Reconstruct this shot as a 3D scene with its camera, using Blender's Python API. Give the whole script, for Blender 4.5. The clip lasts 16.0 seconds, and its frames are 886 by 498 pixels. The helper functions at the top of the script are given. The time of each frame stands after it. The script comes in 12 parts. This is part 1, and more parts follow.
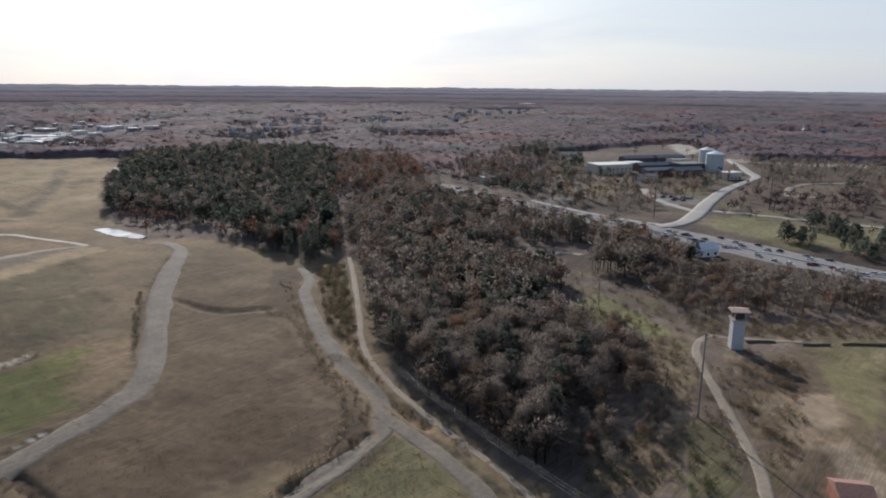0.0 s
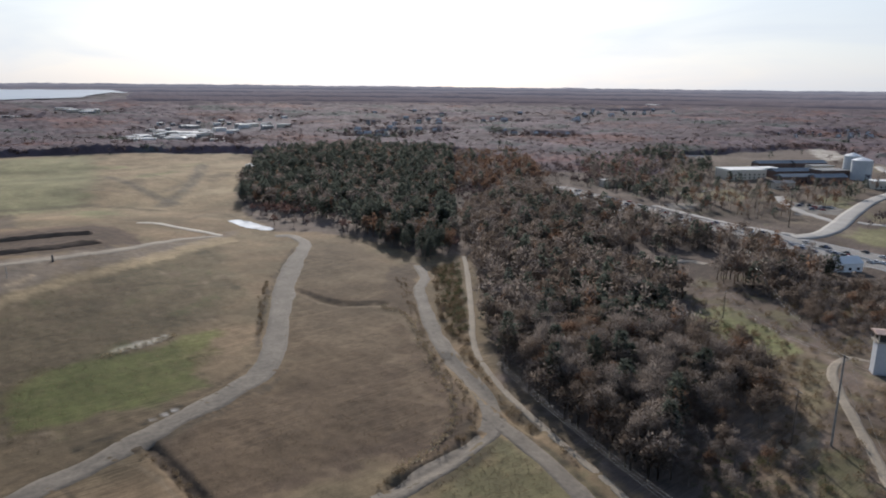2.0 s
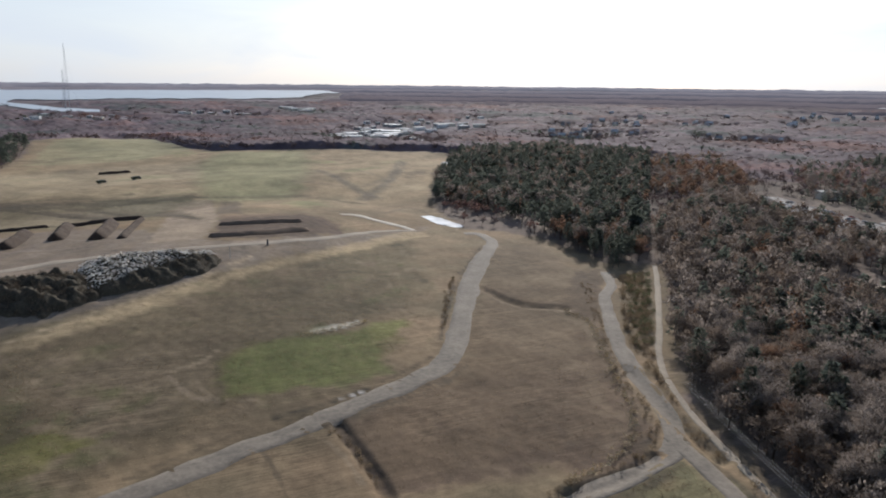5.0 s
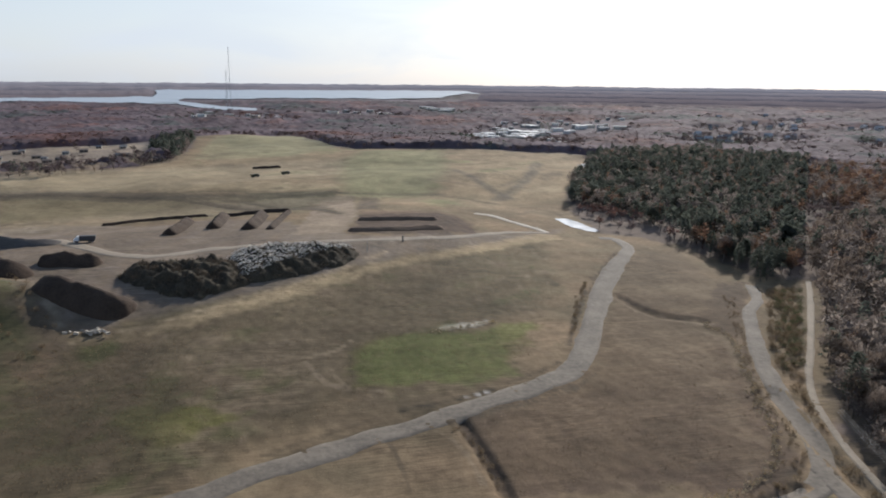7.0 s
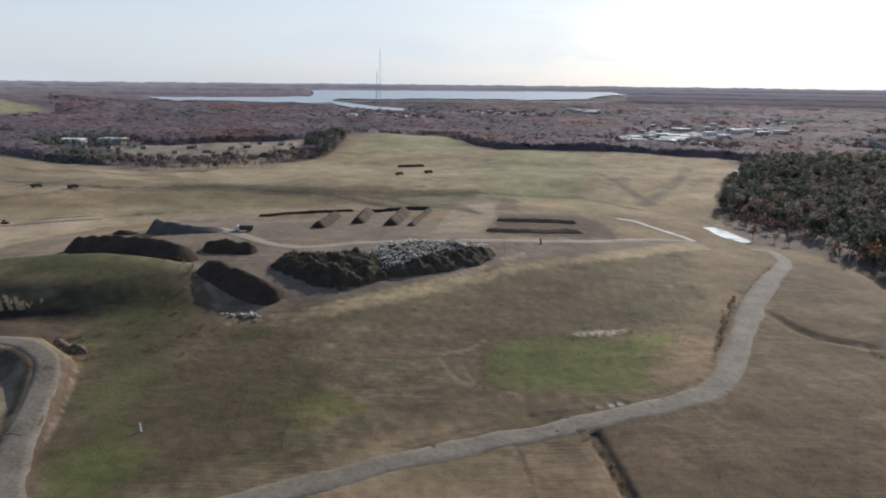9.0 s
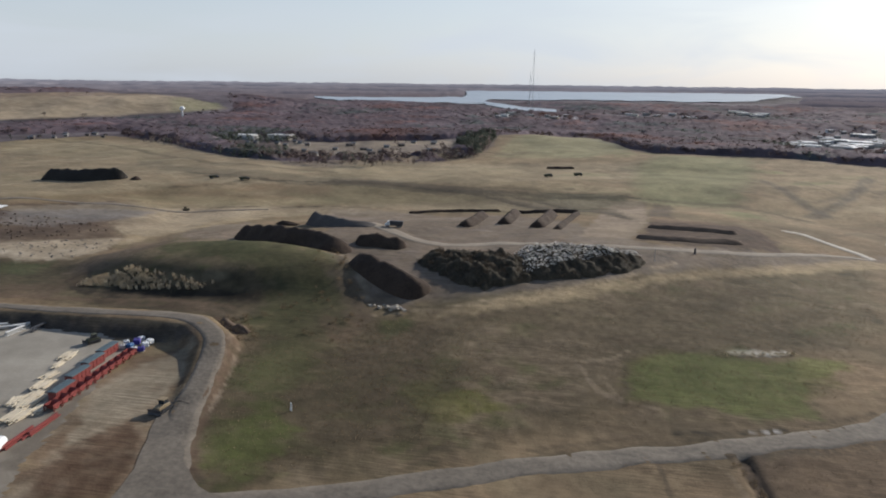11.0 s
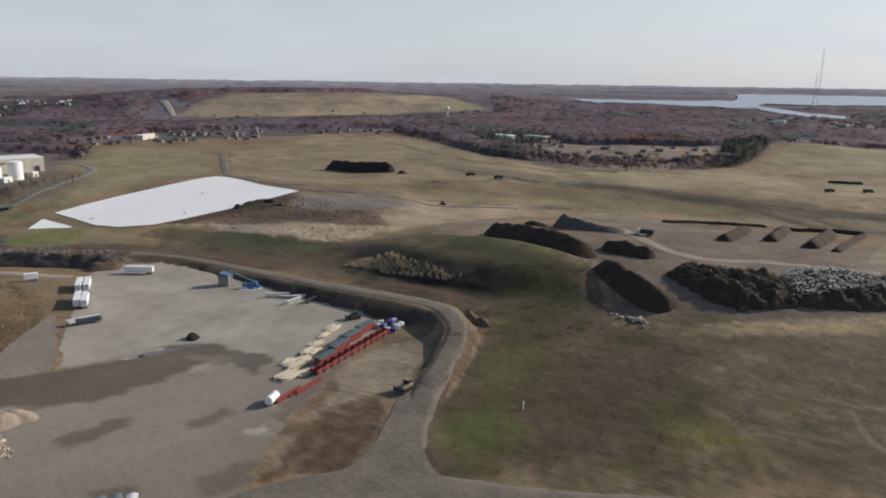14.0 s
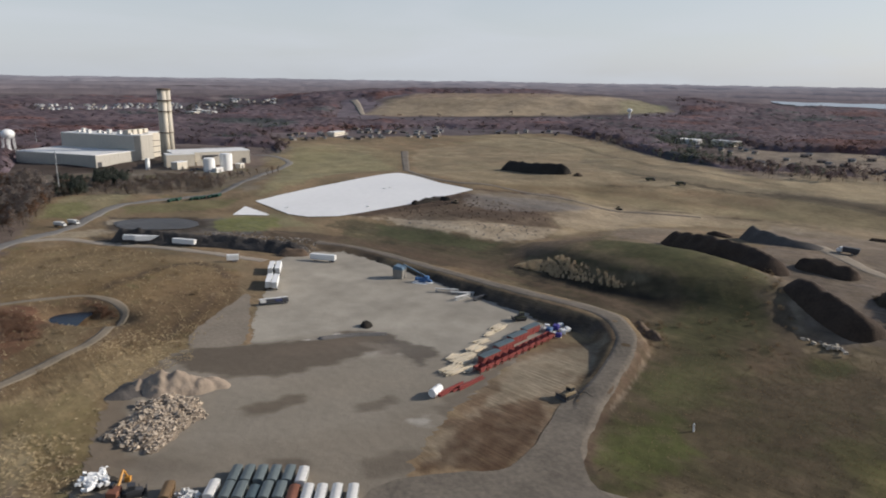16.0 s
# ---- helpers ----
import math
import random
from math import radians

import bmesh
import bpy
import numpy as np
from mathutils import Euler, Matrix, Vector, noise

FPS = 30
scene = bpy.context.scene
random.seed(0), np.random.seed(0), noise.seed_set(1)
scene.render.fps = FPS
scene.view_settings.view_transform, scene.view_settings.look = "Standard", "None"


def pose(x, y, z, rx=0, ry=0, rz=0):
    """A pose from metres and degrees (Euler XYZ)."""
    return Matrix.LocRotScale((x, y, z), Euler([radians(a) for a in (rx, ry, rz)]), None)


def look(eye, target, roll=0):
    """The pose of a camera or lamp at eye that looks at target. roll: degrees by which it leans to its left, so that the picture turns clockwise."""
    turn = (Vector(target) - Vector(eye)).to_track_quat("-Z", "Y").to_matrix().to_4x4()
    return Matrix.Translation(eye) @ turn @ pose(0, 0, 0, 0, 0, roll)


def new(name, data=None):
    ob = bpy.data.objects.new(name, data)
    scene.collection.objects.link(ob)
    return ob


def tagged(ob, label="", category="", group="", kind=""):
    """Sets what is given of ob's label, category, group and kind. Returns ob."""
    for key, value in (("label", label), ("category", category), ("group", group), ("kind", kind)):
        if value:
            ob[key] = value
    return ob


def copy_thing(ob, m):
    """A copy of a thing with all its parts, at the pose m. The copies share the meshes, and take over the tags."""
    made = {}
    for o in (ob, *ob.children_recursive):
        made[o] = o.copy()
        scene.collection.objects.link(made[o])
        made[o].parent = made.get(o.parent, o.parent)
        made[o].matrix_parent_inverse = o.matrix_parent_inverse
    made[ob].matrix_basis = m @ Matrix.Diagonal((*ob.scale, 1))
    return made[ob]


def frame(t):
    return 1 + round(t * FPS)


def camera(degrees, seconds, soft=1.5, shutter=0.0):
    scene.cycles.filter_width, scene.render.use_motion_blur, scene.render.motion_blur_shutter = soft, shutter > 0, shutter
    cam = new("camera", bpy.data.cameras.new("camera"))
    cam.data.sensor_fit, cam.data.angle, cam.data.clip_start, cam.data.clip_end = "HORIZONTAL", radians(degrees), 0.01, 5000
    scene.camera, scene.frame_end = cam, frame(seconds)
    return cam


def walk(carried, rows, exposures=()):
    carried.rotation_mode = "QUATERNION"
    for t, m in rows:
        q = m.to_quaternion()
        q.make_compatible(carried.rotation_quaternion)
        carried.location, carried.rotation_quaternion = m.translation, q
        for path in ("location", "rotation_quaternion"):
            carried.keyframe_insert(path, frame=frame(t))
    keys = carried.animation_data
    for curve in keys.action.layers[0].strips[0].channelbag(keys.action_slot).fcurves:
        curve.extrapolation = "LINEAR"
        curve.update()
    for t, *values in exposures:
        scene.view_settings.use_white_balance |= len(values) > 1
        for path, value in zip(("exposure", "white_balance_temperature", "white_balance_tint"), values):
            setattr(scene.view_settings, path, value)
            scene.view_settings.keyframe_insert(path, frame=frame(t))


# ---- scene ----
# ---------------------------------------------------------------- camera
cam = camera(64.81, 16.0, soft=1.9, shutter=0.3)
# seconds, x, y, turn, tilt, lean: a slow turn to the left at 100 m with a slight drift
ROWS = (
    (0.0, -1.89, -2.58, -49.065, -13.284, 0.564),
    (0.5, -1.67, -2.42, -46.633, -13.300, 0.573),
    (1.0, -1.47, -2.26, -44.201, -13.315, 0.581),
    (1.5, -1.28, -2.10, -41.799, -13.331, 0.586),
    (2.0, -1.10, -1.94, -39.369, -13.350, 0.591),
    (2.5, -0.94, -1.78, -36.898, -13.364, 0.594),
    (3.0, -0.79, -1.62, -34.343, -13.364, 0.592),
    (3.5, -0.65, -1.47, -31.730, -13.368, 0.590),
    (4.0, -0.52, -1.31, -29.135, -13.378, 0.589),
    (6.5, -0.10, -0.51, -15.390, -13.456, 0.581),
    (7.0, -0.05, -0.34, -12.632, -13.467, 0.584),
    (7.5, -0.02, -0.17, -9.776, -13.470, 0.591),
    (8.0, 0.00, 0.00, -6.875, -13.475, 0.603),
    (8.5, 0.01, 0.18, -3.968, -13.489, 0.614),
    (9.0, 0.00, 0.36, -1.090, -13.505, 0.627),
    (11.5, -0.22, 1.35, 14.237, -13.593, 0.713),
    (12.0, -0.31, 1.57, 17.433, -13.607, 0.733),
    (12.5, -0.40, 1.80, 20.803, -13.616, 0.753),
    (13.0, -0.51, 2.04, 24.403, -13.631, 0.772),
    (13.5, -0.63, 2.28, 28.023, -13.649, 0.787),
    (14.0, -0.77, 2.53, 31.585, -13.667, 0.798),
    (14.5, -0.92, 2.79, 35.188, -13.692, 0.807),
    (15.0, -1.08, 3.07, 38.808, -13.727, 0.817),
    (15.5, -1.25, 3.35, 42.396, -13.758, 0.824),
    (16.0, -1.43, 3.64, 45.932, -13.793, 0.828),
)
steps = []
for t, x, y, turn, tilt, lean in ROWS:
    a, b = radians(turn), radians(tilt)
    eye = Vector((x, y, 100.0))
    steps.append((t, look(eye, eye + Vector((-math.sin(a) * math.cos(b), math.cos(a) * math.cos(b), math.sin(b))), lean)))
walk(cam, steps, ((0.0, 0.05, 6200, 11), (2.0, 0.16, 6200, 11), (3.5, 0.24, 6200, 11), (6.3, 0.24, 6250, 10), (9.0, 0.2, 6250, 10), (11.5, 0.05, 6350, 10), (16.0, 0.02, 6550, 11)))

# ---------------------------------------------------------------- light
SUN_TURN, SUN_UP = -35.0, 24.5
VEIL = (0.78, 0.97)
world = bpy.data.worlds.new("world")
scene.world = world
world.use_nodes = True
wn, wl = world.node_tree.nodes, world.node_tree.links
sky = wn.new("ShaderNodeTexSky")
sky.sky_type = "NISHITA"
sky.sun_disc = False
sky.sun_elevation = radians(SUN_UP)
sky.sun_rotation = radians(-SUN_TURN)
sky.altitude = 50
sky.air_density, sky.dust_density, sky.ozone_density = 1.0, 1.2, 2.0
# a thin high veil of cloud over the clear sky, with faint streaks
veil = wn.new("ShaderNodeMix")
veil.data_type = "RGBA"
coord = wn.new("ShaderNodeTexCoord")
warp = wn.new("ShaderNodeMapping")
warp.inputs["Scale"].default_value = (2.2, 0.9, 9.0)
streak = wn.new("ShaderNodeTexNoise")
streak.inputs["Scale"].default_value, streak.inputs["Detail"].default_value, streak.inputs["Distortion"].default_value = 2.0, 7.0, 0.6
amount = wn.new("ShaderNodeMapRange")
amount.inputs["From Min"].default_value, amount.inputs["From Max"].default_value = 0.42, 0.75
amount.inputs["To Min"].default_value, amount.inputs["To Max"].default_value = VEIL
wl.new(coord.outputs["Generated"], warp.inputs["Vector"])
wl.new(warp.outputs[0], streak.inputs["Vector"])
wl.new(streak.outputs["Fac"], amount.inputs["Value"])
# the veil thins towards the zenith
apart = wn.new("ShaderNodeSeparateXYZ")
thin = wn.new("ShaderNodeMapRange")
thin.interpolation_type = "SMOOTHSTEP"
thin.inputs["From Min"].default_value, thin.inputs["From Max"].default_value = 0.0, 0.48
thin.inputs["To Min"].default_value, thin.inputs["To Max"].default_value = 1.0, 0.03
veiled = wn.new("ShaderNodeMath")
veiled.operation = "MULTIPLY"
wl.new(coord.outputs["Generated"], apart.inputs[0])
wl.new(apart.outputs["Z"], thin.inputs["Value"])
wl.new(amount.outputs[0], veiled.inputs[0])
wl.new(thin.outputs[0], veiled.inputs[1])
wl.new(veiled.outputs[0], veil.inputs[0])
wl.new(sky.outputs["Color"], veil.inputs[6])
# the veil is white: it takes the sky's brightness, not its colour
pale = wn.new("ShaderNodeRGBToBW")
wl.new(sky.outputs["Color"], pale.inputs[0])
lift = wn.new("ShaderNodeMath")
lift.operation = "MULTIPLY_ADD"
lift.inputs[1].default_value, lift.inputs[2].default_value = 0.09, 5.4
wl.new(pale.outputs[0], lift.inputs[0])
tint = wn.new("ShaderNodeMix")
tint.data_type, tint.blend_type = "RGBA", "MULTIPLY"
tint.inputs[0].default_value = 1.0
tint.inputs[7].default_value = (0.93, 1.0, 1.09, 1)
wl.new(lift.outputs[0], tint.inputs[6])
wl.new(tint.outputs[2], veil.inputs[7])
wl.new(veil.outputs[2], wn["Background"].inputs["Color"])
wn["Background"].inputs["Strength"].default_value = 0.11

sun_data = bpy.data.lights.new("sun", "SUN")
sun_data.energy, sun_data.angle, sun_data.color = 4.4, radians(0.7), (1.0, 0.93, 0.84)
sun = new("sun", sun_data)
az, el = radians(SUN_TURN), radians(SUN_UP)
sun.matrix_world = look((-math.sin(az) * math.cos(el) * 900, math.cos(az) * math.cos(el) * 900, math.sin(el) * 900), (0, 0, 0))

# ---------------------------------------------------------------- materials
MATS = {}


def mat(name, colour, rough=0.9, metal=0.0, vary=0.25, size=1.0, bump=0.3, spec=0.3, island=False, per_object=0.0, coarse=12.0, through_light=0.0):
    """A plain surface with grain at two scales; colour varies by `vary`."""
    if name in MATS:
        return MATS[name]
    m = bpy.data.materials.new(name)
    m.use_nodes = True
    n, l = m.node_tree.nodes, m.node_tree.links
    b = n["Principled BSDF"]
    b.inputs["Roughness"].default_value = rough
    b.inputs["Metallic"].default_value = metal
    b.inputs["Specular IOR Level"].default_value = spec
    co = n.new("ShaderNodeTexCoord")
    fine, broad = n.new("ShaderNodeTexNoise"), n.new("ShaderNodeTexNoise")
    fine.inputs["Scale"].default_value, fine.inputs["Detail"].default_value = 1.0 / size, 6.0
    broad.inputs["Scale"].default_value, broad.inputs["Detail"].default_value = 1.0 / (size * coarse), 3.0
    add = n.new("ShaderNodeMath")
    add.operation = "ADD"
    for t in (fine, broad):
        l.new(co.outputs["Object"], t.inputs["Vector"])
    l.new(fine.outputs["Fac"], add.inputs[0])
    l.new(broad.outputs["Fac"], add.inputs[1])
    last = add.outputs[0]
    if island or per_object:
        extra = n.new("ShaderNodeNewGeometry") if island else n.new("ShaderNodeObjectInfo")
        mul = n.new("ShaderNodeMath")
        mul.operation = "MULTIPLY_ADD"
        l.new(extra.outputs["Random Per Island" if island else "Random"], mul.inputs[0])
        mul.inputs[1].default_value = 0.9 if island else per_object
        l.new(last, mul.inputs[2])
        last = mul.outputs[0]
    ramp = n.new("ShaderNodeMapRange")
    top = 1.9 if (island or per_object) else 1.4
    ramp.inputs["From Min"].default_value, ramp.inputs["From Max"].default_value = 0.6, top
    ramp.inputs["To Min"].default_value, ramp.inputs["To Max"].default_value = 1.0 - vary, 1.0 + vary
    l.new(last, ramp.inputs["Value"])
    mix = n.new("ShaderNodeMix")
    mix.data_type, mix.blend_type = "RGBA", "MULTIPLY"
    mix.inputs[0].default_value = 1.0
    mix.inputs[6].default_value = (*colour, 1)
    l.new(ramp.outputs[0], mix.inputs[7])
    l.new(mix.outputs[2], b.inputs["Base Color"])
    if through_light:
        thin = n.new("ShaderNodeBsdfTranslucent")
        both = n.new("ShaderNodeMixShader")
        both.inputs[0].default_value = through_light
        l.new(mix.outputs[2], thin.inputs["Color"])
        l.new(b.outputs[0], both.inputs[1])
        l.new(thin.outputs[0], both.inputs[2])
        l.new(both.outputs[0], n["Material Output"].inputs["Surface"])
    if bump:
        bm_ = n.new("ShaderNodeBump")
        bm_.inputs["Strength"].default_value, bm_.inputs["Distance"].default_value = bump, size * 0.3
        l.new(fine.outputs["Fac"], bm_.inputs["Height"])
        l.new(bm_.outputs[0], b.inputs["Normal"])
    MATS[name] = m
    return m


def ground_material(name="land", streaks=((0.6, 0.17), (-0.5, 0.15), (1.7, 0.15)), grain=1.0):
    """Land: the cover's own colour, broken by tufts, patches and mower tracks."""
    m = bpy.data.materials.new(name)
    m.use_nodes = True
    n, l = m.node_tree.nodes, m.node_tree.links
    b = n["Principled BSDF"]
    b.inputs["Roughness"].default_value, b.inputs["Specular IOR Level"].default_value = 0.95, 0.1
    co = n.new("ShaderNodeTexCoord")
    cover = n.new("ShaderNodeVertexColor")
    cover.layer_name = "cover"
    heights, last = [], cover.outputs["Color"]
    for size, detail, amount in ((0.6, 4, 0.1), (3.0, 5, 0.12), (24.0, 6, 0.2), (190.0, 4, 0.18)):
        t = n.new("ShaderNodeTexNoise")
        t.inputs["Scale"].default_value, t.inputs["Detail"].default_value = 1.0 / size, detail
        l.new(co.outputs["Object"], t.inputs["Vector"])
        heights.append(t.outputs["Fac"])
        r = n.new("ShaderNodeMapRange")
        r.inputs["From Min"].default_value, r.inputs["From Max"].default_value = 0.3, 0.7
        r.inputs["To Min"].default_value, r.inputs["To Max"].default_value = 1 - amount * grain, 1 + amount * grain
        l.new(t.outputs["Fac"], r.inputs["Value"])
        x = n.new("ShaderNodeMix")
        x.data_type, x.blend_type = "RGBA", "MULTIPLY"
        x.inputs[0].default_value = 1.0
        l.new(last, x.inputs[6])
        l.new(r.outputs[0], x.inputs[7])
        last = x.outputs[2]
    # mower and wheel streaks, two ways
    for turn, amount in streaks:
        mp = n.new("ShaderNodeMapping")
        mp.inputs["Rotation"].default_value = (0, 0, turn)
        mp.inputs["Scale"].default_value = (1 / 24.0, 1 / 1.5, 1)
        t = n.new("ShaderNodeTexNoise")
        t.inputs["Scale"].default_value, t.inputs["Detail"].default_value, t.inputs["Distortion"].default_value = 1.0, 4.0, 2.2
        l.new(co.outputs["Object"], mp.inputs["Vector"])
        l.new(mp.outputs[0], t.inputs["Vector"])
        r = n.new("ShaderNodeMapRange")
        r.inputs["From Min"].default_value, r.inputs["From Max"].default_value = 0.38, 0.62
        r.inputs["To Min"].default_value, r.inputs["To Max"].default_value = 1 - amount, 1 + amount
        l.new(t.outputs["Fac"], r.inputs["Value"])
        # only here and there
        where = n.new("ShaderNodeTexNoise")
        where.inputs["Scale"].default_value, where.inputs["Detail"].default_value = 1 / 52.0, 3.0
        shift = n.new("ShaderNodeMapping")
        shift.inputs["Location"].default_value = (700 * turn, 300 * turn, 0)
        l.new(co.outputs["Object"], shift.inputs["Vector"])
        l.new(shift.outputs[0], where.inputs["Vector"])
        k = n.new("ShaderNodeMapRange")
        k.inputs["From Min"].default_value, k.inputs["From Max"].default_value = 0.48, 0.62
        l.new(where.outputs["Fac"], k.inputs["Value"])
        x = n.new("ShaderNodeMix")
        x.data_type, x.blend_type = "RGBA", "MULTIPLY"
        l.new(k.outputs[0], x.inputs[0])
        l.new(last, x.inputs[6])
        l.new(r.outputs[0], x.inputs[7])
        last = x.outputs[2]
    l.new(last, b.inputs["Base Color"])
    up = n.new("ShaderNodeBump")
    up.inputs["Strength"].default_value, up.inputs["Distance"].default_value = 0.32, 0.5
    l.new(heights[1], up.inputs["Height"])
    fine = n.new("ShaderNodeBump")
    fine.inputs["Strength"].default_value, fine.inputs["Distance"].default_value = 0.5, 0.15
    l.new(heights[0], fine.inputs["Height"])
    l.new(up.outputs[0], fine.inputs["Normal"])
    l.new(fine.outputs[0], b.inputs["Normal"])
    return m


# ---------------------------------------------------------------- relief
def smooth(a):
    a = np.clip(a, 0.0, 1.0)
    return a * a * (3.0 - 2.0 * a)


def ripple(x, y, size, seed):
    """Cheap smooth relief: a few crossed waves, about -1 to 1."""
    rng = np.random.RandomState(seed)
    out = 0.0
    for k in range(5):
        a, f, p = rng.uniform(0, 6.283), rng.uniform(0.7, 1.5) * 6.283 / size, rng.uniform(0, 6.283, 2)
        u = x * np.cos(a) + y * np.sin(a)
        v = y * np.cos(a) - x * np.sin(a)
        out = out + np.sin(f * u + p[0] + 0.9 * np.sin(0.6 * f * v + p[1]))
    return out / 3.0


# hills and terraces: x, y, height, half length, half width, turn in degrees, steepness
FORMS = (
    (-10, 425, 8.0, 190, 95, 36, 6),
    (10, 335, 7.0, 190, 105, 30, 2),
    (-70, 255, -2.5, 35, 20, 60, 2),
    (230, 900, 14.0, 330, 190, -8, 2),
    (-150, 1180, 13.0, 250, 170, 12, 2),
    (-300, 750, 8.0, 260, 150, 20, 2),
    (40, 665, 7.0, 240, 62, 8, 2),
    (-420, 560, 5.0, 150, 60, 40, 2),
    (-355, 410, 7.0, 112, 72, 125, 6),
    (-170, 385, 7.0, 95, 75, 40, 4),
    (-178, 313, 8.0, 80, 27, -8, 5),
    (-500, 390, 9.0, 120, 90, 50, 4),
    (-340, 115, 6.0, 70, 45, 60, 2),
    (-290, 40, 4.0, 80, 60, 40, 2),
    (-297, 88, -5.0, 19, 10, 40, 4),
    (330, 250, -5.0, 170, 110, 50, 2),
    (-1500, 1720, 46.0, 720, 330, 35, 4),
    (900, 120, 10.0, 260, 300, 0, 2),
    (120, 1500, -8.0, 700, 260, 0, 4),
)


# banks: line, height, half width
BANKS = (
    (((-436, 156), (-403, 188), (-346, 223)), 3.2, 7.0),
    (((48, 185), (49, 170), (50, 156), (50, 145)), -1.1, 2.2),
    (((152, 293), (153, 276), (159, 265), (175, 256)), -1.2, 2.6),
    (((158, 189), (149, 163), (145, 144), (141, 128)), -1.4, 2.8),
    (((91, 129), (102, 129), (116, 132), (124, 136)), -1.1, 2.4),
)


# the haul road's embankment: x, y, height
HAUL = ((-355.8, 238.2, 1.0), (-320.8, 246.2, 1.6), (-250.7, 243.5, 3.2), (-202.1, 240.3, 4.6), (-166.1, 238.8, 5.6), (-144.8, 236.0, 5.6), (-128.6, 222.4, 4.2), (-121.0, 201.5, 2.0), (-113.3, 177.1, 0.8), (-106.1, 156.9, 0.0))


def embankment(x, y):
    best = np.zeros(np.shape(x))
    for (ax, ay, ah), (bx, by, bh) in zip(HAUL[:-1], HAUL[1:]):
        dx, dy = bx - ax, by - ay
        k = np.clip(((x - ax) * dx + (y - ay) * dy) / (dx * dx + dy * dy), 0, 1)
        h = ah + (bh - ah) * k
        best = np.maximum(best, h * np.exp(-((np.hypot(x - ax - k * dx, y - ay - k * dy) / (5.0 + 0.75 * h)) ** 6)))
    return best


def from_line(x, y, line):
    best = np.full(np.shape(x), 1e9)
    for (ax, ay), (bx, by) in zip(line[:-1], line[1:]):
        dx, dy = bx - ax, by - ay
        k = np.clip(((x - ax) * dx + (y - ay) * dy) / (dx * dx + dy * dy + 1e-9), 0, 1)
        best = np.minimum(best, np.hypot(x - ax - k * dx, y - ay - k * dy))
    return best


def height(x, y):
    """The height of the ground at plan places x, y (arrays or numbers)."""
    x, y = np.asarray(x, float), np.asarray(y, float)
    r = np.hypot(x, y)
    out = 70.0 * smooth((r - 1500.0) / 3400.0)
    for cx, cy, h, a, b, turn, p in FORMS:
        c, s = math.cos(math.radians(turn)), math.sin(math.radians(turn))
        u, v = ((x - cx) * c + (y - cy) * s) / a, ((y - cy) * c - (x - cx) * s) / b
        out = out + h * np.exp(-((u * u + v * v) ** (p / 2)))
    for line, h, w in BANKS:
        out = out + h * np.exp(-((from_line(x, y, line) / w) ** 4))
    out = out + embankment(x, y)
    slope = np.exp(-((((x + 452) / 84) ** 2 + ((y - 353) / 108) ** 2) ** 4))
    out = out * (1 - slope) + slope * (0.0636 * y - 0.007 * x - 19.6)
    flat = np.exp(-((((x + 225) * 0.83 + (y - 155) * 0.55) / 172) ** 2 + (((y - 155) * 0.83 - (x + 225) * 0.55) / 118) ** 2) ** 2)
    flat = np.maximum(flat, np.exp(-((((x + 450) / 95) ** 2 + ((y - 355) / 125) ** 2) ** 2)))
    far = np.clip(r / 700.0, 0.35, 1.6)
    return out + (1 - flat) * (0.9 * far * ripple(x, y, 130, 3) + 0.22 * ripple(x, y, 23, 5) + 0.10 * ripple(x, y, 8, 7))


def ground(x, y):
    return float(height(x, y))


def inside(x, y, poly):
    """How far inside a plan outline, in metres (negative outside)."""
    x, y = np.asarray(x, float), np.asarray(y, float)
    best, odd = np.full(x.shape, 1e9), np.zeros(x.shape, bool)
    for (ax, ay), (bx, by) in zip(poly, poly[1:] + poly[:1]):
        dx, dy = bx - ax, by - ay
        k = np.clip(((x - ax) * dx + (y - ay) * dy) / (dx * dx + dy * dy + 1e-9), 0, 1)
        best = np.minimum(best, np.hypot(x - ax - k * dx, y - ay - k * dy))
        cross = (ay > y) != (by > y)
        odd ^= cross & (x < ax + (y - ay) * dx / (dy if dy else 1e-9))
    return np.where(odd, best, -best)


def spline(points, step):
    """Points along a smooth line through the plan points, about `step` metres apart."""
    p = np.array(points, float)
    p = np.concatenate([[2 * p[0] - p[1]], p, [2 * p[-1] - p[-2]]])
    out = []
    for i in range(1, len(p) - 2):
        n = max(2, int(np.hypot(*(p[i + 1] - p[i])) / step))
        for t in np.linspace(0, 1, n, endpoint=False):
            out.append(0.5 * ((2 * p[i]) + (p[i + 1] - p[i - 1]) * t + (2 * p[i - 1] - 5 * p[i] + 4 * p[i + 1] - p[i + 2]) * t * t
                              + (3 * p[i] - p[i - 1] - 3 * p[i + 1] + p[i + 2]) * t ** 3))
    out.append(p[-2])
    return np.array(out)


def scatter(poly, count, seed):
    """Random plan places inside an outline."""
    rng = np.random.RandomState(seed)
    xs, ys = [p[0] for p in poly], [p[1] for p in poly]
    got = np.zeros((0, 2))
    while len(got) < count:
        c = np.stack([rng.uniform(min(xs), max(xs), count * 2), rng.uniform(min(ys), max(ys), count * 2)], 1)
        got = np.concatenate([got, c[inside(c[:, 0], c[:, 1], poly) > 0]])
    return got[:count]


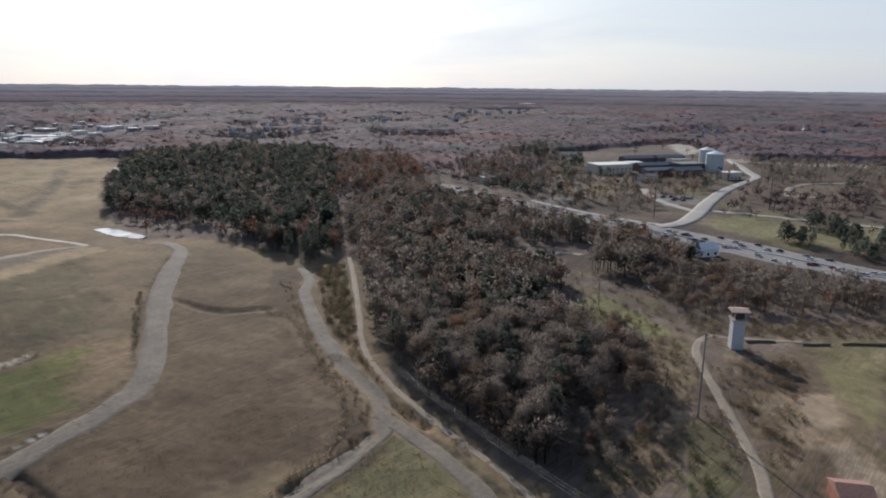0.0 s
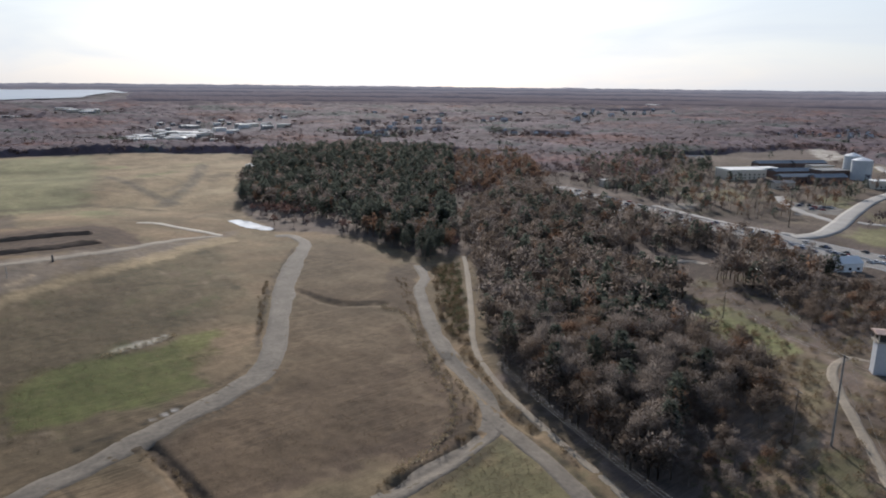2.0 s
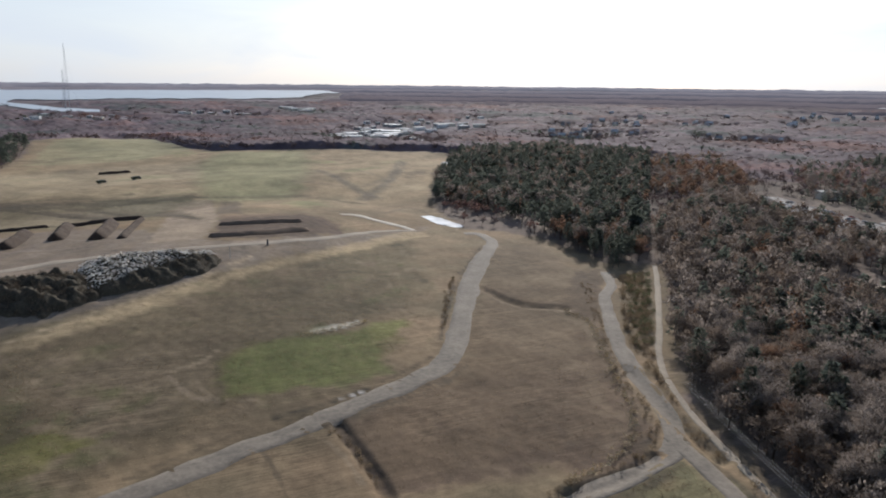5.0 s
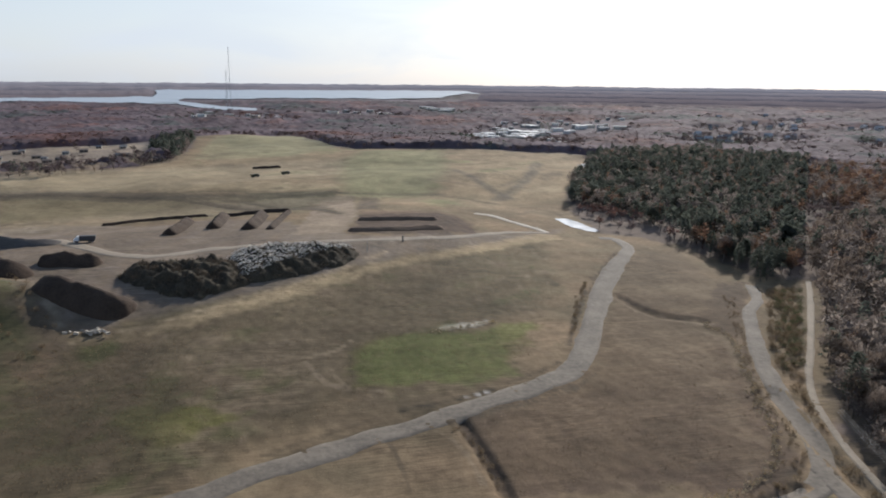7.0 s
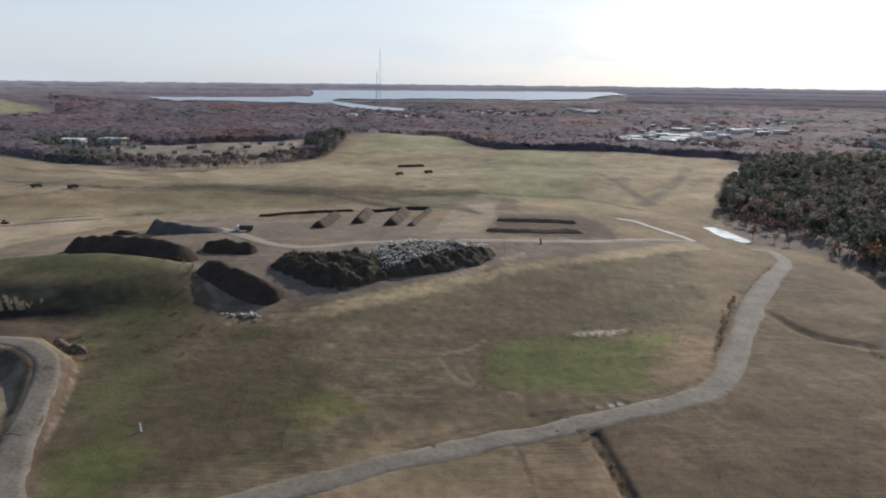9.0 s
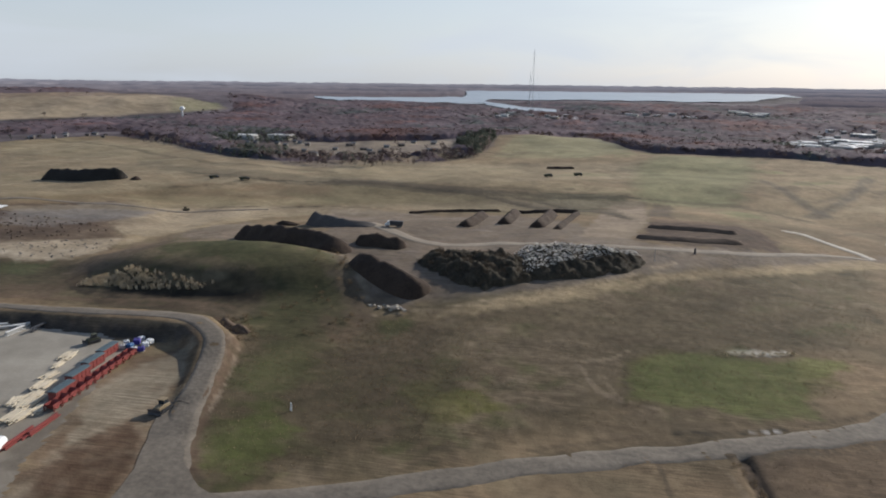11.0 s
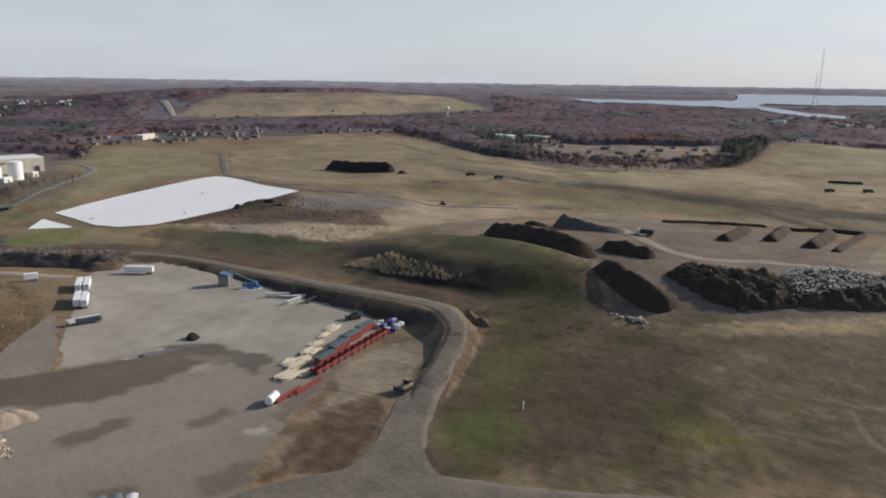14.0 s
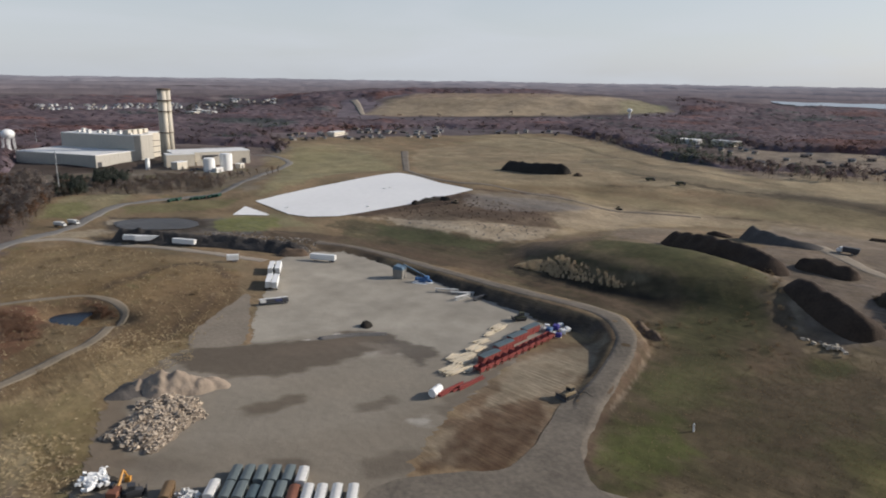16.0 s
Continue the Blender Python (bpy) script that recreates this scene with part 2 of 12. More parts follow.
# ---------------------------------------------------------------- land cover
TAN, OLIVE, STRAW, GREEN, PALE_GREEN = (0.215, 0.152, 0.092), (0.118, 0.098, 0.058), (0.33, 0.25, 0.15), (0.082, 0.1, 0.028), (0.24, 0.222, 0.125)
EARTH, DARK, LITTER, SAND, GRIT = (0.15, 0.102, 0.072), (0.07, 0.055, 0.042), (0.125, 0.096, 0.077), (0.32, 0.25, 0.17), (0.19, 0.152, 0.118)
# the far woods' mauve-grey has distance haze put into the colour
HAZED_WOOD, RUST = (0.108, 0.09, 0.098), (0.19, 0.11, 0.05)

# the open land: everything past it is wooded
OPEN_LAND = ((-181.3, 30.9), (-419.6, 82.7), (-550.0, 131.9), (-635.4, 166.0), (-659.5, 292.3), (-697.7, 386.6), (-860.5, 539.3), (-1016.4, 605.4), (-938.0, 791.8), (-800.5, 1093.4), (-671.6, 1013.6),) + ((-471.1, 839.0), (-318.7, 721.4), (-221.3, 708.3), (-123.5, 843.1), (-125.8, 1011.6), (-136.9, 1163.9), (-30.4, 1405.5), (50.5, 1026.6), (84.1, 935.1),) + ((67.8, 940.6), (212.4, 899.2), (347.8, 842.4), (377.9, 819.4), (357.9, 768.5), (288.2, 679.8), (238.4, 569.8), (212.8, 492.3), (204.4, 428.7), (243.3, 393.9), (246.0, 343.5), (248.2, 321.1), (266.3, 317.1), (276.9, 308.2), (199.4, 209.3),) + ((162.3, 164.5), (145.0, 120.5), (135.8, 96.8), (136.0, 75.8),) + ((60.0, 20.0), (-60.0, -20.0), (-180.0, -40.0))

# outline, colour, soft edge in metres, strength
COVERS = (
    (((-288.3, 796.7), (-81.4, 1004.7), (347.8, 842.4), (328.5, 713.2), (237.4, 569.9), (118.6, 499.5), (41.7, 593.4), (-96.3, 605.3), (-246.8, 676.8),), STRAW, 25, 0.45),
    (((46.5, 592.9), (57.5, 803.5), (92.9, 894.2), (197.5, 900.7), (166.3, 729.2), (119.3, 588.1),), PALE_GREEN, 28, 0.6),
    (((-109.2, 866.7), (-110.0, 1160.3), (12.8, 1250.8), (67.8, 940.6), (-5.4, 865.5),), PALE_GREEN, 10, 0.7),
    (((182.1, 770.0), (261.6, 809.4), (346.9, 769.5), (242.1, 581.7), (166.3, 556.8), (144.4, 609.3),), STRAW, 20, 0.5),
    (((-228.1, 622.4), (-95.6, 600.6), (-14.3, 577.8), (18.7, 496.5), (-107.2, 543.2), (-194.9, 525.0),), (0.2, 0.165, 0.095), 10, 0.8),
    # the terrace's shadow, painted as dark olive
    (((-33.1, 603.6), (4.4, 617.0), (42.7, 606.0), (36.7, 589.9), (12.4, 561.8), (-18.8, 578.8),), (0.085, 0.08, 0.045), 5, 0.9),
    (((-128.0, 660.6), (-56.3, 671.3), (40.5, 644.5), (43.4, 615.2), (-44.0, 633.7), (-107.8, 623.4),), (0.34, 0.265, 0.16), 7, 0.85),
    (((-260.9, 717.8), (-171.8, 755.2), (-52.9, 779.4), (-39.2, 736.5), (-159.5, 698.4), (-244.5, 670.1),), (0.3, 0.235, 0.14), 8, 0.6),
    (((-95.0, 254.0), (-70.9, 287.9), (23.0, 338.6), (155.8, 407.1), (126.3, 297.1), (84.6, 270.4), (54.5, 267.0), (7.6, 244.6), (-42.9, 241.8),), OLIVE, 10, 0.75),
    (((-23.8, 238.5), (8.0, 254.6), (22.3, 247.3), (19.2, 215.6), (35.1, 208.8), (5.3, 195.2), (-18.6, 213.3),), TAN, 6, 0.9),
    (((19.8, 243.0), (34.3, 257.0), (60.9, 253.8), (93.6, 259.6), (82.5, 234.1), (68.4, 216.6), (46.9, 210.6), (21.0, 215.3),), (0.1, 0.1, 0.04), 9, 0.8),
    (((-45.6, 196.5), (-38.2, 208.6), (-26.8, 209.2), (-21.0, 199.2), (-29.2, 187.6), (-39.1, 184.9),), GREEN, 6, 0.7),
    (((-79.3, 263.0), (-67.8, 272.0), (-62.9, 262.8), (-69.9, 247.4),), GREEN, 3, 0.7),
    (((53.7, 257.4), (60.8, 263.5), (78.1, 265.2), (74.5, 260.7), (59.6, 258.2),), (0.42, 0.38, 0.3), 1.2, 0.8),
    (((70.7, 247.1), (102.1, 262.6), (106.9, 243.4), (96.2, 222.9), (80.1, 214.5), (75.1, 224.7),), TAN, 8, 0.8),
    (((48.7, 186.8), (98.4, 198.7), (179.0, 241.4), (133.8, 152.5), (119.3, 135.9), (50.5, 147.5),), EARTH, 10, 0.65),
    (((145.3, 276.5), (166.2, 278.5), (176.8, 241.9), (160.6, 214.6), (133.4, 194.0), (100.2, 202.6), (123.2, 241.9),), (0.18, 0.13, 0.08), 9, 0.8),
    (((197.4, 366.7), (236.3, 382.2), (223.7, 331.7), (204.9, 292.6), (174.1, 258.5), (159.8, 272.1), (148.4, 288.6),), (0.17, 0.125, 0.08), 6, 0.8),
    (((-69.1, 269.0), (-42.7, 285.2), (-4.5, 311.4), (53.0, 349.7), (164.6, 430.8), (174.3, 415.0), (58.2, 344.8), (0.3, 300.6), (-35.3, 277.0), (-66.0, 263.6),), (0.33, 0.25, 0.15), 4, 0.9),
    (((-191.3, 514.6), (-120.7, 515.6), (-12.1, 469.8), (39.5, 388.3), (185.7, 443.0), (170.3, 424.8), (34.3, 339.5), (-9.5, 311.0), (-60.3, 287.8), (-72.5, 275.6), (-96.6, 277.3), (-113.5, 295.0),), GRIT, 4, 0.9),
    (((1.9, 404.4), (27.6, 595.2), (54.0, 596.6), (45.5, 475.3), (30.6, 405.4),), (0.25, 0.195, 0.135), 2.5, 0.95),
    (((46.0, 496.7), (60.9, 593.1), (74.7, 593.8), (63.7, 494.4),), (0.11, 0.085, 0.062), 3, 0.9),
    (((34.5, 404.5), (50.0, 488.4), (106.4, 483.5), (116.9, 442.7), (113.6, 415.9), (83.0, 408.7),), EARTH, 4, 0.85),
    (((-219.5, 262.5), (-245.4, 308.9), (-198.0, 326.2), (-138.5, 344.5), (-90.4, 286.1), (-79.5, 246.1), (-106.7, 231.6), (-137.1, 262.0),), OLIVE, 6, 0.8),
    (((-205.7, 327.0), (-164.2, 356.2), (-103.3, 308.1), (-98.9, 273.1), (-110.8, 230.0), (-130.4, 249.1), (-125.8, 285.5), (-164.3, 302.4),), GREEN, 10, 0.45),
    (((-406.2, 297.7), (-352.2, 307.6), (-255.1, 311.4), (-241.6, 398.2), (-214.1, 306.8), (-228.6, 269.4), (-336.5, 244.3),), OLIVE, 5, 0.8),
    (((-398.0, 314.6), (-398.5, 424.6), (-351.4, 474.7), (-283.0, 435.2), (-263.6, 354.2), (-273.1, 333.9), (-329.0, 320.0),), (0.085, 0.06, 0.045), 4, 0.95),
    (((-395.9, 312.9), (-368.7, 336.1), (-316.6, 344.9), (-275.5, 358.9), (-267.4, 337.2), (-313.1, 317.1), (-370.2, 315.4),), (0.36, 0.285, 0.2), 2.5, 0.85),
    (((-363.1, 414.8), (-347.2, 454.5), (-291.9, 399.6), (-302.1, 370.5),), (0.12, 0.085, 0.062), 5, 0.7),
    (((-385.4, 422.2), (-355.7, 465.7), (-301.5, 463.9), (-291.8, 419.6), (-332.4, 421.3),), (0.15, 0.135, 0.125), 4, 0.85),
    (((-263.6, 354.2), (-307.4, 401.4), (-248.2, 516.1), (-220.5, 499.5), (-245.4, 404.4),), STRAW, 5, 0.7),
    (((-130.9, 213.9), (-112.4, 255.1), (-41.4, 232.5), (-26.8, 204.0), (-58.4, 163.5), (-83.3, 145.5), (-98.9, 151.3),), OLIVE, 15, 0.6),
    (((-97.8, 158.4), (-90.4, 171.9), (-76.8, 166.6), (-83.2, 151.5),), GREEN, 8, 0.5),
    (((-49.3, 187.6), (-43.1, 205.1), (-26.4, 212.4), (-21.0, 199.1), (-30.5, 178.6),), GREEN, 8, 0.4),
    (((-539.9, 129.3), (-629.3, 172.8), (-613.9, 226.7), (-530.7, 174.9),), PALE_GREEN, 4, 0.6),
    (((-444.7, 195.7), (-398.9, 267.1), (-445.9, 269.1), (-469.4, 245.4),), PALE_GREEN, 6, 0.8),
    (((-517.8, 291.7), (-814.7, 510.5), (-764.3, 585.5), (-594.4, 502.5),), PALE_GREEN, 8, 0.7),
    (((-463.5, 92.2), (-437.4, 146.3), (-318.4, 165.7), (-254.2, 121.7), (-218.1, 69.9), (-167.2, 46.8), (-181.3, 30.9),), (0.17, 0.115, 0.06), 8, 0.85),
    (((-239.1, 43.7), (-202.3, 56.6), (-166.3, 47.8), (-181.3, 30.9),), OLIVE, 12, 0.5),
    (((-125.0, 113.2), (-134.7, 162.9), (-124.6, 173.3), (-106.8, 130.8),), (0.145, 0.095, 0.055), 4, 0.85),
    (((-134.5, 152.0), (-149.2, 179.5), (-150.4, 200.1), (-138.7, 226.6), (-126.7, 195.0), (-125.9, 169.2),), (0.24, 0.2, 0.14), 4, 0.8),
    (((-460.6, 140.8), (-401.2, 242.0), (-324.2, 275.1), (-261.7, 262.6), (-282.9, 240.3), (-357.2, 207.7), (-442.2, 141.3),), DARK, 4, 0.85),
    (((-475.5, 149.0), (-490.5, 203.7), (-436.9, 254.5), (-398.9, 223.9), (-440.1, 182.3),), (0.1, 0.105, 0.11), 5, 0.7),
    (((277.1, 161.8), (291.1, 130.9), (273.8, 97.5), (156.0, 53.6), (137.7, 73.6), (183.2, 78.9), (227.1, 102.4),), (0.16, 0.12, 0.075), 8, 0.8),
    (((278.1, 167.2), (294.4, 141.2), (273.7, 107.2), (261.5, 111.6), (265.7, 154.8),), (0.17, 0.16, 0.075), 4, 0.7),
    (((258.3, 76.1), (323.3, 37.3), (190.4, 15.5), (170.4, 37.7),), (0.15, 0.11, 0.07), 6, 0.85),
    (((295.6, 59.9), (331.6, 38.7), (232.5, 22.4), (249.9, 39.7),), (0.15, 0.135, 0.065), 6, 0.7),
    (((237.3, 61.3), (246.7, 49.4), (252.2, 36.8), (220.7, 20.5), (206.4, 18.1), (203.0, 35.3),), (0.3, 0.22, 0.14), 5, 0.75),
    (((269.8, 100.7), (315.4, 36.0), (344.7, 40.8), (286.6, 105.0),), (0.15, 0.115, 0.075), 4, 0.8),
    (((505.7, 190.0), (592.0, 177.3), (595.2, 82.2), (494.3, 65.5), (469.0, 113.4),), (0.17, 0.15, 0.075), 5, 0.8),
    (((863.3, 557.9), (1228.9, 508.4), (909.3, 279.4), (1018.9, 152.7), (722.0, 103.6), (661.5, 199.7), (508.9, 204.3), (560.5, 360.0),), (0.15, 0.115, 0.085), 10, 0.7),
    (((-115.3, 202.9), (-108.2, 269.7), (-77.3, 253.6), (-31.7, 246.2), (2.8, 271.2), (75.1, 329.6), (59.9, 247.8), (13.8, 206.6), (-27.7, 164.9), (-86.1, 139.0), (-98.9, 151.3),), (0.1, 0.08, 0.048), 12, 0.8),
    (((-95.1, 154.9), (-101.4, 176.1), (-93.7, 189.0), (-75.8, 175.0), (-76.0, 151.3), (-84.1, 143.6),), (0.095, 0.098, 0.036), 6, 0.8),
    (((-109.9, 199.8), (-104.2, 231.9), (-82.5, 223.7), (-84.8, 192.9),), (0.085, 0.088, 0.036), 8, 0.6),
    (((-132.5, 268.5), (-120.0, 292.5), (-104.2, 274.0), (-106.0, 244.3),), (0.08, 0.085, 0.035), 8, 0.7),
    (((-31.7, 246.2), (14.8, 270.8), (19.4, 235.1), (-1.6, 200.4), (-21.0, 199.1),), (0.2, 0.155, 0.105), 8, 0.7),
    # shadowed face at the mound's foot, painted dark
    (((-220.3, 267.6), (-195.2, 278.5), (-133.7, 255.5), (-134.4, 246.5), (-163.1, 240.2),), (0.05, 0.043, 0.03), 4, 0.8),
    (((-233.6, 284.2), (-192.0, 283.5), (-144.9, 277.1), (-130.5, 259.9), (-175.0, 267.1),), (0.075, 0.06, 0.04), 5, 0.7),
    (((-385.5, 281.6), (-320.0, 302.2), (-260.9, 308.8), (-243.9, 275.1), (-336.5, 244.3),), (0.085, 0.075, 0.045), 6, 0.7),
    (((-782.2, 180.9), (-757.8, 293.0), (-710.8, 401.0), (-644.9, 390.1), (-552.8, 300.7), (-594.1, 228.6), (-649.4, 169.9),), (0.17, 0.14, 0.105), 8, 0.8),
    (((-508.4, 163.5), (-481.0, 212.0), (-445.9, 237.3), (-418.0, 210.2), (-461.2, 154.6),), (0.08, 0.07, 0.06), 5, 0.8),
    (((-443.5, 87.8), (-414.7, 138.4), (-341.6, 149.6), (-307.5, 113.5), (-339.0, 65.7),), (0.2, 0.14, 0.07), 8, 0.7),
    (((-297.2, 97.4), (-300.5, 156.1), (-260.8, 135.0), (-228.8, 98.5), (-237.8, 78.7),), (0.12, 0.08, 0.045), 8, 0.7),
    (((-256.7, 61.1), (-258.5, 105.2), (-225.2, 103.1), (-218.1, 69.9), (-190.1, 52.7), (-198.7, 42.6),), (0.25, 0.19, 0.1), 7, 0.6),
    (((98.4, 198.7), (133.4, 194.0), (128.0, 159.6), (114.8, 141.2), (64.9, 145.9), (70.5, 177.2),), (0.088, 0.064, 0.044), 14, 0.8),
    # shaded yard side of the haul embankment, painted near black
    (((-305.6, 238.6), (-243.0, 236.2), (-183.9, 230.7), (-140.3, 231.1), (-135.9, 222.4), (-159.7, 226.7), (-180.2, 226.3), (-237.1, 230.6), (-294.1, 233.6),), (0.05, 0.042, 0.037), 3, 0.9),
    (((-1490.7, 1141.1), (-1630.0, 1352.7), (-1488.8, 1471.3), (-1303.9, 1659.9), (-1162.8, 1857.6), (-954.3, 1780.4), (-1112.5, 1514.6),), (0.26, 0.2, 0.135), 40, 0.9),
    (((-1124.8, 1782.9), (-1095.8, 1841.1), (-954.3, 1780.4), (-1024.5, 1669.6),), (0.18, 0.18, 0.09), 30, 0.8),
    (((-1665.8, 1317.3), (-1662.2, 1401.6), (-1611.8, 1403.1), (-1573.6, 1305.9),), (0.1, 0.08, 0.065), 20, 0.8),
    (((-1481.8, 1374.9), (-1195.8, 1574.2), (-1120.0, 1524.6), (-1308.2, 1294.2),), (0.3, 0.24, 0.165), 30, 0.7),
    (((129.6, 131.4), (122.8, 90.5), (94.2, 121.4),), (0.14, 0.14, 0.06), 6, 0.6),
    (((264.3, 290.9), (202.7, 216.1), (166.5, 160.1), (137.8, 94.5), (133.3, 94.9), (145.7, 130.3), (191.9, 226.6), (256.3, 296.6),), (0.15, 0.115, 0.07), 4, 0.8),
)


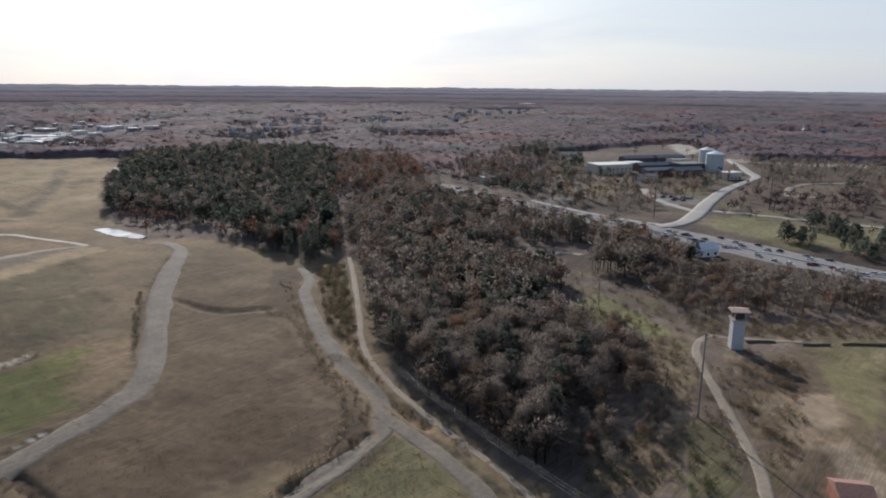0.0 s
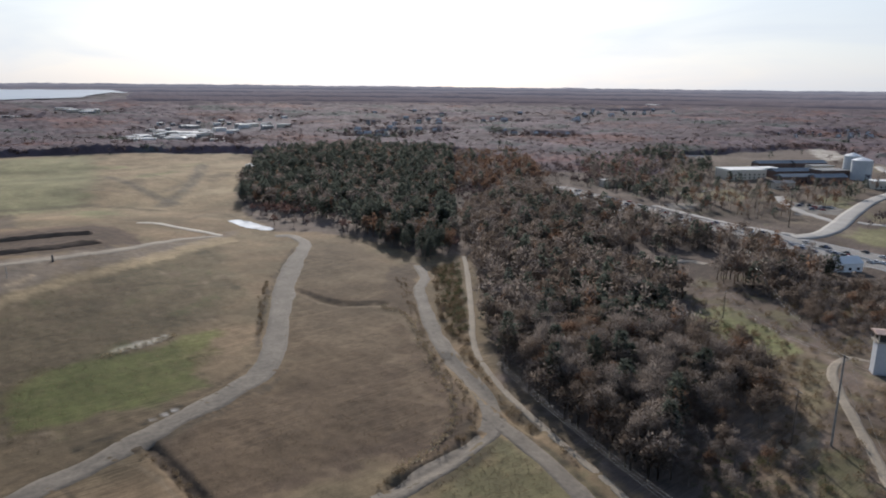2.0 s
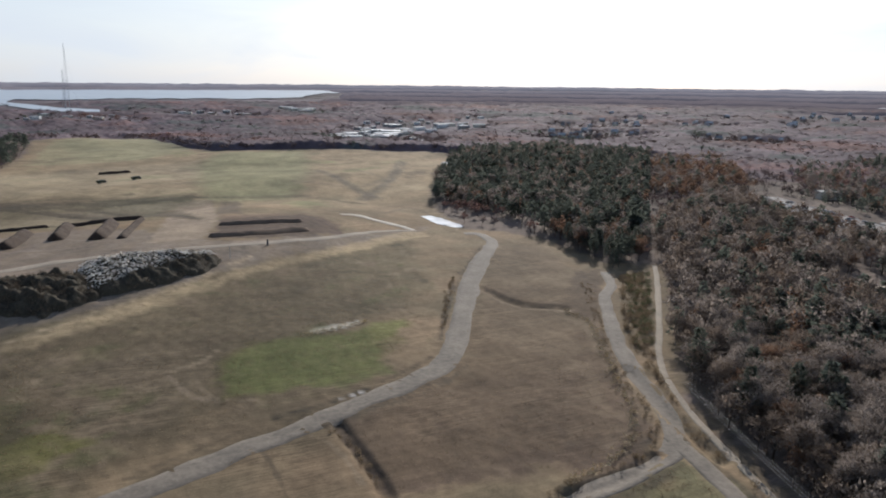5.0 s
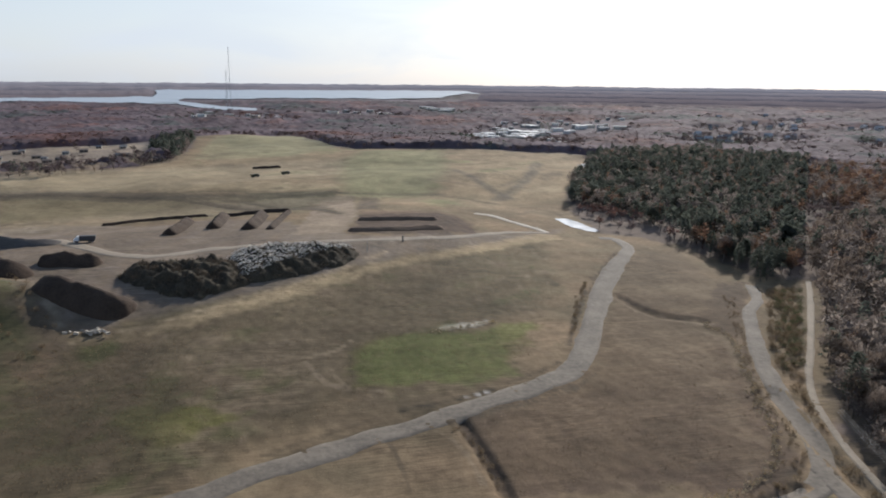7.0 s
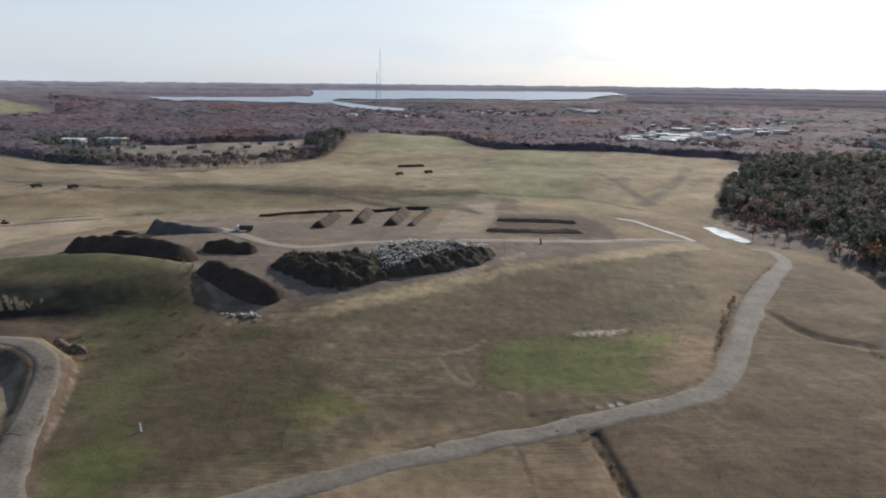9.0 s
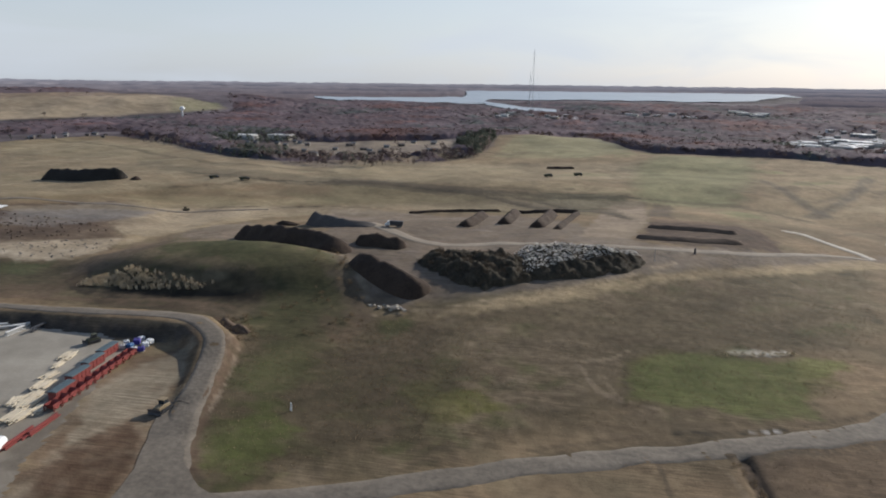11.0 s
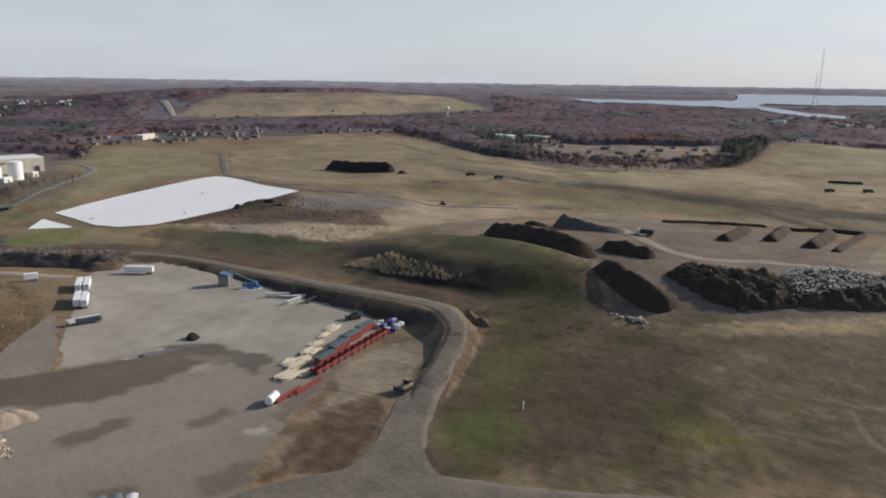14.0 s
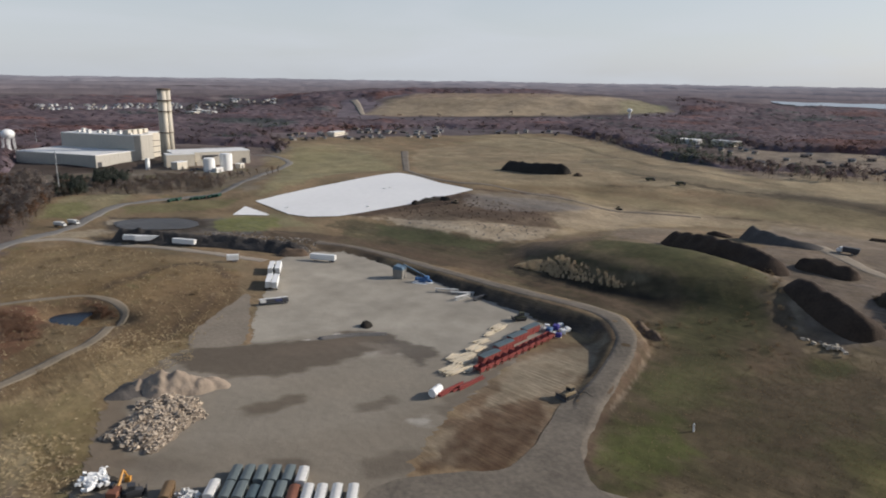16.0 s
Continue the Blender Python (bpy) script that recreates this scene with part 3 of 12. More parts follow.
# line, colour, width, strength: ditches, wheel tracks, worn edges, and shade painted as dark lines
LINES = (
    (((48.0, 187.4), (50.1, 172.5), (50.7, 158.0), (51.2, 147.3),), (0.075, 0.056, 0.042), 4.0, 0.85),
    (((152.6, 294.0), (154.9, 278.7), (160.0, 267.3), (176.6, 258.0),), (0.075, 0.055, 0.038), 2.6, 0.8),
    (((-19.7, 163.9), (-11.8, 170.6), (4.6, 179.3), (28.3, 188.6), (47.4, 196.3), (68.1, 202.9), (85.3, 211.7),), (0.07, 0.055, 0.035), 3.0, 0.7),
    (((27.4, 182.7), (58.3, 189.3), (86.1, 198.1), (103.4, 211.8),), (0.06, 0.05, 0.038), 2.0, 0.7),
    (((107.8, 231.7), (117.5, 261.5), (137.8, 297.0), (158.1, 328.5), (180.4, 361.5),), (0.06, 0.05, 0.036), 2.0, 0.7),
    (((174.4, 234.8), (154.7, 190.5), (144.4, 163.6), (142.0, 151.2),), (0.24, 0.185, 0.12), 2.5, 0.6),
    (((159.7, 194.2), (152.9, 168.9), (145.6, 146.6), (143.8, 132.8),), (0.05, 0.042, 0.03), 3.0, 0.8),
    (((113.2, 138.9), (125.1, 141.5), (132.2, 144.9),), (0.05, 0.04, 0.03), 3.0, 0.8),
    (((91.1, 131.0), (102.3, 131.4), (116.9, 134.5), (125.2, 137.7),), (0.06, 0.05, 0.035), 2.5, 0.7),
    (((94.2, 121.4), (111.0, 123.3), (126.9, 128.7),), (0.06, 0.05, 0.035), 2.2, 0.7),
    (((-232.5, 635.1), (-144.0, 625.7), (-49.3, 574.0), (19.5, 516.6),), (0.1, 0.08, 0.055), 11.5, 0.85),
    (((-230.9, 630.4), (-165.4, 624.1), (-86.9, 601.9), (-32.3, 584.1), (19.4, 513.0), (33.9, 485.4),), (0.075, 0.06, 0.042), 10.35, 0.85),
    (((-33.7, 618.4), (42.9, 609.0), (121.4, 598.7), (169.6, 551.3),), (0.09, 0.075, 0.05), 9.2, 0.85),
    (((113.2, 494.7), (158.9, 487.5), (199.1, 523.4), (202.5, 484.1),), (0.09, 0.07, 0.05), 4, 0.7),
    (((271.2, 718.2), (193.9, 631.9), (133.4, 658.2),), (0.13, 0.1, 0.075), 7, 0.6),
    (((189.1, 745.3), (209.0, 724.5), (226.2, 661.2),), (0.12, 0.1, 0.07), 5, 0.6),
    (((59.1, 388.9), (36.1, 356.0), (11.5, 331.0), (-23.8, 305.1), (-59.9, 285.3),), (0.13, 0.11, 0.09), 5, 0.6),
    (((-384.2, 636.0), (-282.9, 613.5), (-190.3, 610.5), (-116.0, 604.9), (0.1, 607.9),), (0.085, 0.072, 0.05), 11.5, 0.85),
    (((-928.5, 1028.4), (-658.9, 909.9), (-407.9, 726.2), (-248.8, 679.1),), (0.11, 0.09, 0.06), 13.8, 0.85),
    (((-137.3, 499.6), (-59.4, 540.4), (4.8, 513.3),), (0.06, 0.05, 0.04), 4, 0.7),
    (((176.6, 574.5), (230.7, 657.0), (279.9, 760.3),), (0.12, 0.1, 0.075), 16.1, 0.85),
    (((172.2, 727.8), (182.6, 631.5), (188.7, 580.3),), (0.12, 0.1, 0.075), 13.8, 0.85),
    (((-125.3, 226.9), (-115.5, 202.4), (-108.0, 178.5), (-100.8, 157.8), (-93.6, 144.8),), (0.13, 0.085, 0.06), 6, 0.75),
    (((-94.0, 147.9), (-88.6, 142.6), (-81.1, 138.9),), (0.06, 0.05, 0.036), 2.5, 0.7),
    (((-338.6, 259.8), (-273.1, 265.0), (-224.4, 266.3), (-185.0, 265.3), (-156.2, 263.0),), (0.12, 0.082, 0.056), 9, 0.7),
    (((-6.5, 236.4), (11.5, 241.5), (20.5, 250.4),), (0.27, 0.21, 0.14), 2.5, 0.6),
    (((3.2, 235.4), (10.0, 217.4), (17.0, 212.3),), (0.26, 0.2, 0.14), 2.5, 0.5),
    (((-99.3, 260.5), (-87.4, 241.9), (-88.2, 264.5),), (0.11, 0.075, 0.05), 8, 0.6),
    (((-102.3, 156.6), (-110.1, 182.5), (-117.2, 214.6), (-139.2, 245.6),), (0.1, 0.07, 0.048), 2.6, 0.7),
    (((-100.0, 154.0), (-113.4, 181.9), (-117.5, 204.9), (-131.0, 243.3),), (0.22, 0.17, 0.12), 2.5, 0.5),
    # shade on the embankment's slope, drawn as a dark line
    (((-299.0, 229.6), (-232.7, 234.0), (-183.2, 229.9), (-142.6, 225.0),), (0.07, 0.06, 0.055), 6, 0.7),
    (((240.6, 88.2), (191.2, 69.0), (156.0, 53.6),), (0.2, 0.17, 0.1), 3, 0.5),
    (((261.5, 111.6), (221.3, 86.7), (184.3, 67.0),), (0.18, 0.14, 0.095), 4, 0.5),
    (((190.2, 373.4), (165.8, 337.6), (149.3, 319.3)), (0.055, 0.042, 0.03), 2.2, 0.85),
    (((140.0, 305.3), (125.5, 279.4), (112.5, 254.8), (103.7, 237.2)), (0.055, 0.042, 0.03), 2.6, 0.9),
    (((93.4, 222.0), (80.6, 213.2), (69.8, 208.6)), (0.06, 0.046, 0.03), 2.2, 0.8),
    (((62.9, 203.5), (51.3, 200.1), (42.0, 197.4), (31.2, 195.1)), (0.04, 0.034, 0.024), 2.6, 0.9),
    (((53.2, 200.5), (57.9, 201.6), (61.8, 202.6)), (0.45, 0.42, 0.38), 1.0, 0.8),
    (((24.0, 192.8), (13.5, 187.6), (3.4, 182.5), (-9.3, 176.9)), (0.07, 0.054, 0.036), 1.8, 0.7),
    (((91.2, 204.0), (77.3, 197.9), (61.2, 191.2), (50.4, 188.5)), (0.05, 0.04, 0.03), 1.6, 0.8),
    (((44.6, 185.0), (47.6, 179.6), (49.5, 167.9), (50.5, 157.6), (50.7, 153.1)), (0.045, 0.034, 0.026), 3.4, 0.9),
    (((37.6, 183.0), (42.7, 175.9), (44.8, 164.7), (45.5, 152.6)), (0.24, 0.185, 0.125), 1.6, 0.6),
    (((23.8, 183.5), (25.6, 171.4), (26.4, 160.8), (26.6, 152.3)), (0.06, 0.048, 0.035), 1.4, 0.7),
    (((153.0, 295.1), (155.6, 282.5), (159.3, 271.1), (165.2, 264.6), (174.0, 260.1)), (0.06, 0.045, 0.032), 3.0, 0.85),
    (((150.5, 272.5), (159.7, 267.2), (164.3, 255.4), (175.7, 252.0)), (0.27, 0.21, 0.14), 3.0, 0.5),
    (((-14.3, 279.0), (-0.1, 284.6), (17.0, 288.9)), (0.07, 0.052, 0.036), 1.6, 0.8),
    (((11.9, 228.5), (14.3, 217.7), (20.4, 211.6), (29.3, 208.2)), (0.24, 0.185, 0.125), 1.6, 0.6),
    (((20.7, 245.0), (18.3, 229.2), (20.0, 215.7)), (0.06, 0.05, 0.03), 1.5, 0.7),
    (((-81.7, 267.2), (-67.8, 275.5), (-48.1, 283.4), (-25.3, 298.5), (-0.2, 315.3), (28.0, 338.0), (51.0, 362.0)), (0.36, 0.28, 0.18), 2.6, 0.7),
    (((-21.8, 176.6), (-30.6, 172.8), (-42.1, 169.6)), (0.065, 0.052, 0.034), 2.0, 0.6),
    (((128.6, 137.5), (118.3, 133.7), (108.8, 132.3), (98.1, 130.9), (89.6, 129.0)), (0.05, 0.038, 0.028), 2.4, 0.85),
    (((177.7, 238.5), (162.7, 209.7), (148.4, 179.1), (138.0, 152.9), (131.5, 141.9)), (0.16, 0.115, 0.075), 3.0, 0.7),
    (((173.3, 213.9), (160.0, 189.5), (148.8, 161.8), (138.3, 137.7)), (0.04, 0.036, 0.028), 2.4, 0.85),
    (((136.2, 132.0), (136.4, 121.9), (134.4, 111.5), (130.3, 98.2), (126.1, 87.8)), (0.045, 0.04, 0.03), 3.0, 0.8),
    (((195.5, 223.1), (175.2, 193.5), (157.5, 162.4), (146.5, 135.8)), (0.22, 0.175, 0.125), 2.0, 0.6),
    # shadow of the meadow bank's crest, painted as a dark curve
    (((-323.8, 104.8), (-331.0, 120.1), (-341.4, 137.9), (-345.5, 155.9), (-329.4, 160.5), (-310.5, 157.0)), (0.06, 0.042, 0.03), 9, 0.85),
    (((-314.1, 103.8), (-319.9, 121.0), (-323.4, 135.8)), (0.11, 0.08, 0.05), 7, 0.5),
    (((-291.3, 140.1), (-280.5, 130.8), (-266.6, 115.6), (-254.0, 101.1)), (0.07, 0.05, 0.036), 5, 0.7),
    (((-288.3, 54.6), (-293.4, 67.1), (-292.0, 76.6)), (0.08, 0.05, 0.035), 5, 0.6),
    (((-253.8, 47.0), (-251.8, 56.4), (-258.7, 70.7), (-267.4, 87.3), (-287.5, 99.6)), (0.13, 0.1, 0.07), 4, 0.5),
    (((-422.6, 157.6), (-390.5, 171.3), (-351.8, 183.2)), (0.07, 0.055, 0.045), 4, 0.6),
    (((-276.9, 149.1), (-258.6, 138.0), (-232.3, 124.6)), (0.3, 0.2, 0.12), 2.4, 0.8),
    (((-198.1, 56.7), (-187.0, 56.0), (-178.3, 49.7)), (0.4, 0.35, 0.27), 2.5, 0.6),
    # dark line for the shade under the mound's steep face
    (((-219.5, 285.2), (-195.2, 281.2), (-167.6, 279.3), (-142.7, 278.7)), (0.03, 0.026, 0.02), 4, 0.8),
    (((-218.0, 273.9), (-185.7, 272.3), (-151.8, 263.1), (-141.6, 255.4)), (0.13, 0.095, 0.065), 5, 0.7),
    (((-232.1, 365.7), (-203.8, 366.1), (-175.6, 363.4), (-142.6, 344.7), (-117.0, 328.0), (-100.7, 306.8), (-88.7, 280.4)), (0.25, 0.2, 0.14), 5, 0.7),
    (((-116.3, 303.0), (-105.0, 292.5), (-91.2, 276.8), (-81.9, 264.1)), (0.1, 0.075, 0.052), 6, 0.6),
    (((-201.1, 289.8), (-179.0, 287.3), (-160.8, 289.4)), (0.2, 0.17, 0.11), 6, 0.5),
    (((-157.0, 288.2), (-139.2, 295.2), (-123.1, 298.6)), (0.05, 0.046, 0.028), 6, 0.6),
    (((-144.9, 253.7), (-129.1, 237.7), (-119.8, 223.1), (-112.7, 199.8), (-107.0, 179.0), (-100.3, 158.3), (-93.7, 147.8)), (0.1, 0.068, 0.046), 3.5, 0.8),
    (((-119.8, 223.1), (-112.0, 200.5), (-105.8, 175.1)), (0.3, 0.24, 0.17), 1.6, 0.6),
    (((-382.1, 551.4), (-323.6, 579.8), (-277.1, 620.4), (-202.1, 618.4), (-125.3, 618.8), (-57.3, 625.4), (-6.8, 630.9)), (0.085, 0.07, 0.048), 5, 0.75),
    (((-37.4, 598.2), (5.9, 602.9), (49.9, 609.9)), (0.05, 0.042, 0.03), 6, 0.8),
    (((-322.0, 464.5), (-297.7, 495.1), (-251.9, 508.9), (-218.1, 523.8)), (0.1, 0.08, 0.055), 3, 0.7),
    (((-233.7, 513.5), (-200.7, 529.5)), (0.06, 0.05, 0.036), 4, 0.8),
    (((-405.2, 626.9), (-342.7, 613.8), (-286.5, 614.4)), (0.12, 0.1, 0.07), 5, 0.6),
    (((-757.1, 750.5), (-696.5, 827.8), (-563.2, 813.2), (-405.7, 726.0)), (0.14, 0.115, 0.075), 8, 0.5),
    (((-355.1, 618.8), (-300.9, 614.2), (-238.3, 624.0), (-184.2, 621.6), (-134.2, 612.3), (-97.0, 598.2), (-66.5, 580.2), (-39.1, 562.0)), (0.06, 0.048, 0.034), 7, 0.9),
    (((-282.9, 495.0), (-240.9, 513.2), (-207.0, 524.2), (-161.9, 523.7)), (0.08, 0.062, 0.045), 4, 0.85),
    (((-319.8, 259.1), (-286.9, 263.6), (-254.1, 265.5), (-217.3, 267.1), (-185.2, 270.2), (-159.2, 269.6), (-143.8, 264.6)), (0.145, 0.1, 0.068), 4, 0.8),
)


# strewn blotches: where, how many, sizes, colours, turn: rough patches of worn, wet or taller cover
BLOTCHES = (
    (((-395.9, 312.9), (-395.9, 421.7), (-345.7, 467.0), (-287.1, 434.1), (-259.4, 348.4), (-271.6, 332.0), (-325.4, 316.3),), 170, (2, 9), ((0.05, 0.036, 0.028), (0.12, 0.085, 0.06), (0.3, 0.235, 0.165), (0.4, 0.33, 0.24)), 40),
    (((-393.9, 311.2), (-352.3, 334.2), (-276.8, 360.6), (-267.4, 337.2), (-312.5, 316.4),), 90, (1.5, 5), ((0.42, 0.35, 0.25), (0.3, 0.23, 0.16), (0.1, 0.07, 0.05)), 40),
    (((-390.9, 285.8), (-327.0, 309.1), (-255.1, 311.4), (-231.3, 268.5), (-334.4, 242.7),), 110, (1.5, 7), ((0.06, 0.055, 0.033), (0.1, 0.09, 0.05), (0.15, 0.11, 0.075)), 35),
    (((-223.1, 271.0), (-235.1, 305.4), (-198.0, 326.2), (-138.5, 344.5), (-90.4, 286.1), (-79.5, 246.1), (-102.3, 222.1), (-137.1, 262.0),), 190, (1.5, 8), ((0.055, 0.052, 0.03), (0.08, 0.088, 0.036), (0.13, 0.1, 0.065), (0.16, 0.125, 0.08)), 20),
    (((-126.8, 199.2), (-108.2, 269.7), (-77.3, 253.6), (-31.7, 246.2), (-2.8, 222.2), (-27.7, 164.9), (-86.1, 139.0),), 330, (1.2, 7), ((0.06, 0.055, 0.03), (0.085, 0.095, 0.034), (0.14, 0.105, 0.068), (0.19, 0.145, 0.095)), 30),
    (((-96.9, 254.2), (-48.6, 281.1), (21.9, 325.2), (155.8, 407.1), (129.0, 296.7), (100.1, 232.5), (48.9, 202.3), (-4.6, 183.8), (-45.2, 166.4), (-69.3, 171.0),), 420, (1.2, 6), ((0.085, 0.07, 0.042), (0.15, 0.11, 0.072), (0.25, 0.19, 0.125), (0.1, 0.1, 0.045)), 30),
    (((48.5, 186.0), (98.4, 198.7), (174.4, 234.8), (133.8, 152.5), (119.3, 135.9), (50.5, 147.5),), 230, (1.2, 6), ((0.09, 0.065, 0.048), (0.13, 0.09, 0.064), (0.22, 0.165, 0.11)), 55),
    (((-288.3, 796.7), (-81.4, 1004.7), (347.8, 842.4), (328.5, 713.2), (237.4, 569.9), (118.6, 499.5), (41.7, 593.4), (-96.3, 605.3), (-197.8, 533.6),), 150, (5, 26), ((0.15, 0.12, 0.07), (0.3, 0.235, 0.145), (0.19, 0.185, 0.09), (0.12, 0.09, 0.06)), 10),
    (((-956.5, 717.8), (-695.1, 960.3), (-328.0, 711.4), (-129.2, 670.1), (-0.4, 626.6), (-137.3, 499.6), (-295.6, 454.8), (-435.0, 445.4), (-637.9, 474.5),), 170, (4, 24), ((0.14, 0.11, 0.068), (0.27, 0.21, 0.13), (0.16, 0.14, 0.08), (0.31, 0.25, 0.16)), 15),
    (((-463.5, 92.2), (-437.4, 146.3), (-318.4, 165.7), (-254.2, 121.7), (-218.1, 69.9), (-167.2, 46.8), (-181.3, 30.9),), 420, (0.8, 4.5), ((0.09, 0.06, 0.035), (0.28, 0.21, 0.12), (0.2, 0.135, 0.07), (0.13, 0.12, 0.055)), 50),
    (((-124.0, 114.3), (-141.3, 162.0), (-150.4, 200.1), (-137.2, 224.4), (-126.7, 195.0), (-113.6, 153.6), (-106.5, 130.4),), 80, (8, 15), ((0.1, 0.068, 0.045), (0.27, 0.22, 0.155), (0.16, 0.11, 0.07)), 50),
    (((-191.3, 514.6), (-12.0, 465.5), (39.5, 388.3), (173.8, 433.6), (34.3, 339.5), (-9.5, 311.0), (-60.3, 287.8), (-96.6, 277.3), (-113.5, 295.0),), 190, (1.5, 8), ((0.13, 0.105, 0.082), (0.27, 0.22, 0.165), (0.19, 0.155, 0.125)), 20),
    (((277.1, 161.8), (273.8, 97.5), (323.3, 37.3), (190.4, 15.5), (136.9, 74.7), (183.2, 78.9),), 330, (1, 6), ((0.08, 0.062, 0.042), (0.12, 0.11, 0.055), (0.26, 0.195, 0.125), (0.15, 0.105, 0.075)), 60),
    (((863.3, 557.9), (909.3, 279.4), (1018.9, 152.7), (463.6, 60.4), (469.0, 167.4), (511.4, 305.0),), 170, (4, 18), ((0.1, 0.08, 0.055), (0.2, 0.16, 0.11), (0.16, 0.15, 0.075)), 10),
    (((340.0, 215.6), (393.6, 141.8), (396.6, 49.4), (323.3, 37.3), (269.8, 100.7), (265.7, 154.8),), 160, (2, 9), ((0.07, 0.055, 0.04), (0.12, 0.09, 0.065), (0.14, 0.125, 0.065)), 60),
    (((-782.2, 180.9), (-757.8, 293.0), (-710.8, 401.0), (-657.0, 411.5), (-524.6, 285.1), (-635.4, 166.0),), 70, (4, 14), ((0.1, 0.08, 0.06), (0.24, 0.21, 0.17), (0.14, 0.13, 0.065)), 20),
)

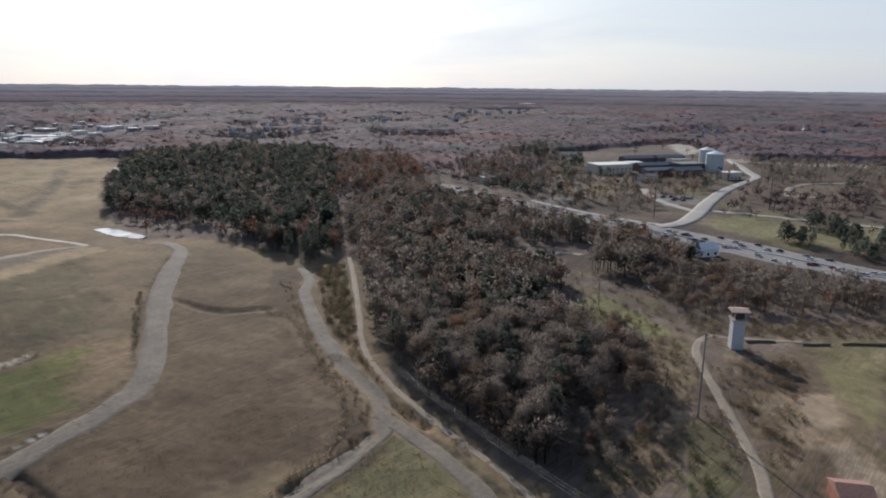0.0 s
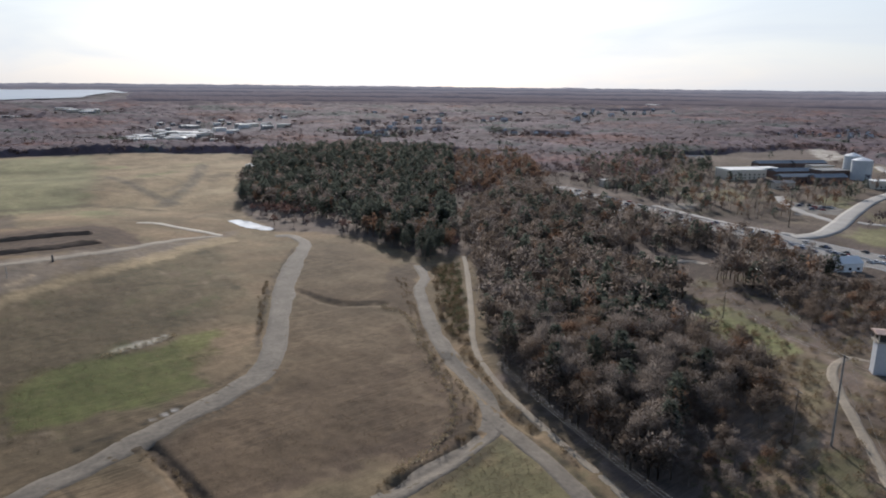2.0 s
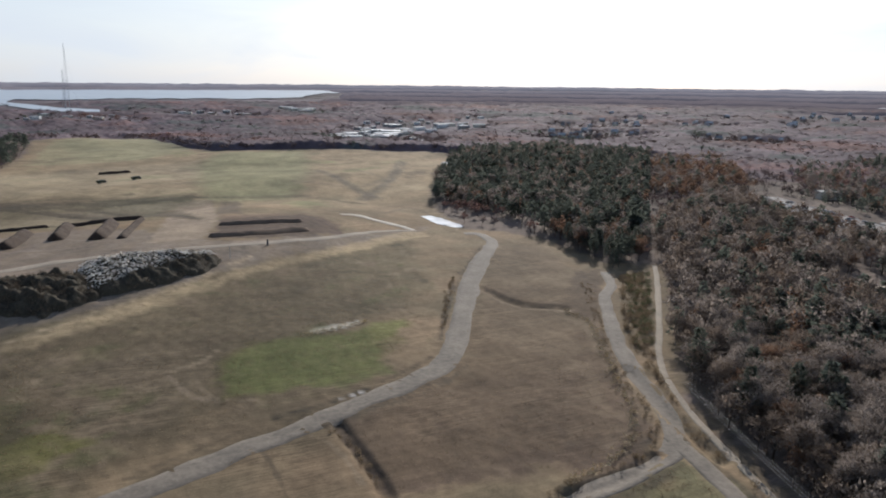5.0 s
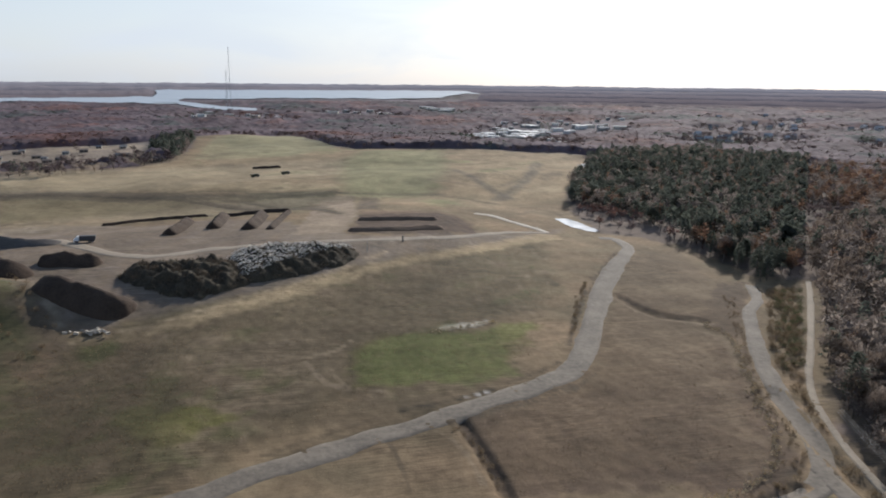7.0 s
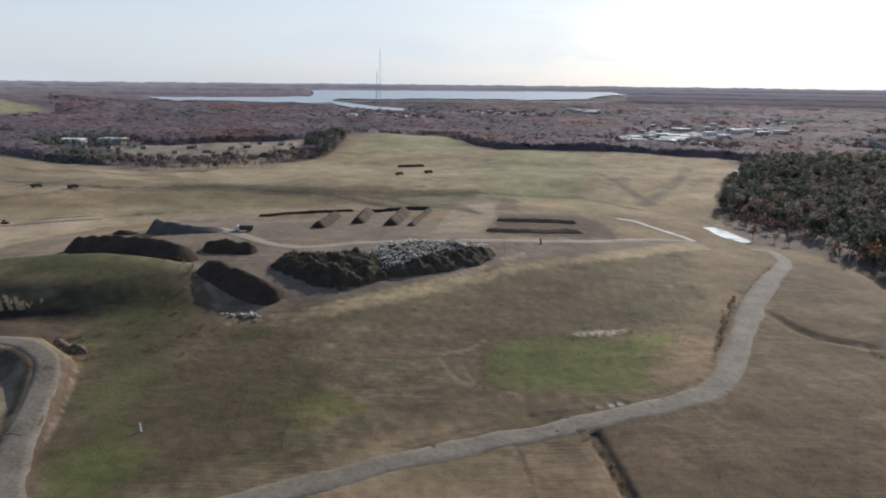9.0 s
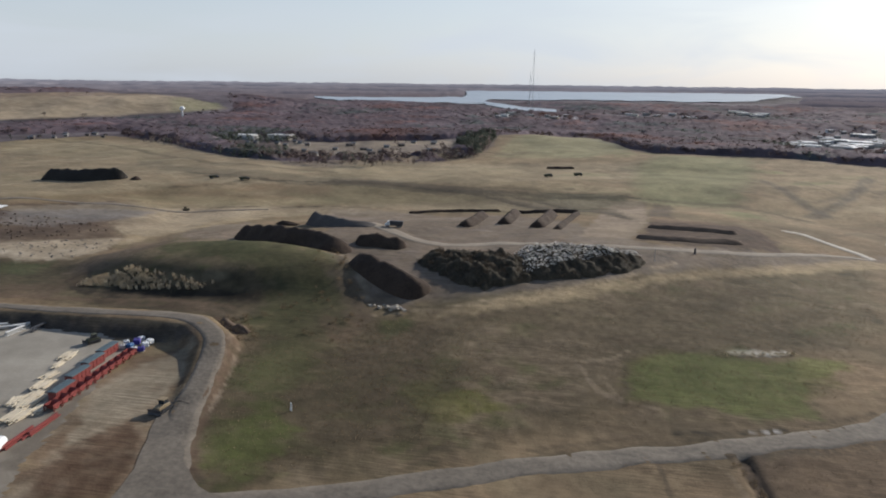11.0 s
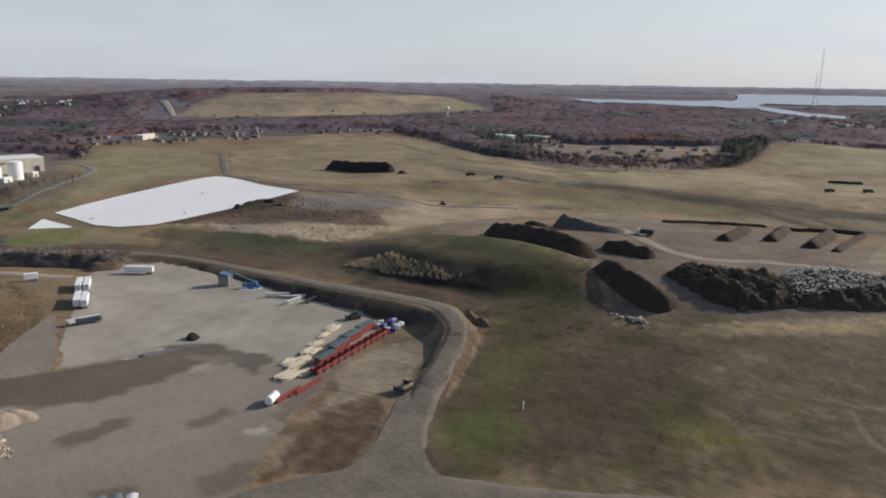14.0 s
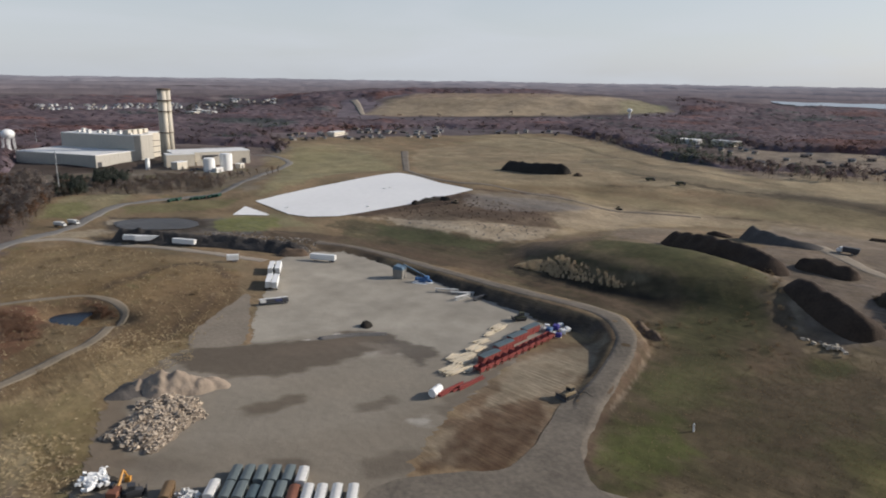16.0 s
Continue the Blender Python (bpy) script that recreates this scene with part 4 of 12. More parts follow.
# the clearest cover, and some painted shade, over all the rest
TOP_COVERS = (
    (((-11.6, 284.6), (34.1, 315.4), (101.7, 353.7), (65.0, 205.4), (24.7, 189.5), (-0.6, 190.5)), (0.09, 0.069, 0.042), 18, 0.5),
    (((4.5, 261.5), (37.6, 287.0), (114.0, 323.5), (77.5, 205.1), (27.2, 179.4), (-8.8, 167.1), (-2.0, 214.4),), (0.085, 0.066, 0.04), 16, 0.5),
    (((19.7, 242.0), (34.1, 255.3), (60.7, 252.6), (86.1, 259.2), (94.1, 257.7), (82.1, 234.2), (68.4, 216.6), (46.7, 209.6), (20.9, 214.5),), (0.1, 0.092, 0.03), 8, 0.8),
    (((79.8, 254.4), (96.8, 261.6), (88.6, 245.3), (80.9, 242.9),), (0.17, 0.15, 0.06), 5, 0.7),
    (((-45.5, 195.9), (-38.1, 207.8), (-26.7, 208.8), (-20.7, 199.2), (-29.2, 187.6), (-39.0, 184.3),), (0.12, 0.118, 0.03), 6, 0.85),
    (((-79.1, 262.1), (-67.6, 271.0), (-62.7, 262.8), (-69.9, 247.4),), (0.085, 0.1, 0.03), 3, 0.8),
    (((53.7, 257.4), (60.5, 262.2), (78.8, 265.8), (74.5, 260.7), (59.4, 257.1),), (0.5, 0.46, 0.38), 1.2, 0.8),
    (((-69.1, 269.0), (-42.7, 285.2), (-4.5, 311.4), (53.0, 349.7), (164.6, 430.8), (174.3, 415.0), (58.3, 345.6), (0.3, 301.9), (-35.4, 278.2), (-66.1, 264.0),), (0.34, 0.26, 0.155), 3, 0.85),
    (((1.9, 404.4), (27.6, 595.2), (54.0, 596.6), (45.5, 475.3), (30.6, 405.4),), (0.27, 0.21, 0.15), 2.5, 0.9),
    (((34.9, 401.3), (48.6, 474.8), (104.9, 476.3), (117.9, 439.2), (114.8, 413.7), (60.2, 396.0),), (0.085, 0.06, 0.046), 4, 0.9),
    (((46.8, 597.2), (56.7, 793.3), (92.9, 894.2), (197.5, 900.7), (166.3, 729.2), (120.4, 593.7),), (0.215, 0.215, 0.11), 28, 0.55),
    # the embankment's shaded slope darkened once more in the colour
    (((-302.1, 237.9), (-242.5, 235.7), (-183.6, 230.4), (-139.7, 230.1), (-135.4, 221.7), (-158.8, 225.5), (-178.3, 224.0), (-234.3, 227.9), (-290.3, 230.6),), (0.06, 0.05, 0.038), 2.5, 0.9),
    (((-130.8, 204.3), (-126.3, 239.3), (-100.0, 264.4), (-75.3, 264.0), (-57.9, 277.4), (-34.3, 186.9), (-83.1, 137.0),), (0.066, 0.05, 0.031), 16, 0.68),
    (((-95.1, 154.9), (-99.2, 175.7), (-91.9, 185.6), (-76.9, 173.8), (-77.4, 153.8), (-85.5, 145.7),), (0.085, 0.098, 0.03), 8, 0.75),
    (((-114.5, 207.4), (-108.9, 241.3), (-90.2, 241.7), (-85.7, 202.1), (-94.3, 183.3),), (0.075, 0.085, 0.03), 9, 0.5),
    (((-75.3, 258.5), (-68.0, 270.1), (-60.9, 264.2), (-70.2, 249.0),), (0.05, 0.07, 0.022), 3, 0.8),
    (((-51.8, 206.7), (-42.9, 219.7), (-35.8, 192.6), (-44.3, 187.6),), (0.1, 0.1, 0.035), 8, 0.6),
    (((19.4, 235.1), (32.2, 249.0), (63.0, 264.5), (54.0, 215.6), (29.0, 209.3),), (0.09, 0.096, 0.034), 9, 0.6),
    (((-374.4, 323.5), (-332.6, 337.8), (-281.0, 354.8), (-266.5, 341.3), (-313.7, 317.8),), (0.4, 0.325, 0.23), 2.5, 0.6),
    (((-152.8, 292.5), (-129.1, 321.2), (-88.0, 286.9), (-50.4, 277.2), (-28.3, 283.5), (84.0, 378.6), (65.3, 276.9), (-2.8, 222.2), (-87.0, 217.6),), (0.085, 0.064, 0.04), 18, 0.45),
    (((48.7, 186.8), (98.1, 198.0), (172.4, 235.6), (133.8, 152.5), (119.3, 135.9), (50.5, 147.5),), (0.086, 0.06, 0.042), 8, 0.7),
    (((145.3, 276.5), (166.2, 278.5), (176.8, 241.9), (158.2, 214.6), (125.4, 194.9), (100.2, 202.6), (123.2, 241.9),), (0.135, 0.097, 0.06), 9, 0.7),
    (((183.6, 360.8), (236.3, 382.2), (214.1, 311.5), (176.3, 257.6), (159.3, 271.1), (147.1, 288.8),), (0.135, 0.098, 0.062), 9, 0.6),
    (((243.9, 92.2), (275.7, 54.9), (217.4, 19.9), (190.4, 15.5), (157.0, 52.6),), (0.11, 0.08, 0.052), 8, 0.45),
    (((-199.5, 279.9), (-182.0, 288.5), (-149.4, 285.9), (-124.4, 282.3), (-129.6, 258.0), (-166.3, 262.9),), (0.07, 0.056, 0.036), 5, 0.7),
    (((-219.2, 273.5), (-208.6, 292.4), (-161.6, 294.6), (-139.8, 288.7), (-138.7, 275.1), (-162.0, 263.1),), (0.075, 0.06, 0.038), 6, 0.6),
    (((-201.2, 311.4), (-147.5, 316.0), (-116.1, 305.4), (-97.1, 288.6), (-85.2, 253.7), (-109.7, 225.9), (-132.7, 250.6), (-134.8, 286.8), (-157.6, 302.8),), (0.062, 0.058, 0.03), 10, 0.7),
    (((-325.8, 69.0), (-315.8, 92.6), (-296.7, 102.6), (-261.7, 84.2), (-273.7, 62.0),), (0.09, 0.06, 0.042), 4, 0.8),
    (((-290.2, 101.9), (-304.4, 158.2), (-268.7, 141.9), (-228.8, 98.5), (-237.2, 79.4),), (0.09, 0.06, 0.036), 9, 0.6),
    (((-122.4, 113.3), (-134.6, 154.7), (-125.0, 169.5), (-112.4, 145.7), (-106.1, 130.0),), (0.075, 0.046, 0.029), 3, 0.9),
    (((-443.5, 87.8), (-422.3, 141.0), (-332.9, 166.9), (-273.2, 141.6), (-228.8, 98.5), (-218.1, 69.9), (-168.1, 45.8), (-181.3, 30.9),), (0.125, 0.085, 0.046), 10, 0.35),
    (((-406.7, 337.3), (-395.3, 352.9), (-393.4, 422.2), (-320.3, 489.9), (-290.2, 428.8), (-289.6, 377.0), (-259.8, 347.5), (-269.7, 329.4), (-387.8, 320.8),), (0.105, 0.075, 0.053), 6, 0.5),
    (((-323.4, 435.3), (-309.0, 480.3), (-224.2, 521.7), (-231.8, 474.4), (-261.1, 419.0), (-277.7, 396.9),), (0.26, 0.2, 0.135), 6, 0.75),
    (((-368.4, 303.6), (-328.2, 314.0), (-266.2, 325.0), (-251.3, 301.5), (-227.2, 279.9), (-246.0, 274.0), (-289.3, 267.6), (-318.3, 260.4),), (0.07, 0.056, 0.036), 5, 0.75),
    (((-247.8, 292.7), (-259.9, 317.1), (-248.2, 365.5), (-210.6, 326.0), (-241.2, 307.6), (-234.9, 285.3), (-233.9, 279.9),), (0.085, 0.06, 0.042), 3, 0.8),
    (((-214.7, 321.2), (-193.3, 365.0), (-130.9, 318.8), (-104.2, 294.7), (-101.6, 259.4), (-105.3, 233.0), (-124.1, 252.3), (-136.7, 284.4), (-161.4, 304.4),), (0.08, 0.074, 0.036), 8, 0.6),
    (((-116.8, 325.6), (-94.3, 293.9), (-80.3, 262.2), (-81.6, 244.2), (-95.5, 273.8), (-112.6, 302.1),), (0.1, 0.075, 0.05), 4, 0.75),
    # the mound's foot again, its shade put into the colour
    (((-234.9, 285.3), (-194.9, 285.2), (-137.5, 280.1), (-136.0, 271.0), (-186.7, 272.6),), (0.055, 0.044, 0.03), 3, 0.7),
    (((-518.7, 748.6), (-397.0, 675.8), (-252.2, 643.7), (-165.8, 644.9), (-80.6, 612.1), (45.2, 622.2), (44.4, 606.2), (-77.3, 589.7), (-158.4, 616.6), (-240.8, 614.7), (-369.1, 627.8), (-475.8, 686.2),), (0.075, 0.06, 0.042), 5, 0.85),
    (((-77.9, 593.3), (-22.7, 608.8), (44.4, 604.7), (56.3, 591.1), (8.8, 512.8), (-36.7, 551.1),), (0.12, 0.09, 0.06), 8, 0.7),
    (((-255.2, 568.7), (-178.3, 593.2), (-97.3, 594.0), (-76.3, 582.4), (-117.6, 551.6), (-209.1, 533.6),), (0.16, 0.135, 0.075), 8, 0.6),
    (((-183.3, 736.1), (-112.3, 838.0), (-55.8, 789.3), (-36.1, 668.4), (-104.4, 634.5), (-164.1, 660.2),), (0.28, 0.215, 0.13), 12, 0.6),
    (((-102.1, 1149.2), (1.6, 1328.8), (74.8, 1013.6), (3.0, 871.9), (-66.3, 921.8),), (0.24, 0.22, 0.125), 12, 0.7),
    (((-892.9, 875.0), (-822.8, 1026.1), (-561.8, 894.8), (-524.6, 781.7), (-682.2, 780.1),), (0.24, 0.2, 0.12), 12, 0.6),
    (((-650.3, 587.9), (-541.3, 616.8), (-393.5, 566.2), (-301.7, 571.9), (-254.2, 542.9), (-328.4, 502.5), (-392.3, 444.8), (-499.0, 455.0),), (0.17, 0.13, 0.075), 10, 0.5),
    (((-239.1, 654.3), (-123.1, 633.4), (-42.0, 598.9), (21.7, 570.3), (33.9, 485.4), (-39.6, 555.7), (-138.8, 600.7), (-226.1, 616.7),), (0.078, 0.062, 0.042), 5, 0.8),
    # terrace shadow laid over again in dark olive
    (((-51.5, 606.0), (-24.3, 617.2), (42.8, 607.5), (36.7, 589.9), (3.4, 544.1), (-31.9, 575.5),), (0.085, 0.08, 0.045), 6, 0.7),
    (((-263.6, 725.6), (-165.5, 725.7), (-55.5, 660.9), (30.2, 643.2), (38.7, 618.8), (-53.5, 634.0), (-152.6, 666.2), (-246.8, 676.8),), (0.29, 0.225, 0.135), 6, 0.6),
    (((217.8, 312.0), (217.0, 291.8), (200.5, 260.0), (174.4, 234.8), (152.6, 190.6), (159.4, 209.6), (171.3, 235.9), (181.7, 261.7),), (0.1, 0.072, 0.05), 4, 0.7),
    (((92.1, 130.0), (112.3, 131.4), (128.5, 130.3), (128.2, 125.4), (114.7, 120.1), (90.1, 122.3), (85.8, 125.9),), (0.06, 0.052, 0.036), 4, 0.7),
    (((233.6, 143.1), (267.1, 125.6), (241.0, 93.7), (190.1, 74.1), (188.6, 92.1), (201.9, 113.5),), (0.14, 0.1, 0.072), 8, 0.6),
    (((183.3, 194.6), (152.6, 150.1), (144.1, 118.1), (141.9, 96.5), (146.3, 82.4), (173.9, 103.9), (191.5, 159.4),), (0.07, 0.056, 0.045), 6, 0.6),
    (((9.8, 199.9), (21.4, 210.5), (62.2, 207.0), (98.0, 228.9), (135.0, 276.8), (153.3, 323.8), (208.9, 398.8), (231.8, 386.7), (163.4, 275.8), (166.0, 238.0), (114.8, 177.9), (74.2, 146.3), (-11.9, 154.3),), (0.105, 0.078, 0.05), 14, 0.45),
    (((-262.1, 352.1), (-297.8, 394.9), (-246.0, 511.5), (-218.4, 494.8), (-245.4, 404.4),), (0.3, 0.235, 0.15), 6, 0.6),
    (((-134.5, 152.0), (-146.9, 178.4), (-148.7, 198.0), (-137.4, 222.8), (-128.2, 197.1), (-125.3, 169.8),), (0.27, 0.225, 0.16), 3, 0.75),
    (((294.1, 59.5), (330.1, 38.4), (232.5, 22.4), (249.9, 39.7),), (0.16, 0.14, 0.07), 9, 0.5),
    (((278.1, 167.2), (294.4, 141.2), (272.2, 106.5), (261.5, 111.6), (264.0, 153.8),), (0.185, 0.175, 0.085), 5, 0.7),
    (((-1418.8, 1143.9), (-1614.5, 1361.4), (-1631.4, 1465.9), (-1420.5, 1807.4), (-1167.9, 1835.2), (-1032.8, 1655.3), (-1212.5, 1406.2),), (0.29, 0.215, 0.14), 40, 0.85),
    (((-1573.6, 1305.9), (-1441.9, 1425.3), (-1230.9, 1593.8), (-1225.4, 1562.0), (-1416.0, 1400.0),), (0.17, 0.12, 0.08), 15, 0.7),
    (((-1270.0, 1723.7), (-1147.8, 1804.1), (-1091.2, 1717.1), (-1192.4, 1646.2),), (0.36, 0.28, 0.19), 20, 0.7),
    (((-1101.8, 1761.9), (-1002.5, 1835.7), (-957.0, 1755.6), (-1030.3, 1638.0),), (0.19, 0.19, 0.1), 25, 0.8),
    (((-1517.8, 1259.5), (-1266.2, 1467.4), (-1150.5, 1565.0), (-1132.7, 1517.0), (-1373.5, 1275.0),), (0.36, 0.27, 0.18), 20, 0.6),
    (((740.9, 236.6), (873.7, 129.0), (606.4, 84.1), (583.7, 124.5), (579.4, 173.2)), (0.125, 0.092, 0.07), 8, 0.7),
    (((801.2, 506.6), (821.0, 487.1), (694.3, 407.8), (673.3, 415.0)), (0.2, 0.185, 0.095), 4, 0.8),
    (((605.6, 403.4), (634.5, 373.4), (635.5, 328.4), (628.3, 300.3), (578.5, 309.7), (567.4, 351.7)), (0.19, 0.17, 0.095), 5, 0.8),
    (((671.6, 273.3), (682.6, 244.9), (629.1, 233.9), (622.8, 249.9)), (0.17, 0.16, 0.085), 4, 0.8),
    (((546.0, 190.2), (555.9, 161.3), (550.1, 135.4), (482.7, 131.2), (493.7, 157.0), (499.7, 177.2)), (0.21, 0.195, 0.1), 4, 0.9),
    (((545.9, 134.3), (555.4, 110.2), (562.0, 76.8), (494.3, 65.5), (485.5, 84.9), (502.9, 112.0)), (0.22, 0.2, 0.105), 4, 0.9),
    (((1228.0, 529.2), (1287.1, 527.6), (1322.4, 451.3), (1269.0, 422.6), (1160.5, 399.2), (1068.2, 405.1), (972.3, 388.2), (1070.4, 446.3)), (0.44, 0.4, 0.34), 6, 0.9),
    (((956.8, 340.3), (954.9, 266.1), (964.8, 209.1), (1006.5, 150.7), (960.8, 143.2), (910.6, 185.0), (916.6, 248.3), (920.0, 303.7)), (0.36, 0.31, 0.25), 6, 0.85),
    (((619.3, 275.8), (616.3, 229.0), (586.4, 219.2), (564.5, 242.8)), (0.24, 0.225, 0.2), 3, 0.9),
    (((524.5, 336.5), (547.4, 321.1), (520.8, 310.8), (510.2, 321.2)), (0.4, 0.36, 0.3), 3, 0.85),
    (((681.0, 176.1), (735.7, 181.1), (769.0, 163.9), (747.2, 139.4), (678.9, 147.3)), (0.2, 0.155, 0.11), 5, 0.6),
    (((258.3, 76.1), (262.9, 57.4), (251.3, 45.2), (240.1, 51.2), (234.5, 64.2)), (0.085, 0.062, 0.045), 5, 0.8),
    (((234.5, 64.2), (240.1, 51.2), (227.3, 47.0), (224.2, 57.2)), (0.3, 0.225, 0.15), 2.5, 0.75),
    (((238.2, 49.8), (248.5, 41.1), (238.2, 33.9), (219.0, 33.7), (222.0, 43.1)), (0.36, 0.28, 0.19), 2.5, 0.8),
    (((215.7, 52.0), (219.4, 39.2), (205.4, 30.3), (203.0, 38.2)), (0.27, 0.2, 0.135), 2.5, 0.7),
    (((208.0, 34.3), (215.2, 29.2), (201.0, 15.7), (180.2, 10.1), (174.8, 16.2)), (0.33, 0.26, 0.185), 2.5, 0.8),
    (((215.4, 39.8), (207.2, 30.4), (193.5, 24.7), (194.4, 31.8)), (0.1, 0.075, 0.052), 3, 0.6),
    (((274.0, 52.6), (293.7, 32.5), (232.5, 22.4), (242.9, 34.9)), (0.19, 0.165, 0.085), 4, 0.75),
    (((287.1, 167.9), (310.7, 162.2), (295.6, 136.0), (273.2, 105.7), (262.5, 117.2), (275.3, 145.7), (276.5, 158.3)), (0.19, 0.19, 0.085), 3, 0.85),
    (((199.7, 70.8), (199.6, 57.7), (167.3, 41.5), (156.0, 53.7)), (0.13, 0.125, 0.06), 3, 0.7),
    (((229.4, 108.1), (240.9, 95.3), (198.0, 72.8), (194.7, 88.4)), (0.15, 0.105, 0.075), 4, 0.7),
    (((264.8, 107.0), (265.9, 95.5), (221.7, 77.8), (222.5, 85.2)), (0.2, 0.17, 0.095), 3, 0.6),
    (((125.8, 125.3), (136.4, 121.9), (135.4, 106.2), (125.7, 87.5), (97.8, 117.1)), (0.16, 0.145, 0.08), 3, 0.6),
    (((145.4, 289.3), (169.8, 246.3), (132.6, 168.9), (121.5, 144.7), (139.6, 203.9), (123.1, 234.7)), (0.25, 0.19, 0.125), 6, 0.55),
    (((161.4, 297.8), (225.8, 319.5), (206.4, 287.9), (177.4, 261.3), (166.1, 262.6)), (0.2, 0.15, 0.095), 3, 0.6),
    (((19.7, 231.2), (25.1, 242.6), (37.0, 253.5), (52.8, 255.8), (69.3, 255.6), (88.0, 262.0), (96.8, 261.3), (91.1, 250.9), (79.0, 239.5), (73.9, 225.7), (76.0, 213.4), (55.0, 208.1), (41.7, 210.9), (26.4, 215.0), (20.5, 217.4)), (0.098, 0.106, 0.038), 3, 0.75),
    (((81.1, 261.8), (96.8, 261.3), (91.1, 250.9), (76.5, 238.0)), (0.17, 0.16, 0.06), 3, 0.6),
    (((-597.1, 153.7), (-593.3, 179.2), (-551.2, 171.9), (-528.6, 147.7), (-545.7, 137.9)), (0.17, 0.165, 0.07), 4, 0.85),
    (((-551.4, 192.3), (-550.8, 238.7), (-520.1, 272.4), (-496.2, 250.3), (-511.0, 212.5), (-526.5, 187.4)), (0.16, 0.15, 0.07), 4, 0.8),
    (((-457.6, 219.9), (-462.5, 241.8), (-439.7, 260.7), (-415.0, 250.3), (-410.4, 226.3), (-425.1, 207.9)), (0.165, 0.17, 0.06), 3, 0.9),
    (((-518.9, 170.9), (-478.8, 219.5), (-449.1, 213.7), (-433.7, 196.5), (-472.5, 158.5)), (0.075, 0.058, 0.045), 3, 0.85),
    (((-485.9, 112.5), (-480.2, 154.1), (-463.8, 155.5), (-460.5, 127.7), (-468.1, 111.1)), (0.36, 0.3, 0.21), 2, 0.8),
    (((-507.8, 167.0), (-505.7, 179.7), (-491.5, 173.4), (-492.6, 162.6)), (0.42, 0.36, 0.27), 1.5, 0.8),
    (((-860.4, 539.3), (-869.6, 613.2), (-758.1, 543.6), (-696.1, 466.7), (-657.0, 411.5)), (0.19, 0.17, 0.085), 8, 0.6),
    (((-449.0, 89.0), (-434.0, 129.1), (-378.1, 156.1), (-335.3, 161.9), (-338.1, 128.2), (-336.6, 99.3), (-358.2, 69.9)), (0.185, 0.135, 0.075), 6, 0.6),
    (((-294.5, 55.9), (-294.1, 71.2), (-299.2, 95.8), (-301.2, 123.5), (-325.4, 151.0), (-302.9, 151.6), (-272.6, 118.4), (-243.5, 78.9), (-232.9, 51.5), (-231.2, 41.9)), (0.15, 0.105, 0.06), 6, 0.5),
    (((-236.8, 52.5), (-243.5, 78.9), (-249.1, 107.7), (-240.0, 110.2), (-222.7, 76.8), (-213.9, 52.5), (-207.3, 36.6), (-231.2, 41.9)), (0.27, 0.205, 0.115), 3, 0.65),
    (((-231.2, 41.9), (-227.6, 58.0), (-210.8, 67.3), (-190.1, 52.7), (-181.7, 38.3), (-181.3, 30.9)), (0.155, 0.125, 0.06), 5, 0.6),
    (((-210.6, 37.3), (-209.0, 43.9), (-184.3, 38.9), (-178.7, 33.8), (-181.3, 30.9)), (0.27, 0.22, 0.14), 3, 0.6),
    (((-326.8, 63.0), (-319.4, 75.9), (-279.0, 66.2), (-265.9, 49.7)), (0.14, 0.07, 0.045), 3, 0.8),
    (((-317.9, 93.3), (-312.2, 100.7), (-300.0, 99.8), (-295.7, 96.9), (-306.8, 92.9)), (0.04, 0.028, 0.022), 1.5, 0.85),
    (((-282.1, 64.2), (-297.4, 88.4), (-297.2, 97.4), (-262.4, 70.0), (-259.1, 58.3)), (0.2, 0.155, 0.09), 3, 0.5),
    (((215.9, 311.0), (235.7, 311.9), (200.6, 264.0), (181.0, 240.8), (166.5, 215.3), (151.1, 183.9), (140.1, 159.2), (131.5, 141.9), (120.4, 136.0), (102.3, 131.5), (90.9, 130.8), (96.1, 133.0), (113.0, 137.2), (122.9, 143.2), (131.9, 153.5), (140.2, 169.4), (149.2, 189.6), (161.1, 211.4), (175.2, 239.2), (173.6, 258.2), (187.6, 275.9)), (0.105, 0.075, 0.052), 2.0, 0.85),
    (((172.6, 261.0), (174.3, 236.0), (159.5, 206.4), (156.7, 209.3), (167.5, 233.0), (162.7, 252.9)), (0.3, 0.235, 0.155), 2.0, 0.6),
    (((-413.2, 295.3), (-403.3, 323.2), (-397.6, 358.1), (-396.5, 381.9), (-391.0, 412.4), (-307.6, 443.7), (-294.1, 439.2), (-270.6, 370.7), (-263.0, 342.4), (-268.9, 322.5), (-288.5, 314.6), (-320.8, 314.6), (-371.5, 314.7)), (0.125, 0.09, 0.062), 2.0, 0.85),
    (((-400.6, 300.7), (-375.5, 318.2), (-333.9, 327.8), (-311.3, 345.5), (-284.1, 358.1), (-270.6, 370.7), (-264.0, 344.8), (-269.7, 323.4), (-289.7, 316.0), (-321.6, 315.4), (-371.5, 314.7)), (0.38, 0.31, 0.215), 1.6, 0.8),
    (((-389.2, 413.6), (-347.9, 439.2), (-306.4, 449.7), (-297.2, 428.8), (-323.1, 407.7), (-364.7, 399.3)), (0.2, 0.18, 0.16), 2.0, 0.85),
    (((-413.2, 295.3), (-402.1, 322.2), (-397.4, 352.6), (-395.1, 380.5), (-391.5, 409.8), (-379.5, 406.2), (-373.2, 367.2), (-386.2, 337.4), (-393.8, 306.3)), (0.06, 0.042, 0.032), 1.5, 0.85),
    (((-353.6, 358.4), (-317.8, 401.0), (-300.1, 387.9), (-316.7, 351.5), (-344.2, 338.1)), (0.085, 0.06, 0.045), 1.5, 0.7),
